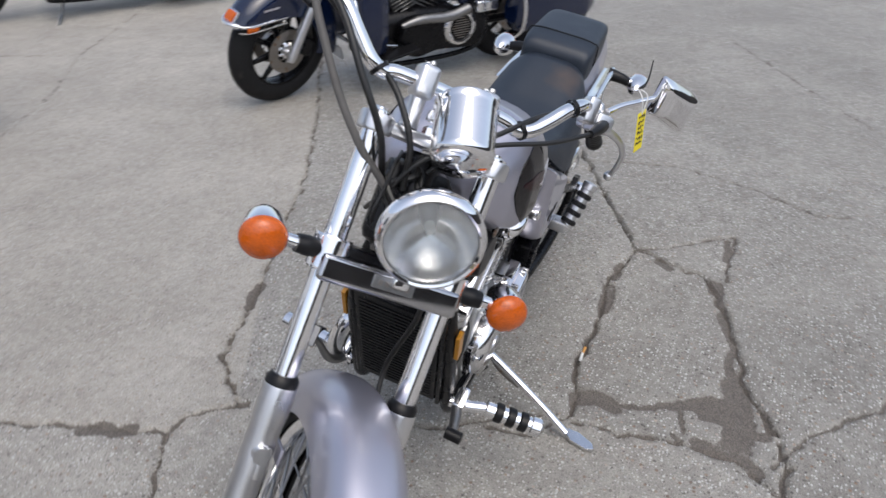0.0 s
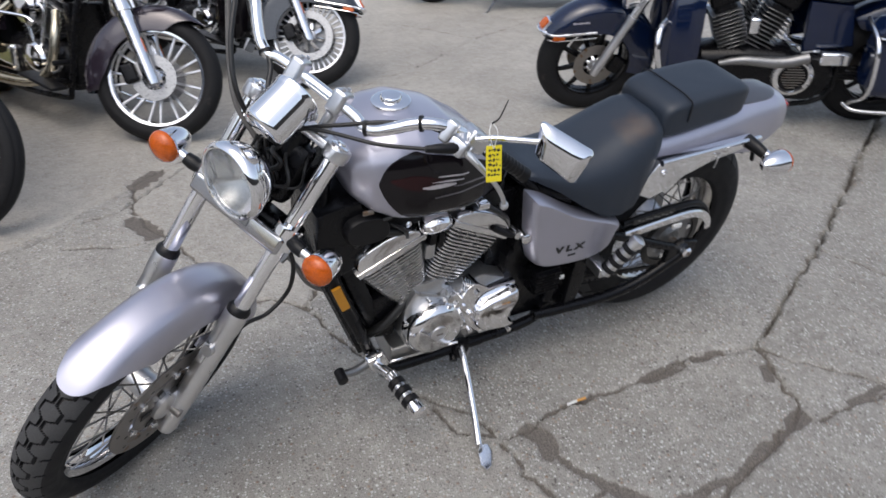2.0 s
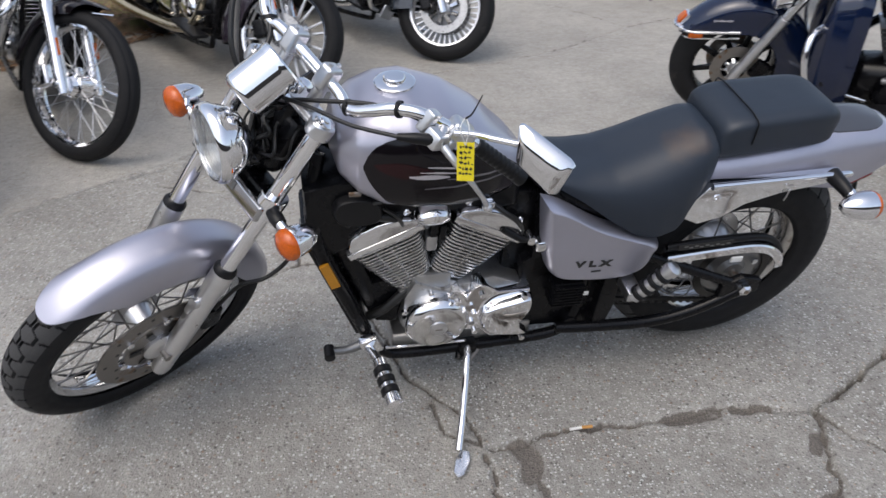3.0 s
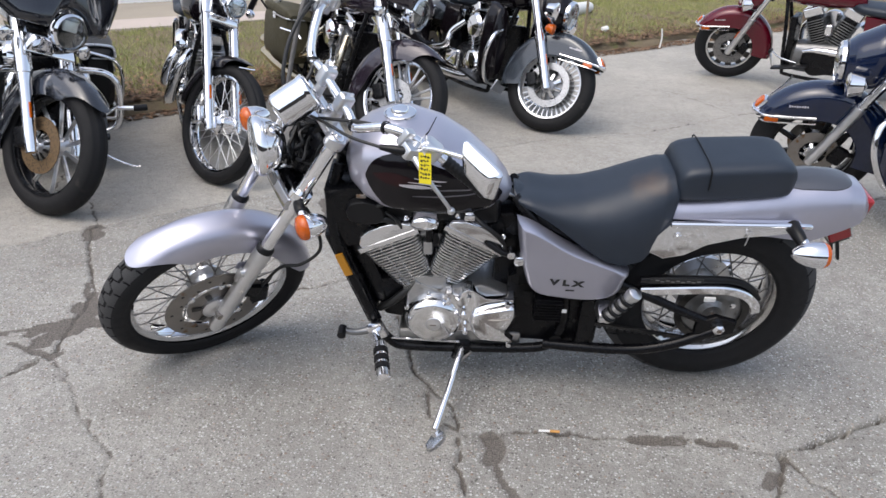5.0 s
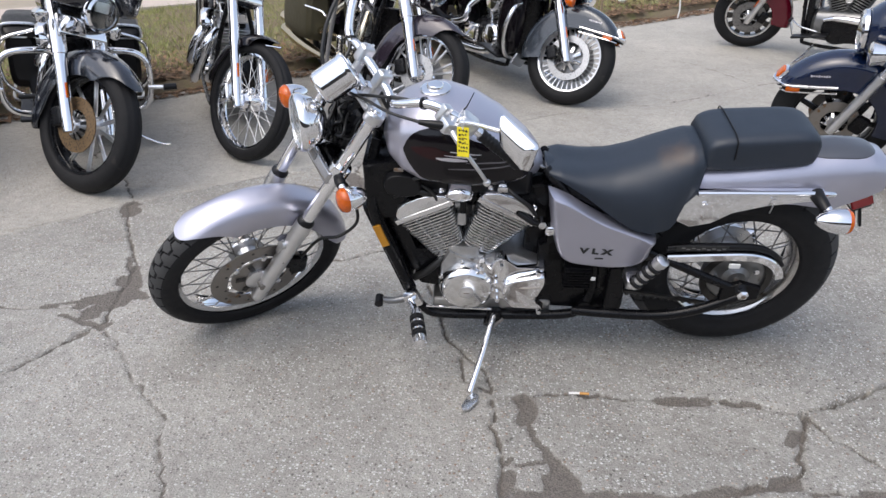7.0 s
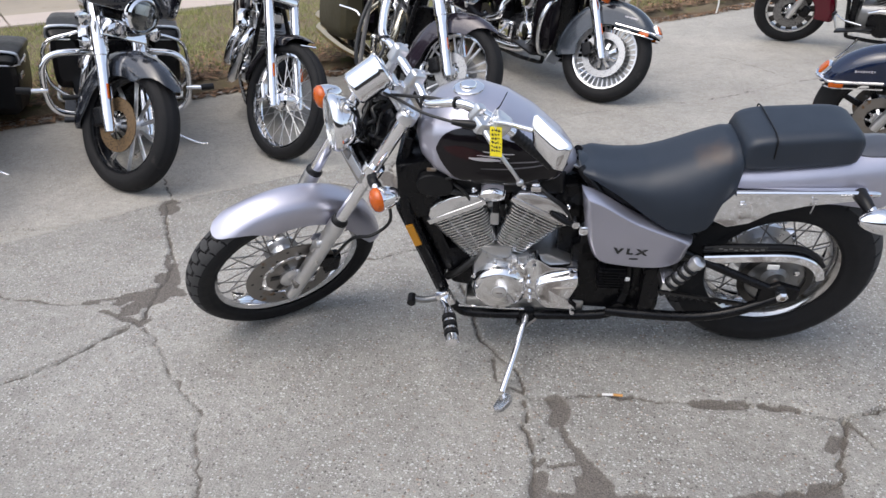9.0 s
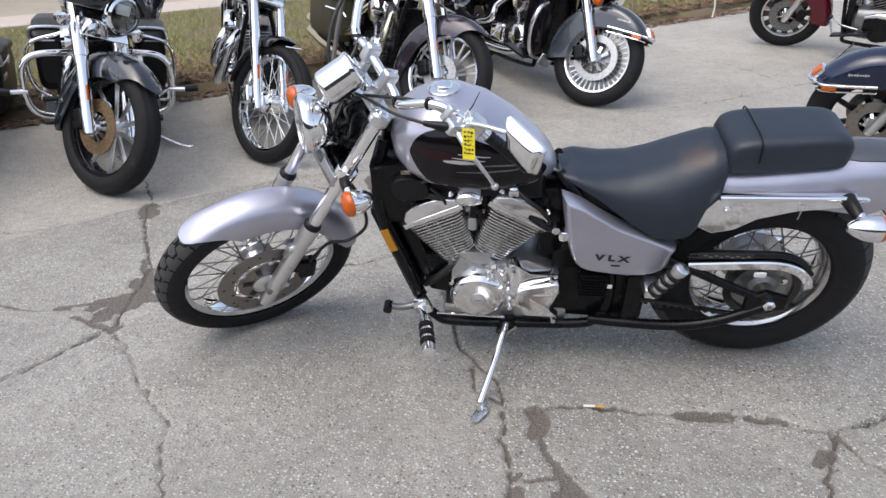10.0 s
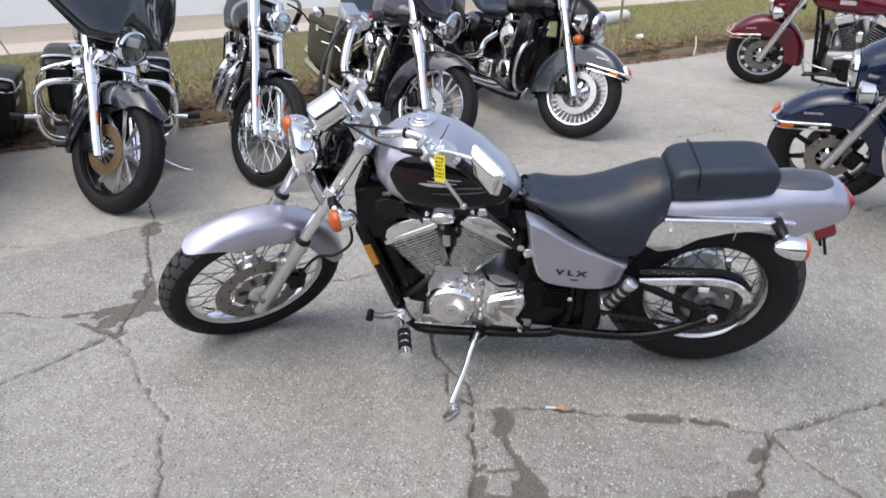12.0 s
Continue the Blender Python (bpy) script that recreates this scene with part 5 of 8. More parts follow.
head_cover((1.027, 0, 0.588), math.atan2(0.087, 0.183), 1, fcyl)
head_cover((0.770, 0, 0.600), math.atan2(-0.092, 0.175), -1, rcyl)
part("spark_lead", tube([(1.045, 0.06, 0.665), (1.07, 0.10, 0.70), (1.03, 0.13, 0.73), (0.98, 0.10, 0.75)], 0.0055, 8, 5), CABLE, bike, "black spark plug lead")
part("spark_cap", tube([(0.735, 0.115, 0.600), (0.690, 0.130, 0.575), (0.660, 0.120, 0.560)], [0.011, 0.009, 0.007], 10, 3), PLASTIC, bike, "black spark plug cap")
# crankcase
case = plate([(0.66, 0.215), (0.66, 0.40), (0.74, 0.435), (0.87, 0.405), (0.945, 0.440), (0.972, 0.385), (0.978, 0.28), (0.945, 0.205), (0.80, 0.175)], -0.115, 0.115, 0.012)
part("crankcase", case, ALLOY, bike, "bare cast alloy crankcase")
part("crankcase_neck", join(box(0.11, 0.215, 0.085, Matrix.Translation((0.900, 0, 0.412)), 0.02), box(0.40, 0.215, 0.07, Matrix.Translation((0.80, 0, 0.195)), 0.012)), ALLOY, bike)
gc = Matrix.Translation((0.886, 0.113, 0.308)) @ AXLE @ Matrix.Diagonal((0.92, 0.92, 1, 1))
ac = part("alternator_cover", lathe([(0.096, -0.01), (0.096, 0.022), (0.091, 0.036), (0.080, 0.046), (0.074, 0.048), (0.060, 0.0485), (0.002, 0.050)], 56, gc), POLISHED, bike, "round polished engine cover")
part("cover_medallion", lathe([(0.026, 0.048), (0.026, 0.052), (0.022, 0.0535), (0.002, 0.0535)], 32, gc), SATIN, ac, "plain round medallion")
part("medallion_bar", box(0.020, 0.002, 0.005, Matrix.Translation((0.886, 0.1675, 0.308)), 0.001), STEEL, ac)
part("inspection_plug", lathe([(0.013, 0.040), (0.013, 0.050), (0.009, 0.053), (0.002, 0.054)], 20, Matrix.Translation((0.829, 0.110, 0.300)) @ AXLE), CHROME, ac)
for i in range(6):
    a = radians(20 + 60 * i)
    part("cover_screw", lathe([(0.007, 0.015), (0.007, 0.026), (0.004, 0.028)], 10, Matrix.Translation((0.886 + 0.091 * math.cos(a), 0.100, 0.308 + 0.091 * math.sin(a))) @ AXLE), CHROME, ac)
LEFTC = [(0.868, 0.372), (0.856, 0.400), (0.848, 0.412), (0.832, 0.414), (0.821, 0.405), (0.811, 0.391), (0.799, 0.420), (0.780, 0.430), (0.764, 0.428), (0.745, 0.415), (0.726, 0.399), (0.640, 0.397), (0.629, 0.330), (0.652, 0.272), (0.646, 0.238), (0.627, 0.214), (0.733, 0.220), (0.765, 0.258), (0.815, 0.258), (0.845, 0.300)]
part("left_cover", plate(LEFTC, 0.09, 0.138, 0.007), CHROME, bike, "chrome stepped engine cover with a scalloped edge")
SPRK = [(0.776, 0.315), (0.768, 0.345), (0.743, 0.366), (0.700, 0.378), (0.641, 0.388), (0.632, 0.348), (0.656, 0.297), (0.653, 0.268), (0.633, 0.239), (0.727, 0.249), (0.762, 0.276)]
part("sprocket_cover", dome(SPRK, 0.134, 0.166, 6, 0.20), CHROME, bike, "bulged chrome sprocket cover", deg=50)
part("cover_crease", tube([(0.748, 0.150, 0.330), (0.700, 0.168, 0.338), (0.650, 0.166, 0.342)], 0.003, 6, 3), STEEL, bike)
for x, z in ((0.792, 0.345), (0.785, 0.275), (0.66, 0.392), (0.840, 0.396), (0.778, 0.415), (0.645, 0.225)):
    part("case_bolt", lathe([(0.008, 0.135), (0.008, 0.150), (0.004, 0.152)], 10, Matrix.Translation((x, 0.012, z)) @ AXLE), CHROME, bike)
for x0, z0, tl in ((0.942, 0.402, 27), (0.872, 0.420, -27)):
    part("barrel_foot", join(box(0.085, 0.205, 0.030, Matrix.Translation((x0, 0, z0)) @ Matrix.Rotation(radians(tl), 4, "Y"), 0.008), lathe([(0.008, 0), (0.008, 0.024), (0.004, 0.026)], 8, Matrix.Translation((x0 + 0.025 * (1 if tl > 0 else -1), 0.088, z0 + 0.006)) @ Matrix.Rotation(radians(tl), 4, "Y"))), ALLOY, bike, "cast foot of the cylinder")
part("coolant_hose", tube([(1.06, 0.085, 0.30), (1.02, 0.10, 0.34), (0.985, 0.098, 0.375), (0.955, 0.092, 0.40)], 0.013, 12, 4), CABLE, bike, "black rubber coolant hose")
part("coolant_hose", tube([(1.115, 0.075, 0.60), (1.10, 0.10, 0.655), (1.03, 0.11, 0.665), (0.965, 0.10, 0.635)], 0.011, 12, 4), CABLE, bike, "black rubber coolant hose")
part("intake_manifold", join(tube([(0.955, 0.05, 0.575), (0.908, 0.055, 0.588), (0.862, 0.05, 0.580)], 0.020, 14, 3), box(0.03, 0.04, 0.05, Matrix.Translation((0.908, 0.085, 0.560)), 0.008)), ALLOY, bike, "cast intake between the cylinders")
part("intake_clamp", lathe([(0.021, -0.004), (0.024, -0.004), (0.024, 0.004), (0.021, 0.004)], 18, align((0.938, 0.052, 0.580), (0.908, 0.055, 0.588)), loop=True), CHROME, bike)
# carburettor side: chrome air horn between the cylinders
HN = Matrix.Translation((0.918, 0.108, 0.686)) @ Matrix.Rotation(radians(-28), 4, "X") @ AXLE @ Matrix.Diagonal((1.0, 0.78, 1.15, 1))
horn = part("horn", lathe([(0.020, -0.02), (0.034, -0.015), (0.041, 0.006), (0.043, 0.024), (0.038, 0.034), (0.020, 0.040), (0.002, 0.041)], 32, HN), CHROME, bike, "chrome horn cover between the cylinders")
part("horn_bracket", join(box(0.02, 0.03, 0.09, Matrix.Translation((0.905, 0.095, 0.63)), 0.004), box(0.016, 0.02, 0.05, Matrix.Translation((0.885, 0.105, 0.60)), 0.004)), BLACK, horn, "black bracket")
part("petcock", join(lathe([(0.014, 0), (0.014, 0.02)], 14, Matrix.Translation((0.79, 0.11, 0.70)) @ AXLE), box(0.03, 0.01, 0.018, Matrix.Translation((0.79, 0.135, 0.698)), 0.003)), CHROME, bike, "chrome fuel tap")
part("carburettor", join(box(0.10, 0.14, 0.09, Matrix.Translation((0.875, 0, 0.60)), 0.015), lathe([(0.03, 0.0), (0.035, 0.06)], 20, Matrix.Translation((0.875, 0, 0.64)))), BLACK, bike, "black carburettor")
# Air box made large enough to fill the dark gap under the tank.
part("air_box", box(0.40, 0.19, 0.09, Matrix.Translation((0.90, 0, 0.690)), 0.02, 3), PLASTIC, bike, "black plastic air box")
part("coil_cover", dome([(1.148, 0.700), (1.135, 0.722), (1.10, 0.733), (1.055, 0.728), (1.030, 0.706), (1.026, 0.672), (1.045, 0.652), (1.090, 0.648), (1.130, 0.655), (1.146, 0.675)], 0.06, 0.125, 5, 0.2), PLASTIC, bike, "black rounded cover under the tank", deg=50)
part("coil_lead", tube([(1.03, 0.11, 0.69), (1.00, 0.125, 0.675), (0.985, 0.115, 0.640), (0.99, 0.09, 0.615)], 0.005, 8, 4), CABLE, bike, "black lead to the front cylinder")
part("wiring_clip", box(0.028, 0.006, 0.012, Matrix.Translation((1.095, 0.128, 0.752)), 0.003), STEEL, bike)
# ignition side: hoses, small fittings behind the cylinders
part("fuel_hose", tube([(0.79, 0.10, 0.69), (0.75, 0.13, 0.67), (0.70, 0.12, 0.62), (0.68, 0.09, 0.55), (0.72, 0.06, 0.50)], 0.007, 8, 5), CABLE, bike, "black fuel hose")
part("ignition_switch", join(lathe([(0.015, 0), (0.017, 0.008), (0.017, 0.030), (0.013, 0.034), (0.004, 0.036)], 20, Matrix.Translation((0.636, 0.112, 0.552)) @ AXLE),
                             lathe([(0.012, 0), (0.012, 0.034), (0.004, 0.036)], 16, Matrix.Translation((0.662, 0.10, 0.566)) @ AXLE)), POLISHED, bike, "chrome key switch")
# Black block put in for the shadowed gap behind the radiator.
part("engine_gap_block", box(0.05, 0.17, 0.30, Matrix.Translation((1.092, 0, 0.47)) @ Matrix.Rotation(radians(19), 4, "Y"), 0.012), BLACK, bike, "black block for the shadowed gap behind the radiator")
part("neck_panel", plate([(1.206, 0.745), (1.204, 0.590), (1.165, 0.540), (1.10, 0.565), (1.062, 0.660), (1.100, 0.765)], -0.085, 0.100, 0.012), BLACK, bike, "black side panel under the steering head")
# Black block that fills the gap ahead of the crankcase.
part("lower_gap_block", plate([(1.052, 0.420), (1.062, 0.300), (1.040, 0.272), (0.985, 0.262), (0.972, 0.330), (0.990, 0.430)], -0.09, 0.085, 0.01), BLACK, bike, "black block filling the gap ahead of the crankcase")
# Black mass added to fill the open space round the swingarm pivot.
part("pivot_gap_block", box(0.16, 0.20, 0.24, Matrix.Translation((0.435, 0, 0.30)), 0.02), BLACK, bike, "black block filling the space at the swingarm pivot")
# Battery box made large enough to block the view through the frame.
part("battery_box", box(0.17, 0.20, 0.28, Matrix.Translation((0.555, 0, 0.53)), 0.012), BLACK, bike, "black battery box")
reg = part("regulator", box(0.085, 0.05, 0.085, Matrix.Translation((0.533, 0.118, 0.365)), 0.006), BLACK, bike, "black finned regulator")
for k in range(7):
    part("regulator_fin", box(0.085, 0.012, 0.0035, Matrix.Translation((0.533, 0.148, 0.333 + 0.011 * k)), 0.001), BLACK, reg)
# Black block added to close the see-through gap behind the rear cylinder.
part("rear_gap_block", box(0.070, 0.13, 0.34, Matrix.Translation((0.672, 0, 0.500)), 0.012), BLACK, bike, "black block filling the gap behind the rear cylinder")
part("pivot_bracket", plate([(0.43, 0.20), (0.43, 0.40), (0.385, 0.41), (0.375, 0.30), (0.39, 0.20)], 0.10, 0.135, 0.006), BLACK, bike, "black pivot bracket")
part("frame_gusset", plate([(0.66, 0.20), (0.66, 0.46), (0.60, 0.50), (0.49, 0.42), (0.47, 0.30), (0.44, 0.19)], -0.10, 0.10, 0.01), BLACK, bike)
part("oil_tank", box(0.10, 0.16, 0.12, Matrix.Translation((0.43, 0, 0.48)), 0.02), BLACK, bike)
part("white_fuse_tag", box(0.016, 0.004, 0.014, Matrix.Translation((0.484, 0.150, 0.372)), 0.002), WHITE, bike)

# ---- chassis ----
for s in (1, -1):
    part("frame_tube", tube([(1.165, 0.035 * s, 0.800), (1.190, 0.080 * s, 0.68), (1.172, 0.105 * s, 0.55), (1.113, 0.112 * s, 0.385), (1.063, 0.115 * s, 0.250), (1.025, 0.117 * s, 0.190), (0.967, 0.118 * s, 0.168), (0.75, 0.120 * s, 0.172), (0.56, 0.118 * s, 0.180), (0.50, 0.110 * s, 0.205), (0.47, 0.100 * s, 0.30), (0.50, 0.105 * s, 0.48), (0.60, 0.09 * s, 0.66), (0.66, 0.05 * s, 0.72)], 0.0165, 14, 5), BLACK, bike, "black frame cradle tube")
    part("seat_rail", tube([(0.60, 0.075 * s, 0.675), (0.50, 0.105 * s, 0.64), (0.30, 0.110 * s, 0.62), (0.05, 0.105 * s, 0.68)], 0.013, 12, 4), BLACK, bike, "black seat rail")
    part("swingarm", tube([(0.53, 0.120 * s, 0.204), (0.42, 0.132 * s, 0.206), (0.253, 0.146 * s, 0.216), (0.13, 0.153 * s, 0.254), (0.012, 0.156 * s, 0.322)], 0.0175, 14, 5), BLACK, bike, "black swingarm tube")
    part("swingarm_brace", tube([(0.335, 0.118 * s, 0.470), (0.24, 0.130 * s, 0.432), (0.10, 0.146 * s, 0.376), (0.012, 0.154 * s, 0.344)], 0.0145, 12, 4), BLACK, bike, "black swingarm brace")
    part("axle_plate", plate([(-0.045, 0.318), (-0.045, 0.362), (0.02, 0.382), (0.075, 0.356), (0.075, 0.308), (0.0, 0.300)], 0.145, 0.164, 0.004) if s > 0 else plate([(-0.045, 0.318), (-0.045, 0.362), (0.02, 0.382), (0.075, 0.356), (0.075, 0.308), (0.0, 0.300)], -0.164, -0.145, 0), BLACK, bike)
part("backbone", tube([(1.17, 0, 0.84), (1.0, 0, 0.74), (0.66, 0, 0.70), (0.30, 0, 0.64)], 0.024, 14, 4), BLACK, bike)
part("cross_tube", tube([(0.49, -0.12, 0.22), (0.49, 0.125, 0.22)], 0.022, 14, 1), BLACK, bike)
part("frame_step_rail", tube([(1.02, 0.130, 0.212), (0.80, 0.132, 0.206)], 0.004, 8, 1), CHROME, bike)
# radiator between the down tubes
rad = part("radiator", box(0.045, 0.19, 0.34, Matrix.Translation((1.140, 0, 0.440)) @ Matrix.Rotation(radians(19), 4, "Y"), 0.006), BLACK, bike, "black radiator behind the fork")
for k in range(24):
    part("radiator_fin", box(0.003, 0.165, 0.005, Matrix.Translation((1.140, 0, 0.440)) @ Matrix.Rotation(radians(19), 4, "Y") @ Matrix.Translation((0.0228, 0, -0.145 + 0.0125 * k)), 0), PLASTIC, rad)
for s in (1, -1):
    part("radiator_shroud", box(0.046, 0.012, 0.36, Matrix.Translation((1.133, 0.100 * s, 0.430)) @ Matrix.Rotation(radians(19), 4, "Y"), 0.005), BLACK, rad)
    part("side_reflector", box(0.024, 0.010, 0.082, Matrix.Translation((1.158, 0.128 * s, 0.506)) @ Matrix.Rotation(radians(19), 4, "Y"), 0.002), DULLAMBER, bike, "amber side reflector on the frame")
# exhaust on the far side
part("exhaust_pipe", tube([(1.06, -0.09, 0.46), (1.12, -0.14, 0.40), (1.08, -0.17, 0.28), (0.95, -0.19, 0.22), (0.5, -0.20, 0.22), (0.10, -0.21, 0.26), (-0.15, -0.21, 0.28)], [0.022, 0.022, 0.022, 0.024, 0.03, 0.036, 0.034], 18, 6), CHROME, bike, "chrome exhaust pipe")
part("exhaust_pipe", tube([(0.74, -0.10, 0.46), (0.70, -0.17, 0.42), (0.60, -0.20, 0.36), (0.3, -0.21, 0.33), (-0.10, -0.21, 0.38)], [0.022, 0.022, 0.026, 0.034, 0.034], 18, 6), CHROME, bike, "chrome exhaust pipe")
# folded pillion pegs, chrome with rubber rings
for s in (1, -1):
    SD = Matrix.Identity(4) if s > 0 else MIRROR_Y
    pm = align((0.366, 0.198, 0.398), (0.304, 0.226, 0.524))
    pp = part("pillion_peg", join(box(0.045, 0.075, 0.035, Matrix.Translation((0.368, 0.165, 0.392)), 0.008), lathe([(0.013, -0.012), (0.018, -0.008), (0.018, 0.118), (0.022, 0.120), (0.022, 0.138), (0.016, 0.142), (0.002, 0.143)], 24, pm)), SATIN, bike, "folded alloy pillion peg", move=SD)
    for k in range(4):
        part("peg_rubber", lathe([(0.019, 0.0), (0.0235, 0.003), (0.0235, 0.013), (0.019, 0.016)], 24, pm @ Matrix.Translation((0, 0, 0.004 + 0.029 * k)), loop=True), PLASTIC, pp, "black rubber ring", move=SD)
# chain, guard
guard = [(0.262, 0.462), (0.10, 0.474), (0.00, 0.476), (-0.065, 0.456), (-0.105, 0.418), (-0.118, 0.385)]
gl_top = smooth_line([(x, 0.128, z) for x, z in guard], 5)
rings = []
for i, p in enumerate(gl_top):
    d = (gl_top[min(i + 1, len(gl_top) - 1)] - gl_top[max(i - 1, 0)]).normalized()
    nz = Vector((d.z, 0, -d.x))
    if nz.z > 0:
        nz = -nz
    w = 0.026
    rings.append([p + Vector((0, -0.030, 0)), p + Vector((0, 0.004, 0)) , p + Vector((0, 0.008, 0)) + nz * 0.004, p + Vector((0, 0.008, 0)) + nz * w, p + Vector((0, 0.004, 0)) + nz * w, p + Vector((0, 0.003, 0)) + nz * 0.005, p + Vector((0, -0.030, 0)) + nz * 0.004])
cg = part("chain_guard", skin(rings), CHROME, bike, "chrome chain guard")
part("guard_bolt", box(0.036, 0.008, 0.018, Matrix.Translation((0.048, 0.136, 0.430)), 0.004), WHITE, cg)
part("guard_top", tube([(0.262, 0.112, 0.478), (0.18, 0.112, 0.485), (0.06, 0.112, 0.489), (-0.02, 0.112, 0.486), (-0.075, 0.112, 0.460), (-0.112, 0.112, 0.418)], [0.009, 0.012, 0.012, 0.011, 0.009, 0.007], 12, 5), PLASTIC, cg, "black plastic top of the guard")
label_strip = box(0.16, 0.003, 0.018, Matrix.Translation((0.160, 0.1305, 0.492)) @ Matrix.Rotation(radians(2), 4, "Y"), 0.001)
part("caution_label", label_strip, INK, cg, "black caution strip")
for k in range(9):
    part("label_bar", box(0.011, 0.001, 0.004, Matrix.Translation((0.095 + 0.0155 * k, 0.1324, 0.4935 - 0.004 * (k % 2))), 0), CAST, cg)
chain = part("chain", tube([(0.44, 0.099, 0.29), (0.40, 0.099, 0.285), (0.15, 0.099, 0.245), (0.012, 0.099, 0.222)], 0.008, 6, 10), DARKSTEEL, bike, "oily drive chain")
part("chain", tube([(0.44, 0.099, 0.405), (0.40, 0.099, 0.41), (0.15, 0.099, 0.445), (0.012, 0.099, 0.454)], 0.008, 6, 10), DARKSTEEL, bike, "oily drive chain")
for k in range(9, 26):
    t = k / 25
    part("chain_link", box(0.014, 0.016, 0.013, Matrix.Translation((0.64 - 0.60 * t, 0.099, 0.3085 - 0.085 * t)), 0.004, 1), DARKSTEEL, chain)
part("fender_bracket", box(0.05, 0.03, 0.022, Matrix.Translation((0.04, 0.105, 0.655)), 0.004), BLACK, bike)

# ---- controls and stand ----
for s in (1, -1):
    SD = Matrix.Identity(4) if s > 0 else MIRROR_Y
    arm = join(tube([(1.075, 0.125, 0.262), (1.068, 0.165, 0.262), (1.052, 0.205, 0.262)], 0.014, 12, 3), box(0.055, 0.030, 0.060, Matrix.Translation((1.062, 0.150, 0.262)) @ Matrix.Rotation(0.4, 4, "Y"), 0.01))
    fp = part("footpeg", arm, CHROME, bike, "chrome footpeg arm", move=SD)
    pm = align((1.050, 0.205, 0.260), (1.028, 0.325, 0.246))
    part("peg_core", lathe([(0.012, 0.0), (0.019, 0.004), (0.019, 0.112), (0.0225, 0.114), (0.0225, 0.134), (0.017, 0.138), (0.002, 0.139)], 24, pm), CHROME, fp, "chrome peg core", move=SD)
    for k in range(3):
        part("peg_rubber", lathe([(0.0205, 0.0), (0.0235, 0.003), (0.0235, 0.017), (0.0205, 0.020)], 24, pm @ Matrix.Translation((0, 0, 0.024 + 0.030 * k)), loop=True), PLASTIC, fp, "black rubber ring", move=SD)
lever = join(tube([(1.078, 0.145, 0.262), (1.13, 0.158, 0.258), (1.175, 0.165, 0.272)], [0.013, 0.012, 0.010], 10, 4))
lv = part("shift_lever", lever, CAST, bike, "dull cast shift lever")
part("shift_rubber", lathe([(0.009, 0.0), (0.014, 0.002), (0.014, 0.038), (0.009, 0.040)], 16, align((1.172, 0.150, 0.270), (1.172, 0.25, 0.266))), PLASTIC, lv, "black rubber toe piece")
brake = part("brake_pedal", join(tube([(1.04, -0.145, 0.25), (1.11, -0.150, 0.28), (1.150, -0.160, 0.315), (1.178, -0.172, 0.375), (1.195, -0.185, 0.402)], [0.013, 0.011, 0.010, 0.008, 0.007], 10, 4), box(0.046, 0.050, 0.010, Matrix.Translation((1.200, -0.190, 0.410)) @ Matrix.Rotation(0.75, 4, "Y"), 0.004)), CAST, bike, "satin alloy brake pedal")
stand = part("side_stand", join(tube([(0.792, 0.135, 0.190), (0.800, 0.175, 0.182), (0.838, 0.310, 0.138), (0.868, 0.405, 0.103)], [0.013, 0.011, 0.010, 0.011], 14, 4)), CHROME, bike, "chrome side stand leg")
ft = [(-0.014, -0.010), (0.010, -0.018), (0.048, -0.013), (0.060, 0.0), (0.048, 0.013), (0.010, 0.018), (-0.014, 0.010)]
foot = bmesh.new()
fv = [foot.verts.new((x, y, 0)) for x, y in ft]
ff = foot.faces.new(fv)
ex = bmesh.ops.extrude_face_region(foot, geom=[ff])
bmesh.ops.translate(foot, verts=[g for g in ex["geom"] if isinstance(g, bmesh.types.BMVert)], vec=(0, 0, 0.009))
bmesh.ops.recalc_face_normals(foot, faces=foot.faces[:])
bmesh.ops.bevel(foot, geom=foot.edges[:], offset=0.003, segments=2, profile=0.5, affect="EDGES")
FM = BIKE.inverted() @ Matrix.Translation((-0.820, -0.395, 0.003)) @ Matrix.Rotation(radians(-112), 4, "Z") @ Matrix.Diagonal((1.25, 1.1, 1.0, 1))
part("stand_foot", foot, POLISHED, stand, "scuffed chrome stand foot", move=FM)
part("stand_pivot", join(box(0.05, 0.045, 0.055, Matrix.Translation((0.790, 0.128, 0.175)), 0.01), tube([(0.805, 0.12, 0.165), (0.815, 0.15, 0.150)], 0.012, 10, 1)), BLACK, bike, "black stand bracket")
part("stand_spring", tube([(0.76, 0.14, 0.17), (0.80, 0.18, 0.160), (0.825, 0.25, 0.150)], 0.006, 8, 3), STEEL, bike)

# price tag on a string from the mirror stem
anchor = Vector((-0.872, -0.461, 0.955))
tag = thing("price_tag", Matrix.Translation(anchor) @ Matrix.Rotation(radians(-14), 4, "Z"), "yellow card price tag tied to the handlebar with string", "price tag")
card = part("card", box(0.032, 0.0008, 0.078, Matrix.Translation((0.004, -0.004, -0.078)) @ Matrix.Rotation(radians(-2), 4, "Y"), 0.0002, 1), YELLOW, tag, "yellow card")
part("string", tube([(0.0, 0.010, 0.004), (0.008, -0.008, -0.01), (0.003, -0.004, -0.045)], 0.0010, 6, 4), WHITE, tag, "white string")
part("string", tube([(0.0, 0.010, 0.004), (-0.008, -0.006, -0.012), (0.002, -0.004, -0.045)], 0.0010, 6, 4), WHITE, tag, "white string")
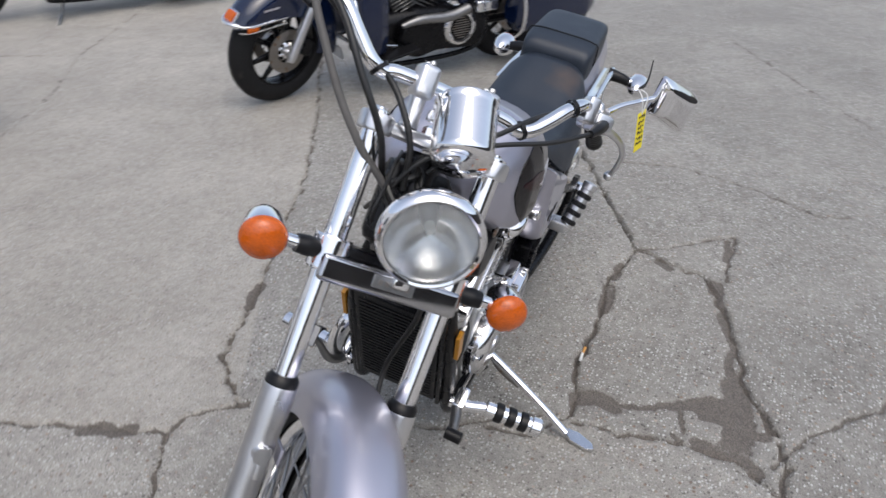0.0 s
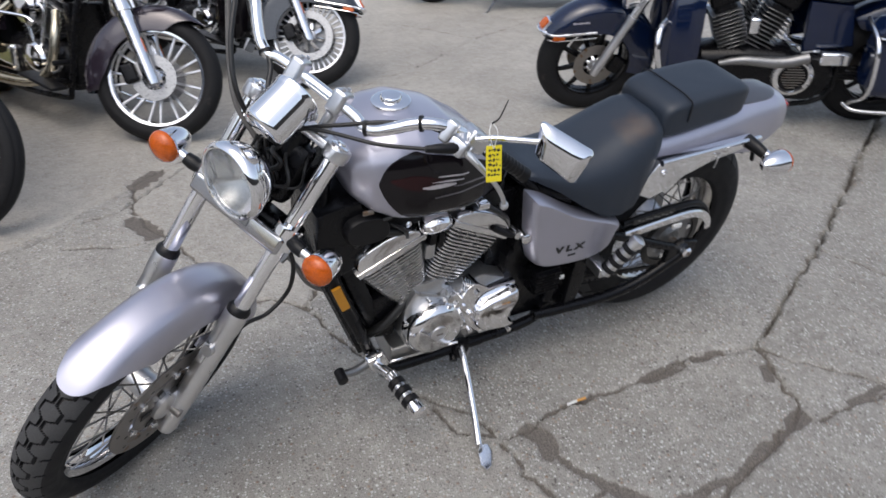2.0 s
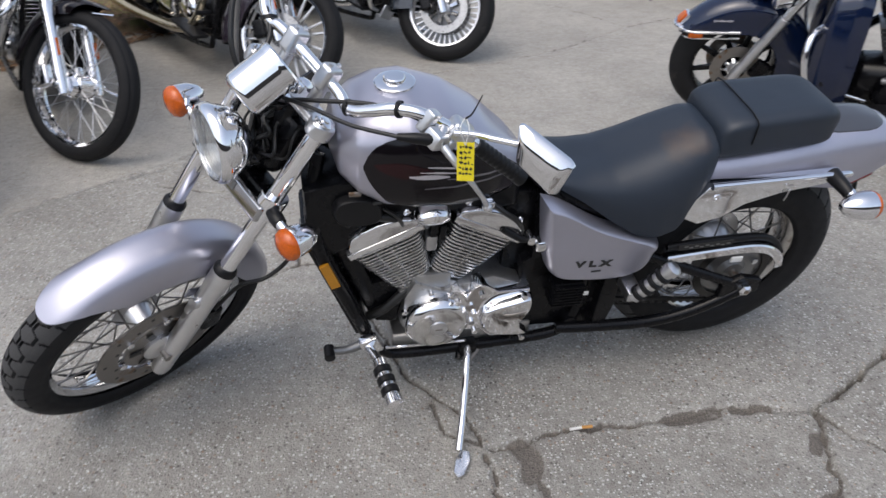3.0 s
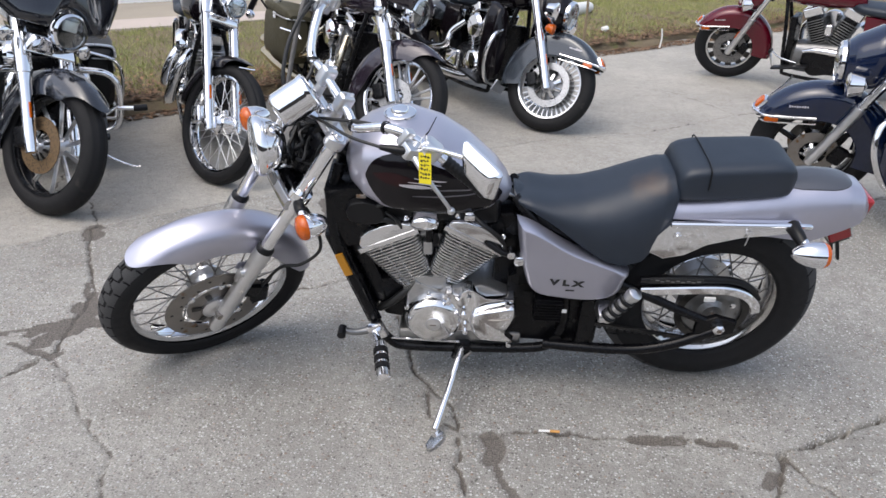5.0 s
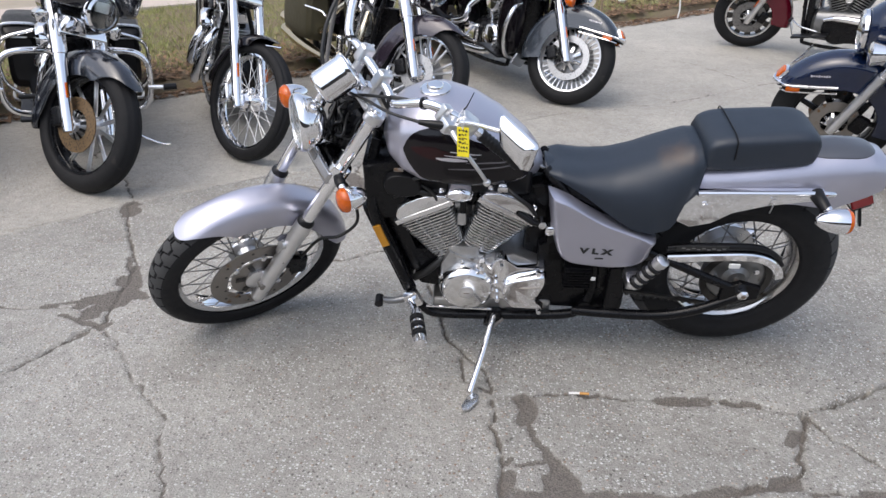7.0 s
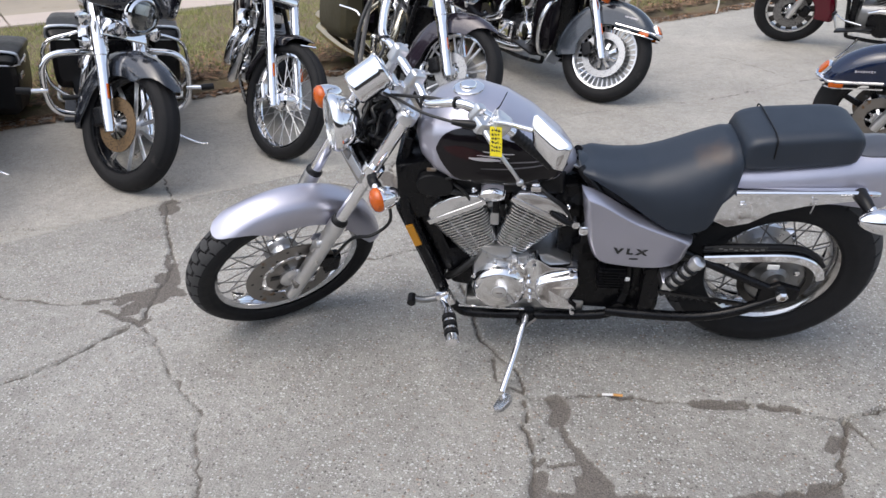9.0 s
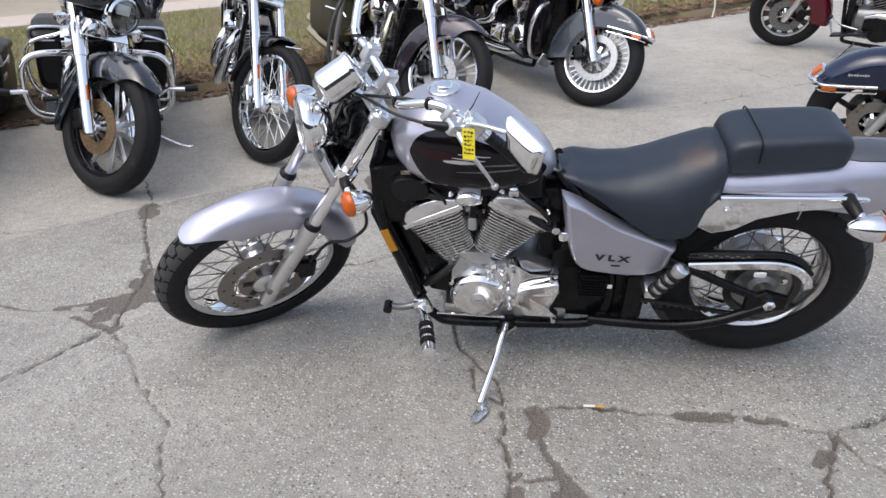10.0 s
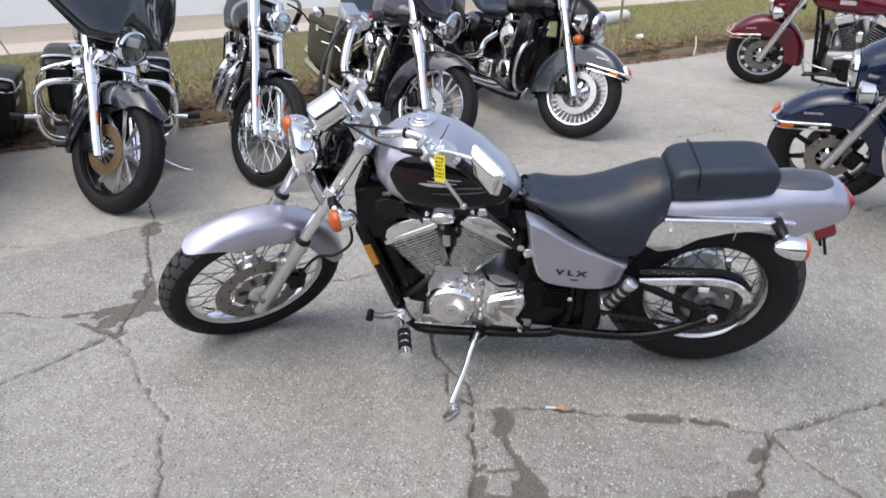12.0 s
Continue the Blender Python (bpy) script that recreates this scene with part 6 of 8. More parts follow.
part("cable_tie", tube([(0.0, 0.008, 0.002), (0.012, -0.002, 0.016), (0.028, 0.0, 0.050)], [0.0022, 0.0016, 0.001], 6, 3), PLASTIC, tag, "black cable tie tail")
rt = random.Random(3)
for row in range(6):
    x = -0.012
    while x < 0.009:
        w = rt.uniform(0.003, 0.008)
        stroke = Matrix.Translation((0.004 + x + w / 2, -0.0047, -0.049 - 0.0105 * row + rt.uniform(-0.0015, 0.0015))) @ Matrix.Rotation(rt.uniform(-0.6, 0.6), 4, "Y")
        part("ink_bar", box(min(w, 0.012 - x), 0.0004, rt.uniform(0.0018, 0.0045), stroke, 0), INK, tag)
        if rt.random() < 0.7:
            part("ink_bar", box(0.0018, 0.0004, rt.uniform(0.005, 0.0085), stroke, 0), INK, tag)
        x += w + 0.0012

butt = thing("cigarette_end", Matrix.Translation((-0.488, -0.330, 0.006)) @ Matrix.Rotation(radians(4), 4, "Z"), "trodden cigarette end lying in a crack", "cigarette end")
part("paper", tube([(-0.030, 0, 0), (0.004, 0.001, 0)], 0.0042, 10, 2), WHITE, butt, "white paper")
part("filter", tube([(0.004, 0.001, 0), (0.034, -0.001, 0)], 0.0044, 10, 2), mat("orange filter paper", (0.55, 0.28, 0.08), 0.7), butt, "orange filter")

# ---- verge, kerb and wall behind the row ----
ROWD, ROWN = Vector((0.73, 0.683, 0)).normalized(), Vector((-0.683, 0.73, 0)).normalized()
ROWM = Matrix(((ROWD.x, ROWN.x, 0, 0), (ROWD.y, ROWN.y, 0, 0), (0, 0, 1, 0), (0, 0, 0, 1)))  # x along the row, y away from the lot
GRASS = mat("turf soil", (0.15, 0.115, 0.07), 0.95, 0.0, 0.3, 3, 60, bump=0.01, spots=((0.13, 0.13, 0.05), 0.5, 5))
KERB = mat("pale kerb concrete", (0.50, 0.43, 0.385), 0.85, 0.0, 0.10, 4, 150, bump=0.001, spots=((0.38, 0.33, 0.29), 0.25, 3))
SANDY = mat("sandy worn paving", (0.36, 0.315, 0.255), 0.9, 0.0, 0.14, 3, 120, bump=0.002, spots=((0.29, 0.24, 0.18), 0.3, 2))
PAINTW = mat("white painted wall", (0.93, 0.925, 0.91), 0.7, 0.0, 0.05, 2, 80)


def turf_slab():
    rng = np.random.default_rng(8)
    xs, ys = np.arange(-22, 26.1, 0.25), np.array([4.40, 4.48, 4.6, 4.8, 5.2, 5.7, 6.2, 6.7, 7.1, 7.54])
    rings = []
    for x in xs:
        e = 0.06 * math.sin(2.1 * x) + 0.05 * math.sin(5.3 * x + 1) + rng.normal(0, 0.015)
        rings.append([(x, y + (e if k < 3 else 0), 0.0 if k == 0 else 0.05 + 0.012 * rng.normal() + 0.012 * k * 0.5) for k, y in enumerate(ys)])
    return skin(rings, closed=False, caps=False)


verge = part("verge", turf_slab(), GRASS, None, deg=180)
verge.matrix_world = ROWM
tagged(verge, "worn turf strip of soil and thin grass behind the lot", "grass verge", kind="structure")


def scatter(n, seed, place, shape, sizes):
    """One mesh of many small pieces: shape gives the corners of each."""
    rng = np.random.default_rng(seed)
    verts, faces = [], []
    for i in range(n):
        p, s = place(rng), rng.uniform(*sizes)
        vs = shape(rng, s)
        k = len(verts)
        verts += [(p[0] + v[0], p[1] + v[1], p[2] + v[2]) for v in vs]
        faces.append(tuple(range(k, k + len(vs))))
    me = bpy.data.meshes.new("scatter")
    me.from_pydata(verts, [], faces)
    return me


def blade(rng, s):
    a, l = rng.uniform(0, 6.28), rng.normal(0, 0.5, 2) * s
    w = 0.004
    return [(w * math.cos(a), w * math.sin(a), 0), (-w * math.cos(a), -w * math.sin(a), 0), (l[0], l[1], s)]


def leaf(rng, s):
    a, t = rng.uniform(0, 6.28), rng.uniform(-0.5, 0.5)
    c, d = math.cos(a), math.sin(a)
    pts = [(-s, 0), (-0.3 * s, 0.45 * s), (0.6 * s, 0.4 * s), (s, 0), (0.5 * s, -0.42 * s), (-0.35 * s, -0.4 * s)]
    return [(x * c - y * d, x * d + y * c, 0.3 * s * abs(t) + t * x * 0.6 + 0.3 * abs(y)) for x, y in pts]


def island(name, a, b, rough=0.8):
    m = mat(name, a, rough)
    nt = m.node_tree
    g = nt.nodes.new("ShaderNodeNewGeometry")
    mx = nt.nodes.new("ShaderNodeMix")
    mx.data_type = "RGBA"
    nt.links.new(g.outputs["Random Per Island"], mx.inputs["Factor"])
    mx.inputs["A"].default_value, mx.inputs["B"].default_value = (*a, 1), (*b, 1)
    nt.links.new(mx.outputs["Result"], nt.nodes["Principled BSDF"].inputs["Base Color"])
    return m


def turf_place(rng):
    y = 4.62 + 2.9 * rng.uniform() ** 0.9
    return (rng.uniform(-7, 12), y, 0.052 + 0.010 * (y - 4.6))


def litter_place(rng):
    y = 4.20 + abs(rng.normal(0.22, 0.36 if rng.uniform() < 0.6 else 0.8))
    return (rng.uniform(-3.5, 11), y, 0.006 if y < 4.42 else 0.072 + 0.01 * (y - 4.6) + rng.uniform(0, 0.02))


turf = new("grass", scatter(90000, 2, turf_place, blade, (0.03, 0.08)))
turf.matrix_world = ROWM
turf.data.materials.append(island("grass blades", (0.17, 0.21, 0.05), (0.46, 0.45, 0.19)))
tagged(turf, "short patchy winter grass on the verge", "grass", kind="stuff")
leaves = new("leaf_litter", scatter(17000, 4, litter_place, leaf, (0.012, 0.035)))
leaves.matrix_world = ROWM
leaves.data.materials.append(island("dead leaves", (0.07, 0.04, 0.022), (0.30, 0.18, 0.10)))
tagged(leaves, "dry brown leaves along the edge of the verge", "leaves", kind="stuff")
for nm, y0, y1, z in (("kerb", 7.54, 7.80, 0.13), ("kerb", 7.83, 8.28, 0.12), ("pavement", 8.29, 9.82, 0.11)):
    for k in range(-6, 8):
        sl = part("kerbstone" if nm == "kerb" else "paving_slab", box(2.985, y1 - y0, z, Matrix.Translation((3.0 * k, (y0 + y1) / 2, z / 2 - 0.01)), 0.012), KERB if nm == "kerb" else SANDY, None)
        sl.matrix_world = ROWM
        tagged(sl, "pale concrete kerb length" if nm == "kerb" else "sandy worn paving slab along the wall", nm, nm + " pieces", "structure")
wall = part("wall_north", box(46, 0.3, 4.5, Matrix.Translation((1, 9.97, 2.25)), 0.02), PAINTW, None)
wall.matrix_world = ROWM
tagged(wall, "plain white painted wall beyond the verge", "wall", kind="structure")
# Unseen wall behind the camera, added to give chrome a dark reflected band.
back = part("added_wall_south", join(box(44, 0.3, 3.2, Matrix.Translation((-1, -10.5, 1.6)), 0.02), box(44, 0.36, 0.3, Matrix.Translation((-1, -10.5, 0.15)), 0.02)), mat("dark brown plain wall", (0.060, 0.050, 0.042), 0.8, 0, 0.2, 2, 90, bump=0.002), None)
tagged(back, "plain dark brown wall added out of view for the chrome's reflections", "wall", kind="structure")
stake = thing("garden_stake", Matrix.Translation((0.10, 6.20, 0.0)), "thin weathered wooden stake in the verge", "stake")
part("stick", tube([(0, 0, 0), (0.01, 0, 0.4), (0.0, 0.01, 0.85)], 0.014, 8, 3), mat("weathered wood", (0.22, 0.17, 0.11), 0.8, 0, 0.2, 10, 120, bump=0.001), stake)
pipe = thing("drain_pipe", Matrix.Translation((0.20, 8.78, 0.16)) @ Matrix.Rotation(radians(58), 4, "Z"), "white plastic drain pipe lying on the verge", "pipe")
part("tube", lathe([(0.10, -0.40), (0.115, -0.39), (0.115, -0.30), (0.095, -0.28), (0.085, 0.34), (0.07, 0.40), (0.055, 0.40)], 28, Matrix.Rotation(radians(90), 4, "Y")), WHITE, pipe, "white plastic tube")
part("mouth", lathe([(0.098, -0.385), (0.002, -0.36)], 24, Matrix.Rotation(radians(90), 4, "Y")), CAST, pipe, "grey disc inside the wide end")
twig = thing("marker_stick", Matrix.Translation((1.05, 6.73, 0.04)), "thin pale stick pushed into the verge's edge", "stick")
part("stick", tube([(0, 0, -0.03), (0.01, 0, 0.08), (-0.005, 0.0, 0.19)], 0.009, 8, 3), WHITE, twig)
paper = thing("paper_scrap", Matrix.Translation((0.46, 7.30, 0.12)), "crumpled white paper scrap on the grass", "litter")
pb = bmesh.new()
bmesh.ops.create_icosphere(pb, subdivisions=2, radius=0.05)
for v in pb.verts:
    v.co *= 1 + 0.5 * noise.noise(v.co * 40)
    v.co.z *= 0.7
part("sheet", pb, WHITE, paper, deg=10)

# ---- the parked row ----


def road_tyre(R, rt, rw):
    prof = []
    for k in range(25):
        a = -2.0 + 4.0 * k / 24
        y = rt * math.sin(max(-1.57, min(1.57, a))) * (1.0 if abs(a) < 1.57 else 1 - 0.35 * (abs(a) - 1.57))
        r = R - (R - rw) * (1 - math.cos(a)) * 0.70
        if k in (9, 15):
            r -= 0.005
        prof.append((r, y))
    return lathe([(rw - 0.005, prof[0][1] * 0.8)] + prof + [(rw - 0.005, prof[-1][1] * 0.8)], 72, AXLE, loop=True)


def touring_shell(a0, a1, rc, half, low, thick=0.004, rows=52, cols=20):
    """A deep guard whose lower edge runs level in front; angles from straight ahead, level with the axle."""
    rings = []
    for i in range(rows + 1):
        t = i / rows
        a = radians(a0 + (a1 - a0) * t)
        s = max(0.05, math.sin(a))
        edge = min(rc - 0.012, max(low, low / s if a < math.pi / 2 else low - 0.03 * (t - 0.4)))
        w = half * (0.62 + 0.38 * (1 - (1 - min(1, t * rows / 7)) ** 2) ** 0.5)
        out = []
        for side in (0, 1):
            line = []
            for k in range(cols + 1):
                u = -1 + 2 * k / cols
                v = abs(u)
                if v < 0.6:
                    b = v / 0.6 * math.pi / 2
                    y, r = w * math.sin(b), rc - min(0.062, rc - edge) * (1 - math.cos(b))
                else:
                    y, r = w, rc - min(0.062, rc - edge) - (v - 0.6) / 0.4 * max(0.0, rc - 0.062 - edge)
                r -= thick if side else 0
                line.append((r * math.cos(a), math.copysign(y, u) * (0.96 if side else 1.0), r * math.sin(a)))
            out += line[::-1] if side else line
        rings.append(out)
    return skin(rings)


def spoke_bar(r0, r1, w0, w1, y, t, a, lean=0.0):
    """One cast spoke in the wheel's plane."""
    bm = bmesh.new()
    c = []
    for yy in (y - t, y + t):
        c.append([bm.verts.new(p) for p in ((r0, yy, -w0), (r0, yy, w0), (r1, yy * 0.5, w1 + lean), (r1, yy * 0.5, -w1 + lean))])
    for i in range(4):
        j = (i + 1) % 4
        bm.faces.new((c[0][i], c[0][j], c[1][j], c[1][i]))
    bm.faces.new(c[0][::-1])
    bm.faces.new(c[1])
    bmesh.ops.recalc_face_normals(bm, faces=bm.faces[:])
    bmesh.ops.bevel(bm, geom=bm.edges[:], offset=0.0022, segments=1, affect="EDGES")
    bm.transform(Matrix.Rotation(a, 4, "Y"))
    return bm


def wheel_unit(name, parent, m, style, R=0.325, rt=0.062, rr=0.225, half=0.042):
    rim_m = {"twin": CHROME, "slot": SATIN, "dark": BLACK, "nine": BLACK, "laced": CHROME, "plain": SATIN}[style]
    wheel = part(name, lathe(rim_profile(rr, half), 64, AXLE, loop=True), rim_m, parent, {"twin": "chrome cast wheel with many paired spokes", "slot": "machined alloy wheel with narrow slots", "dark": "black wheel with split spokes", "nine": "black cast wheel with broad spokes", "laced": "chrome wire-spoked wheel", "plain": "dull silver cast wheel"}[style], move=m)
    part("tyre", road_tyre(R, rt, rr - 0.003), RUBBER, wheel, "black rubber tyre", deg=50, move=m)
    part("rim_lip", lathe([(rr - 0.020, -half + 0.002), (rr + 0.010, -half - 0.003), (rr + 0.010, half + 0.003), (rr - 0.020, half - 0.002)], 64, AXLE, loop=True), CHROME if style in ("twin", "laced") else SATIN if style not in ("nine", "dark") else BLACK, wheel, move=m)
    part("hub", lathe([(0.014, -0.07), (0.040, -0.068), (0.052, -0.050), (0.046, 0), (0.052, 0.050), (0.040, 0.068), (0.014, 0.07)], 32, AXLE), rim_m if style != "dark" else SATIN, wheel, move=m)
    if style == "laced":
        for i in range(36):
            sd = 1 if i % 2 else -1
            a = 2 * math.pi * i / 36
            b = a + (0.6 if (i // 2) % 2 else -0.6)
            part("spoke", tube([(0.048 * math.cos(b), sd * 0.042, 0.048 * math.sin(b)), ((rr - 0.022) * math.cos(a), 0.006 * sd, (rr - 0.022) * math.sin(a))], 0.0017, 6, 1), SATIN, wheel, move=m)
    elif style == "twin":
        for i in range(9):
            for off in (-0.10, 0.10):
                part("spoke", spoke_bar(0.045, rr - 0.016, 0.008, 0.006, 0.034, 0.012, 2 * math.pi * i / 9 + off, 0.008 if off < 0 else -0.008), SATIN, wheel, move=m)
    elif style == "slot":
        for i in range(34):
            part("spoke", spoke_bar(0.115, rr - 0.014, 0.0036, 0.0072, 0.018, 0.010, 2 * math.pi * i / 34), SATIN, wheel, move=m)
        part("wheel_plate", lathe([(0.05, -0.022), (0.120, -0.014), (0.120, 0.014), (0.05, 0.022)], 40, AXLE, loop=True), CAST, wheel, move=m)
    elif style == "dark":
        for i in range(10):
            for off in (-0.075, 0.075):
                part("spoke", spoke_bar(0.045, rr - 0.014, 0.0045, 0.006, 0.032, 0.007, 2 * math.pi * i / 10 + off, 0.010 if off > 0 else -0.010), SATIN, wheel, move=m)
    elif style == "nine":
        for i in range(9):
            part("spoke", spoke_bar(0.045, rr - 0.014, 0.016, 0.012, 0.030, 0.014, 2 * math.pi * i / 9), BLACK, wheel, move=m)
    else:
        for i in range(12):
            part("spoke", spoke_bar(0.045, rr - 0.014, 0.014, 0.030, 0.026, 0.012, 2 * math.pi * i / 12), DARKSTEEL, wheel, move=m)
    dm = RUSTY if style == "dark" else BRIGHTDISC if style in ("twin", "slot") else DISC if style != "nine" else STEEL
    dR = {"dark": 0.138, "twin": 0.118, "slot": 0.156, "plain": 0.150}.get(style, 0.125)
    for sd in (1, -1) if style != "dark" else (-1,):
        if style == "laced":
            part("hub_flange", lathe([(0.02, 0.035 * sd), (0.062, 0.040 * sd), (0.064, 0.046 * sd), (0.035, 0.058 * sd), (0.01, 0.060 * sd)], 32, AXLE), CHROME, wheel, move=m)
            continue
        dy = 0.056 if style == "slot" else 0.072
        d1, d2 = disc(dR, dR * (0.70 if style == "slot" else 0.54), dy * sd, core=0.04)
        part("brake_disc", d1, dm, wheel, "brown-tinged brake disc" if style == "dark" else "drilled steel brake disc", move=m)
        part("disc_carrier", d2, SATIN, wheel, move=m)
        for i in range(8):
            part("disc_arm", spoke_bar(0.035, dR * (0.74 if style == "slot" else 0.66), 0.010 if style == "slot" else 0.007, 0.016 if style == "slot" else 0.012, (dy + 0.007) * sd, 0.003, 2 * math.pi * i / 8, 0.02 if style == "slot" else 0.0), CHROME if style != "dark" else BLACK, wheel, move=m)
    part("axle", lathe([(0.010, -0.13), (0.014, -0.128), (0.014, 0.128), (0.010, 0.13)], 14, AXLE), CHROME, wheel, move=m)
    return wheel


def loft_x(stations, p=2.4, n=28):
    """A body along x: stations of (x, half width, bottom, top)."""
    st = list(zip(*stations))
    rings = []
    us = np.linspace(0, len(stations) - 1, 5 * (len(stations) - 1) + 1)
    for u in us:
        x, w, zb, zt = (float(np.interp(u, range(len(stations)), c)) for c in st)
        ring = []
        for k in range(n):
            a = 2 * math.pi * k / n
            c, s = math.cos(a), math.sin(a)
            ring.append((x, w * math.copysign(abs(c) ** (2 / p), c), (zb + zt) / 2 + (zt - zb) / 2 * math.copysign(abs(s) ** (2 / p), s)))
        rings.append(ring)
    return skin(rings)


def bat_wing(lamp):
    """A broad fairing that arches over the lamp, hangs beside it and sweeps up and back to its tips; x ahead, from the lamp's centre."""
    rings, half = [], 0.43
    for u in np.linspace(-1, 1, 61):
        y = half * math.sin(u * math.pi / 2)
        a = abs(y)
        arch = math.sqrt(max(0.0, (lamp + 0.012) ** 2 - a * a))
        hang = float(np.interp(a, (0, 0.10, 0.14, 0.20, 0.28, 0.36, 0.41, half), (-0.09, -0.088, -0.072, -0.030, 0.035, 0.105, 0.160, 0.205)))
        low = max(arch, hang)
        top = 0.46 - 0.22 * (a / half) ** 3
        front, rear = [], []
        for v in np.linspace(0, 1, 20) ** 1.5:
            z = low + (top - low) * v
            d, e = min(1.0, (z - low) / 0.045), min(1.0, (half - a) / 0.05)
            x = 0.035 - 1.05 * a * a - 0.20 * z - 0.35 * max(0.0, z - 0.12) ** 2 + 0.05 * math.exp(-((z - low - 0.05) / 0.09) ** 2) * math.exp(-((a - 0.16) / 0.13) ** 2)
            x -= 0.035 * (1 - math.sqrt(1 - (1 - d) ** 2)) + 0.050 * (1 - math.sqrt(1 - (1 - e) ** 2))
            front.append((x, y, z))
            rear.append((x - 0.015 - 0.075 * d, y, z))
        rings.append(front + rear[::-1])
    return skin(rings)


def parked(label, contact, heading, steer, paint, style, fender="smooth", front="plain", bags=True, crash=False, lean=7.0, lowers=False, rear_style=None, R=0.325, rr=0.225, rt=0.062, pipes=CHROME, fork=CHROME, board=True, tail=-2.0, bag_z=0.0, wide=1.0, raised=0.0, bag_paint=None, bag_trim=True, lamps=True, leg_r=1.0, gap_panel=True, fork_y=0.118, head_y=0.0, fender_tip=24, body=None, bag_y=0.30, bag_x=0.0, lamp_r=0.0):
    """A big cruiser standing on its side stand. Its front tyre touches the ground at contact; x ahead, y left, z up."""
    rake, body = radians(29), body or paint
    stand = Matrix.Translation((*contact, 0)) @ Matrix.Rotation(radians(heading), 4, "Z") @ Matrix.Rotation(radians(-lean), 4, "X")
    # the turned front wheel stands a little higher in the bike, so the bike pitches forward until it touches
    turned = Matrix.Rotation(-rake, 4, "Y") @ Matrix.Rotation(radians(steer), 4, "Z")
    axle = stand.to_3x3() @ turned.to_3x3() @ Vector((0, 1, 0))
    hub = stand @ Matrix.Translation((-0.055, 0, R)) @ turned @ Vector((0.048, 0, 0))
    gap = hub.z - (R - rt) * math.sqrt(1 - axle.z ** 2) - rt
    b = thing("motorcycle", stand @ Matrix.Translation((-1.63, 0, 0)) @ Matrix.Rotation(gap / 1.62, 4, "Y") @ Matrix.Translation((1.63, 0, 0)), label, "motorcycle", "parked motorcycles")
    FK = Matrix.Translation((-0.055, 0, R)) @ Matrix.Rotation(-rake, 4, "Y") @ Matrix.Rotation(radians(steer), 4, "Z") @ Matrix.Translation((0.048, 0, 0))
    RW = Matrix.Translation((-1.63, 0, R))
    # front end
    wheel_unit("front_wheel", b, FK, style, R, rt, rr, 0.030 if style == "laced" else 0.042)
    wheel_unit("rear_wheel", b, RW, rear_style or ("laced" if style == "laced" else "nine"), R, 0.072, 0.205, 0.05)
    for sd in (1, -1):
        y = fork_y * sd
        leg = part("fork_slider", lathe([(0.012, -0.045), (0.026, -0.040), (0.030, -0.01), (0.030, 0.05), (0.029, 0.08), (0.029, 0.30), (0.032, 0.31), (0.032, 0.345), (0.024, 0.35)], 24, FK @ Matrix.Translation((0.0, y, 0)) @ Matrix.Diagonal((leg_r, leg_r, 1, 1))), fork, b, "polished fork slider")
        part("fork_tube", lathe([(0.028, 0.30), (0.028, 0.60), (0.034, 0.60), (0.036, 0.62), (0.036, 0.80), (0.03, 0.81)], 24, FK @ Matrix.Translation((0.0, y, 0)) @ Matrix.Diagonal((leg_r, leg_r, 1, 1))), CHROME, leg, "chrome fork tube")
        part("caliper", box(0.075, 0.045, 0.10, FK @ Matrix.Translation((-0.105, 0.085 * sd, 0.06)), 0.014, 3), BLACK if style != "laced" else CHROME, leg, "brake caliper")
        if style != "nine":
            part("fork_reflector", box(0.008, 0.012, 0.075, FK @ Matrix.Translation((0.032, (fork_y + 0.010) * sd, 0.16)), 0.003), AMBER, leg, "amber fork reflector")
    part("yoke", join(box(0.09, 2 * fork_y + 0.024, 0.05, FK @ Matrix.Translation((-0.01, 0, 0.58)), 0.015), box(0.08, 2 * fork_y + 0.024, 0.03, FK @ Matrix.Translation((-0.01, 0, 0.80)), 0.01)), BLACK if front != "plain" else CHROME, b)
    # guard over the front wheel
    if fender == "touring":
        UP = FK @ Matrix.Rotation(rake, 4, "Y")  # level with the ground, turned with the wheel
        rc, low = R + 0.055, 0.205
        fe = part("front_fender", touring_shell(33, 196, rc, 0.096, low), paint, b, "deep painted front fender with level edge", move=UP)
        for sd in (1, -1):
            for dz, rad in ((0.012, 0.0065), (-0.020, 0.0045)):
                part("fender_trim", tube([(0.296, sd * 0.062, low + dz), (0.278, sd * 0.084, low + dz), (0.25, sd * 0.096, low + dz), (0.20, sd * 0.099, low + dz), (0.02, sd * 0.099, low + dz)], rad, 8, 5), CHROME, fe, "chrome fender trim", move=UP)
            part("fender_reflector", box(0.070, 0.010, 0.024, UP @ Matrix.Translation((0.235, 0.098 * sd, low - 0.006)), 0.005), AMBER, fe, "amber fender reflector")
            for k in range(8):
                part("fender_script_bar", box(0.009, 0.002, 0.008 if k % 3 else 0.012, UP @ Matrix.Translation((0.155 - 0.012 * k, 0.0965 * sd, low + 0.075)), 0), PALE, fe)
        part("fender_flap", box(0.014, 0.190, 0.085, UP @ Matrix.Translation((-0.385, 0, -0.118)) @ Matrix.Rotation(radians(16), 4, "Y"), 0.005), SATIN, fe, "dull metal flap at the fender's rear end")
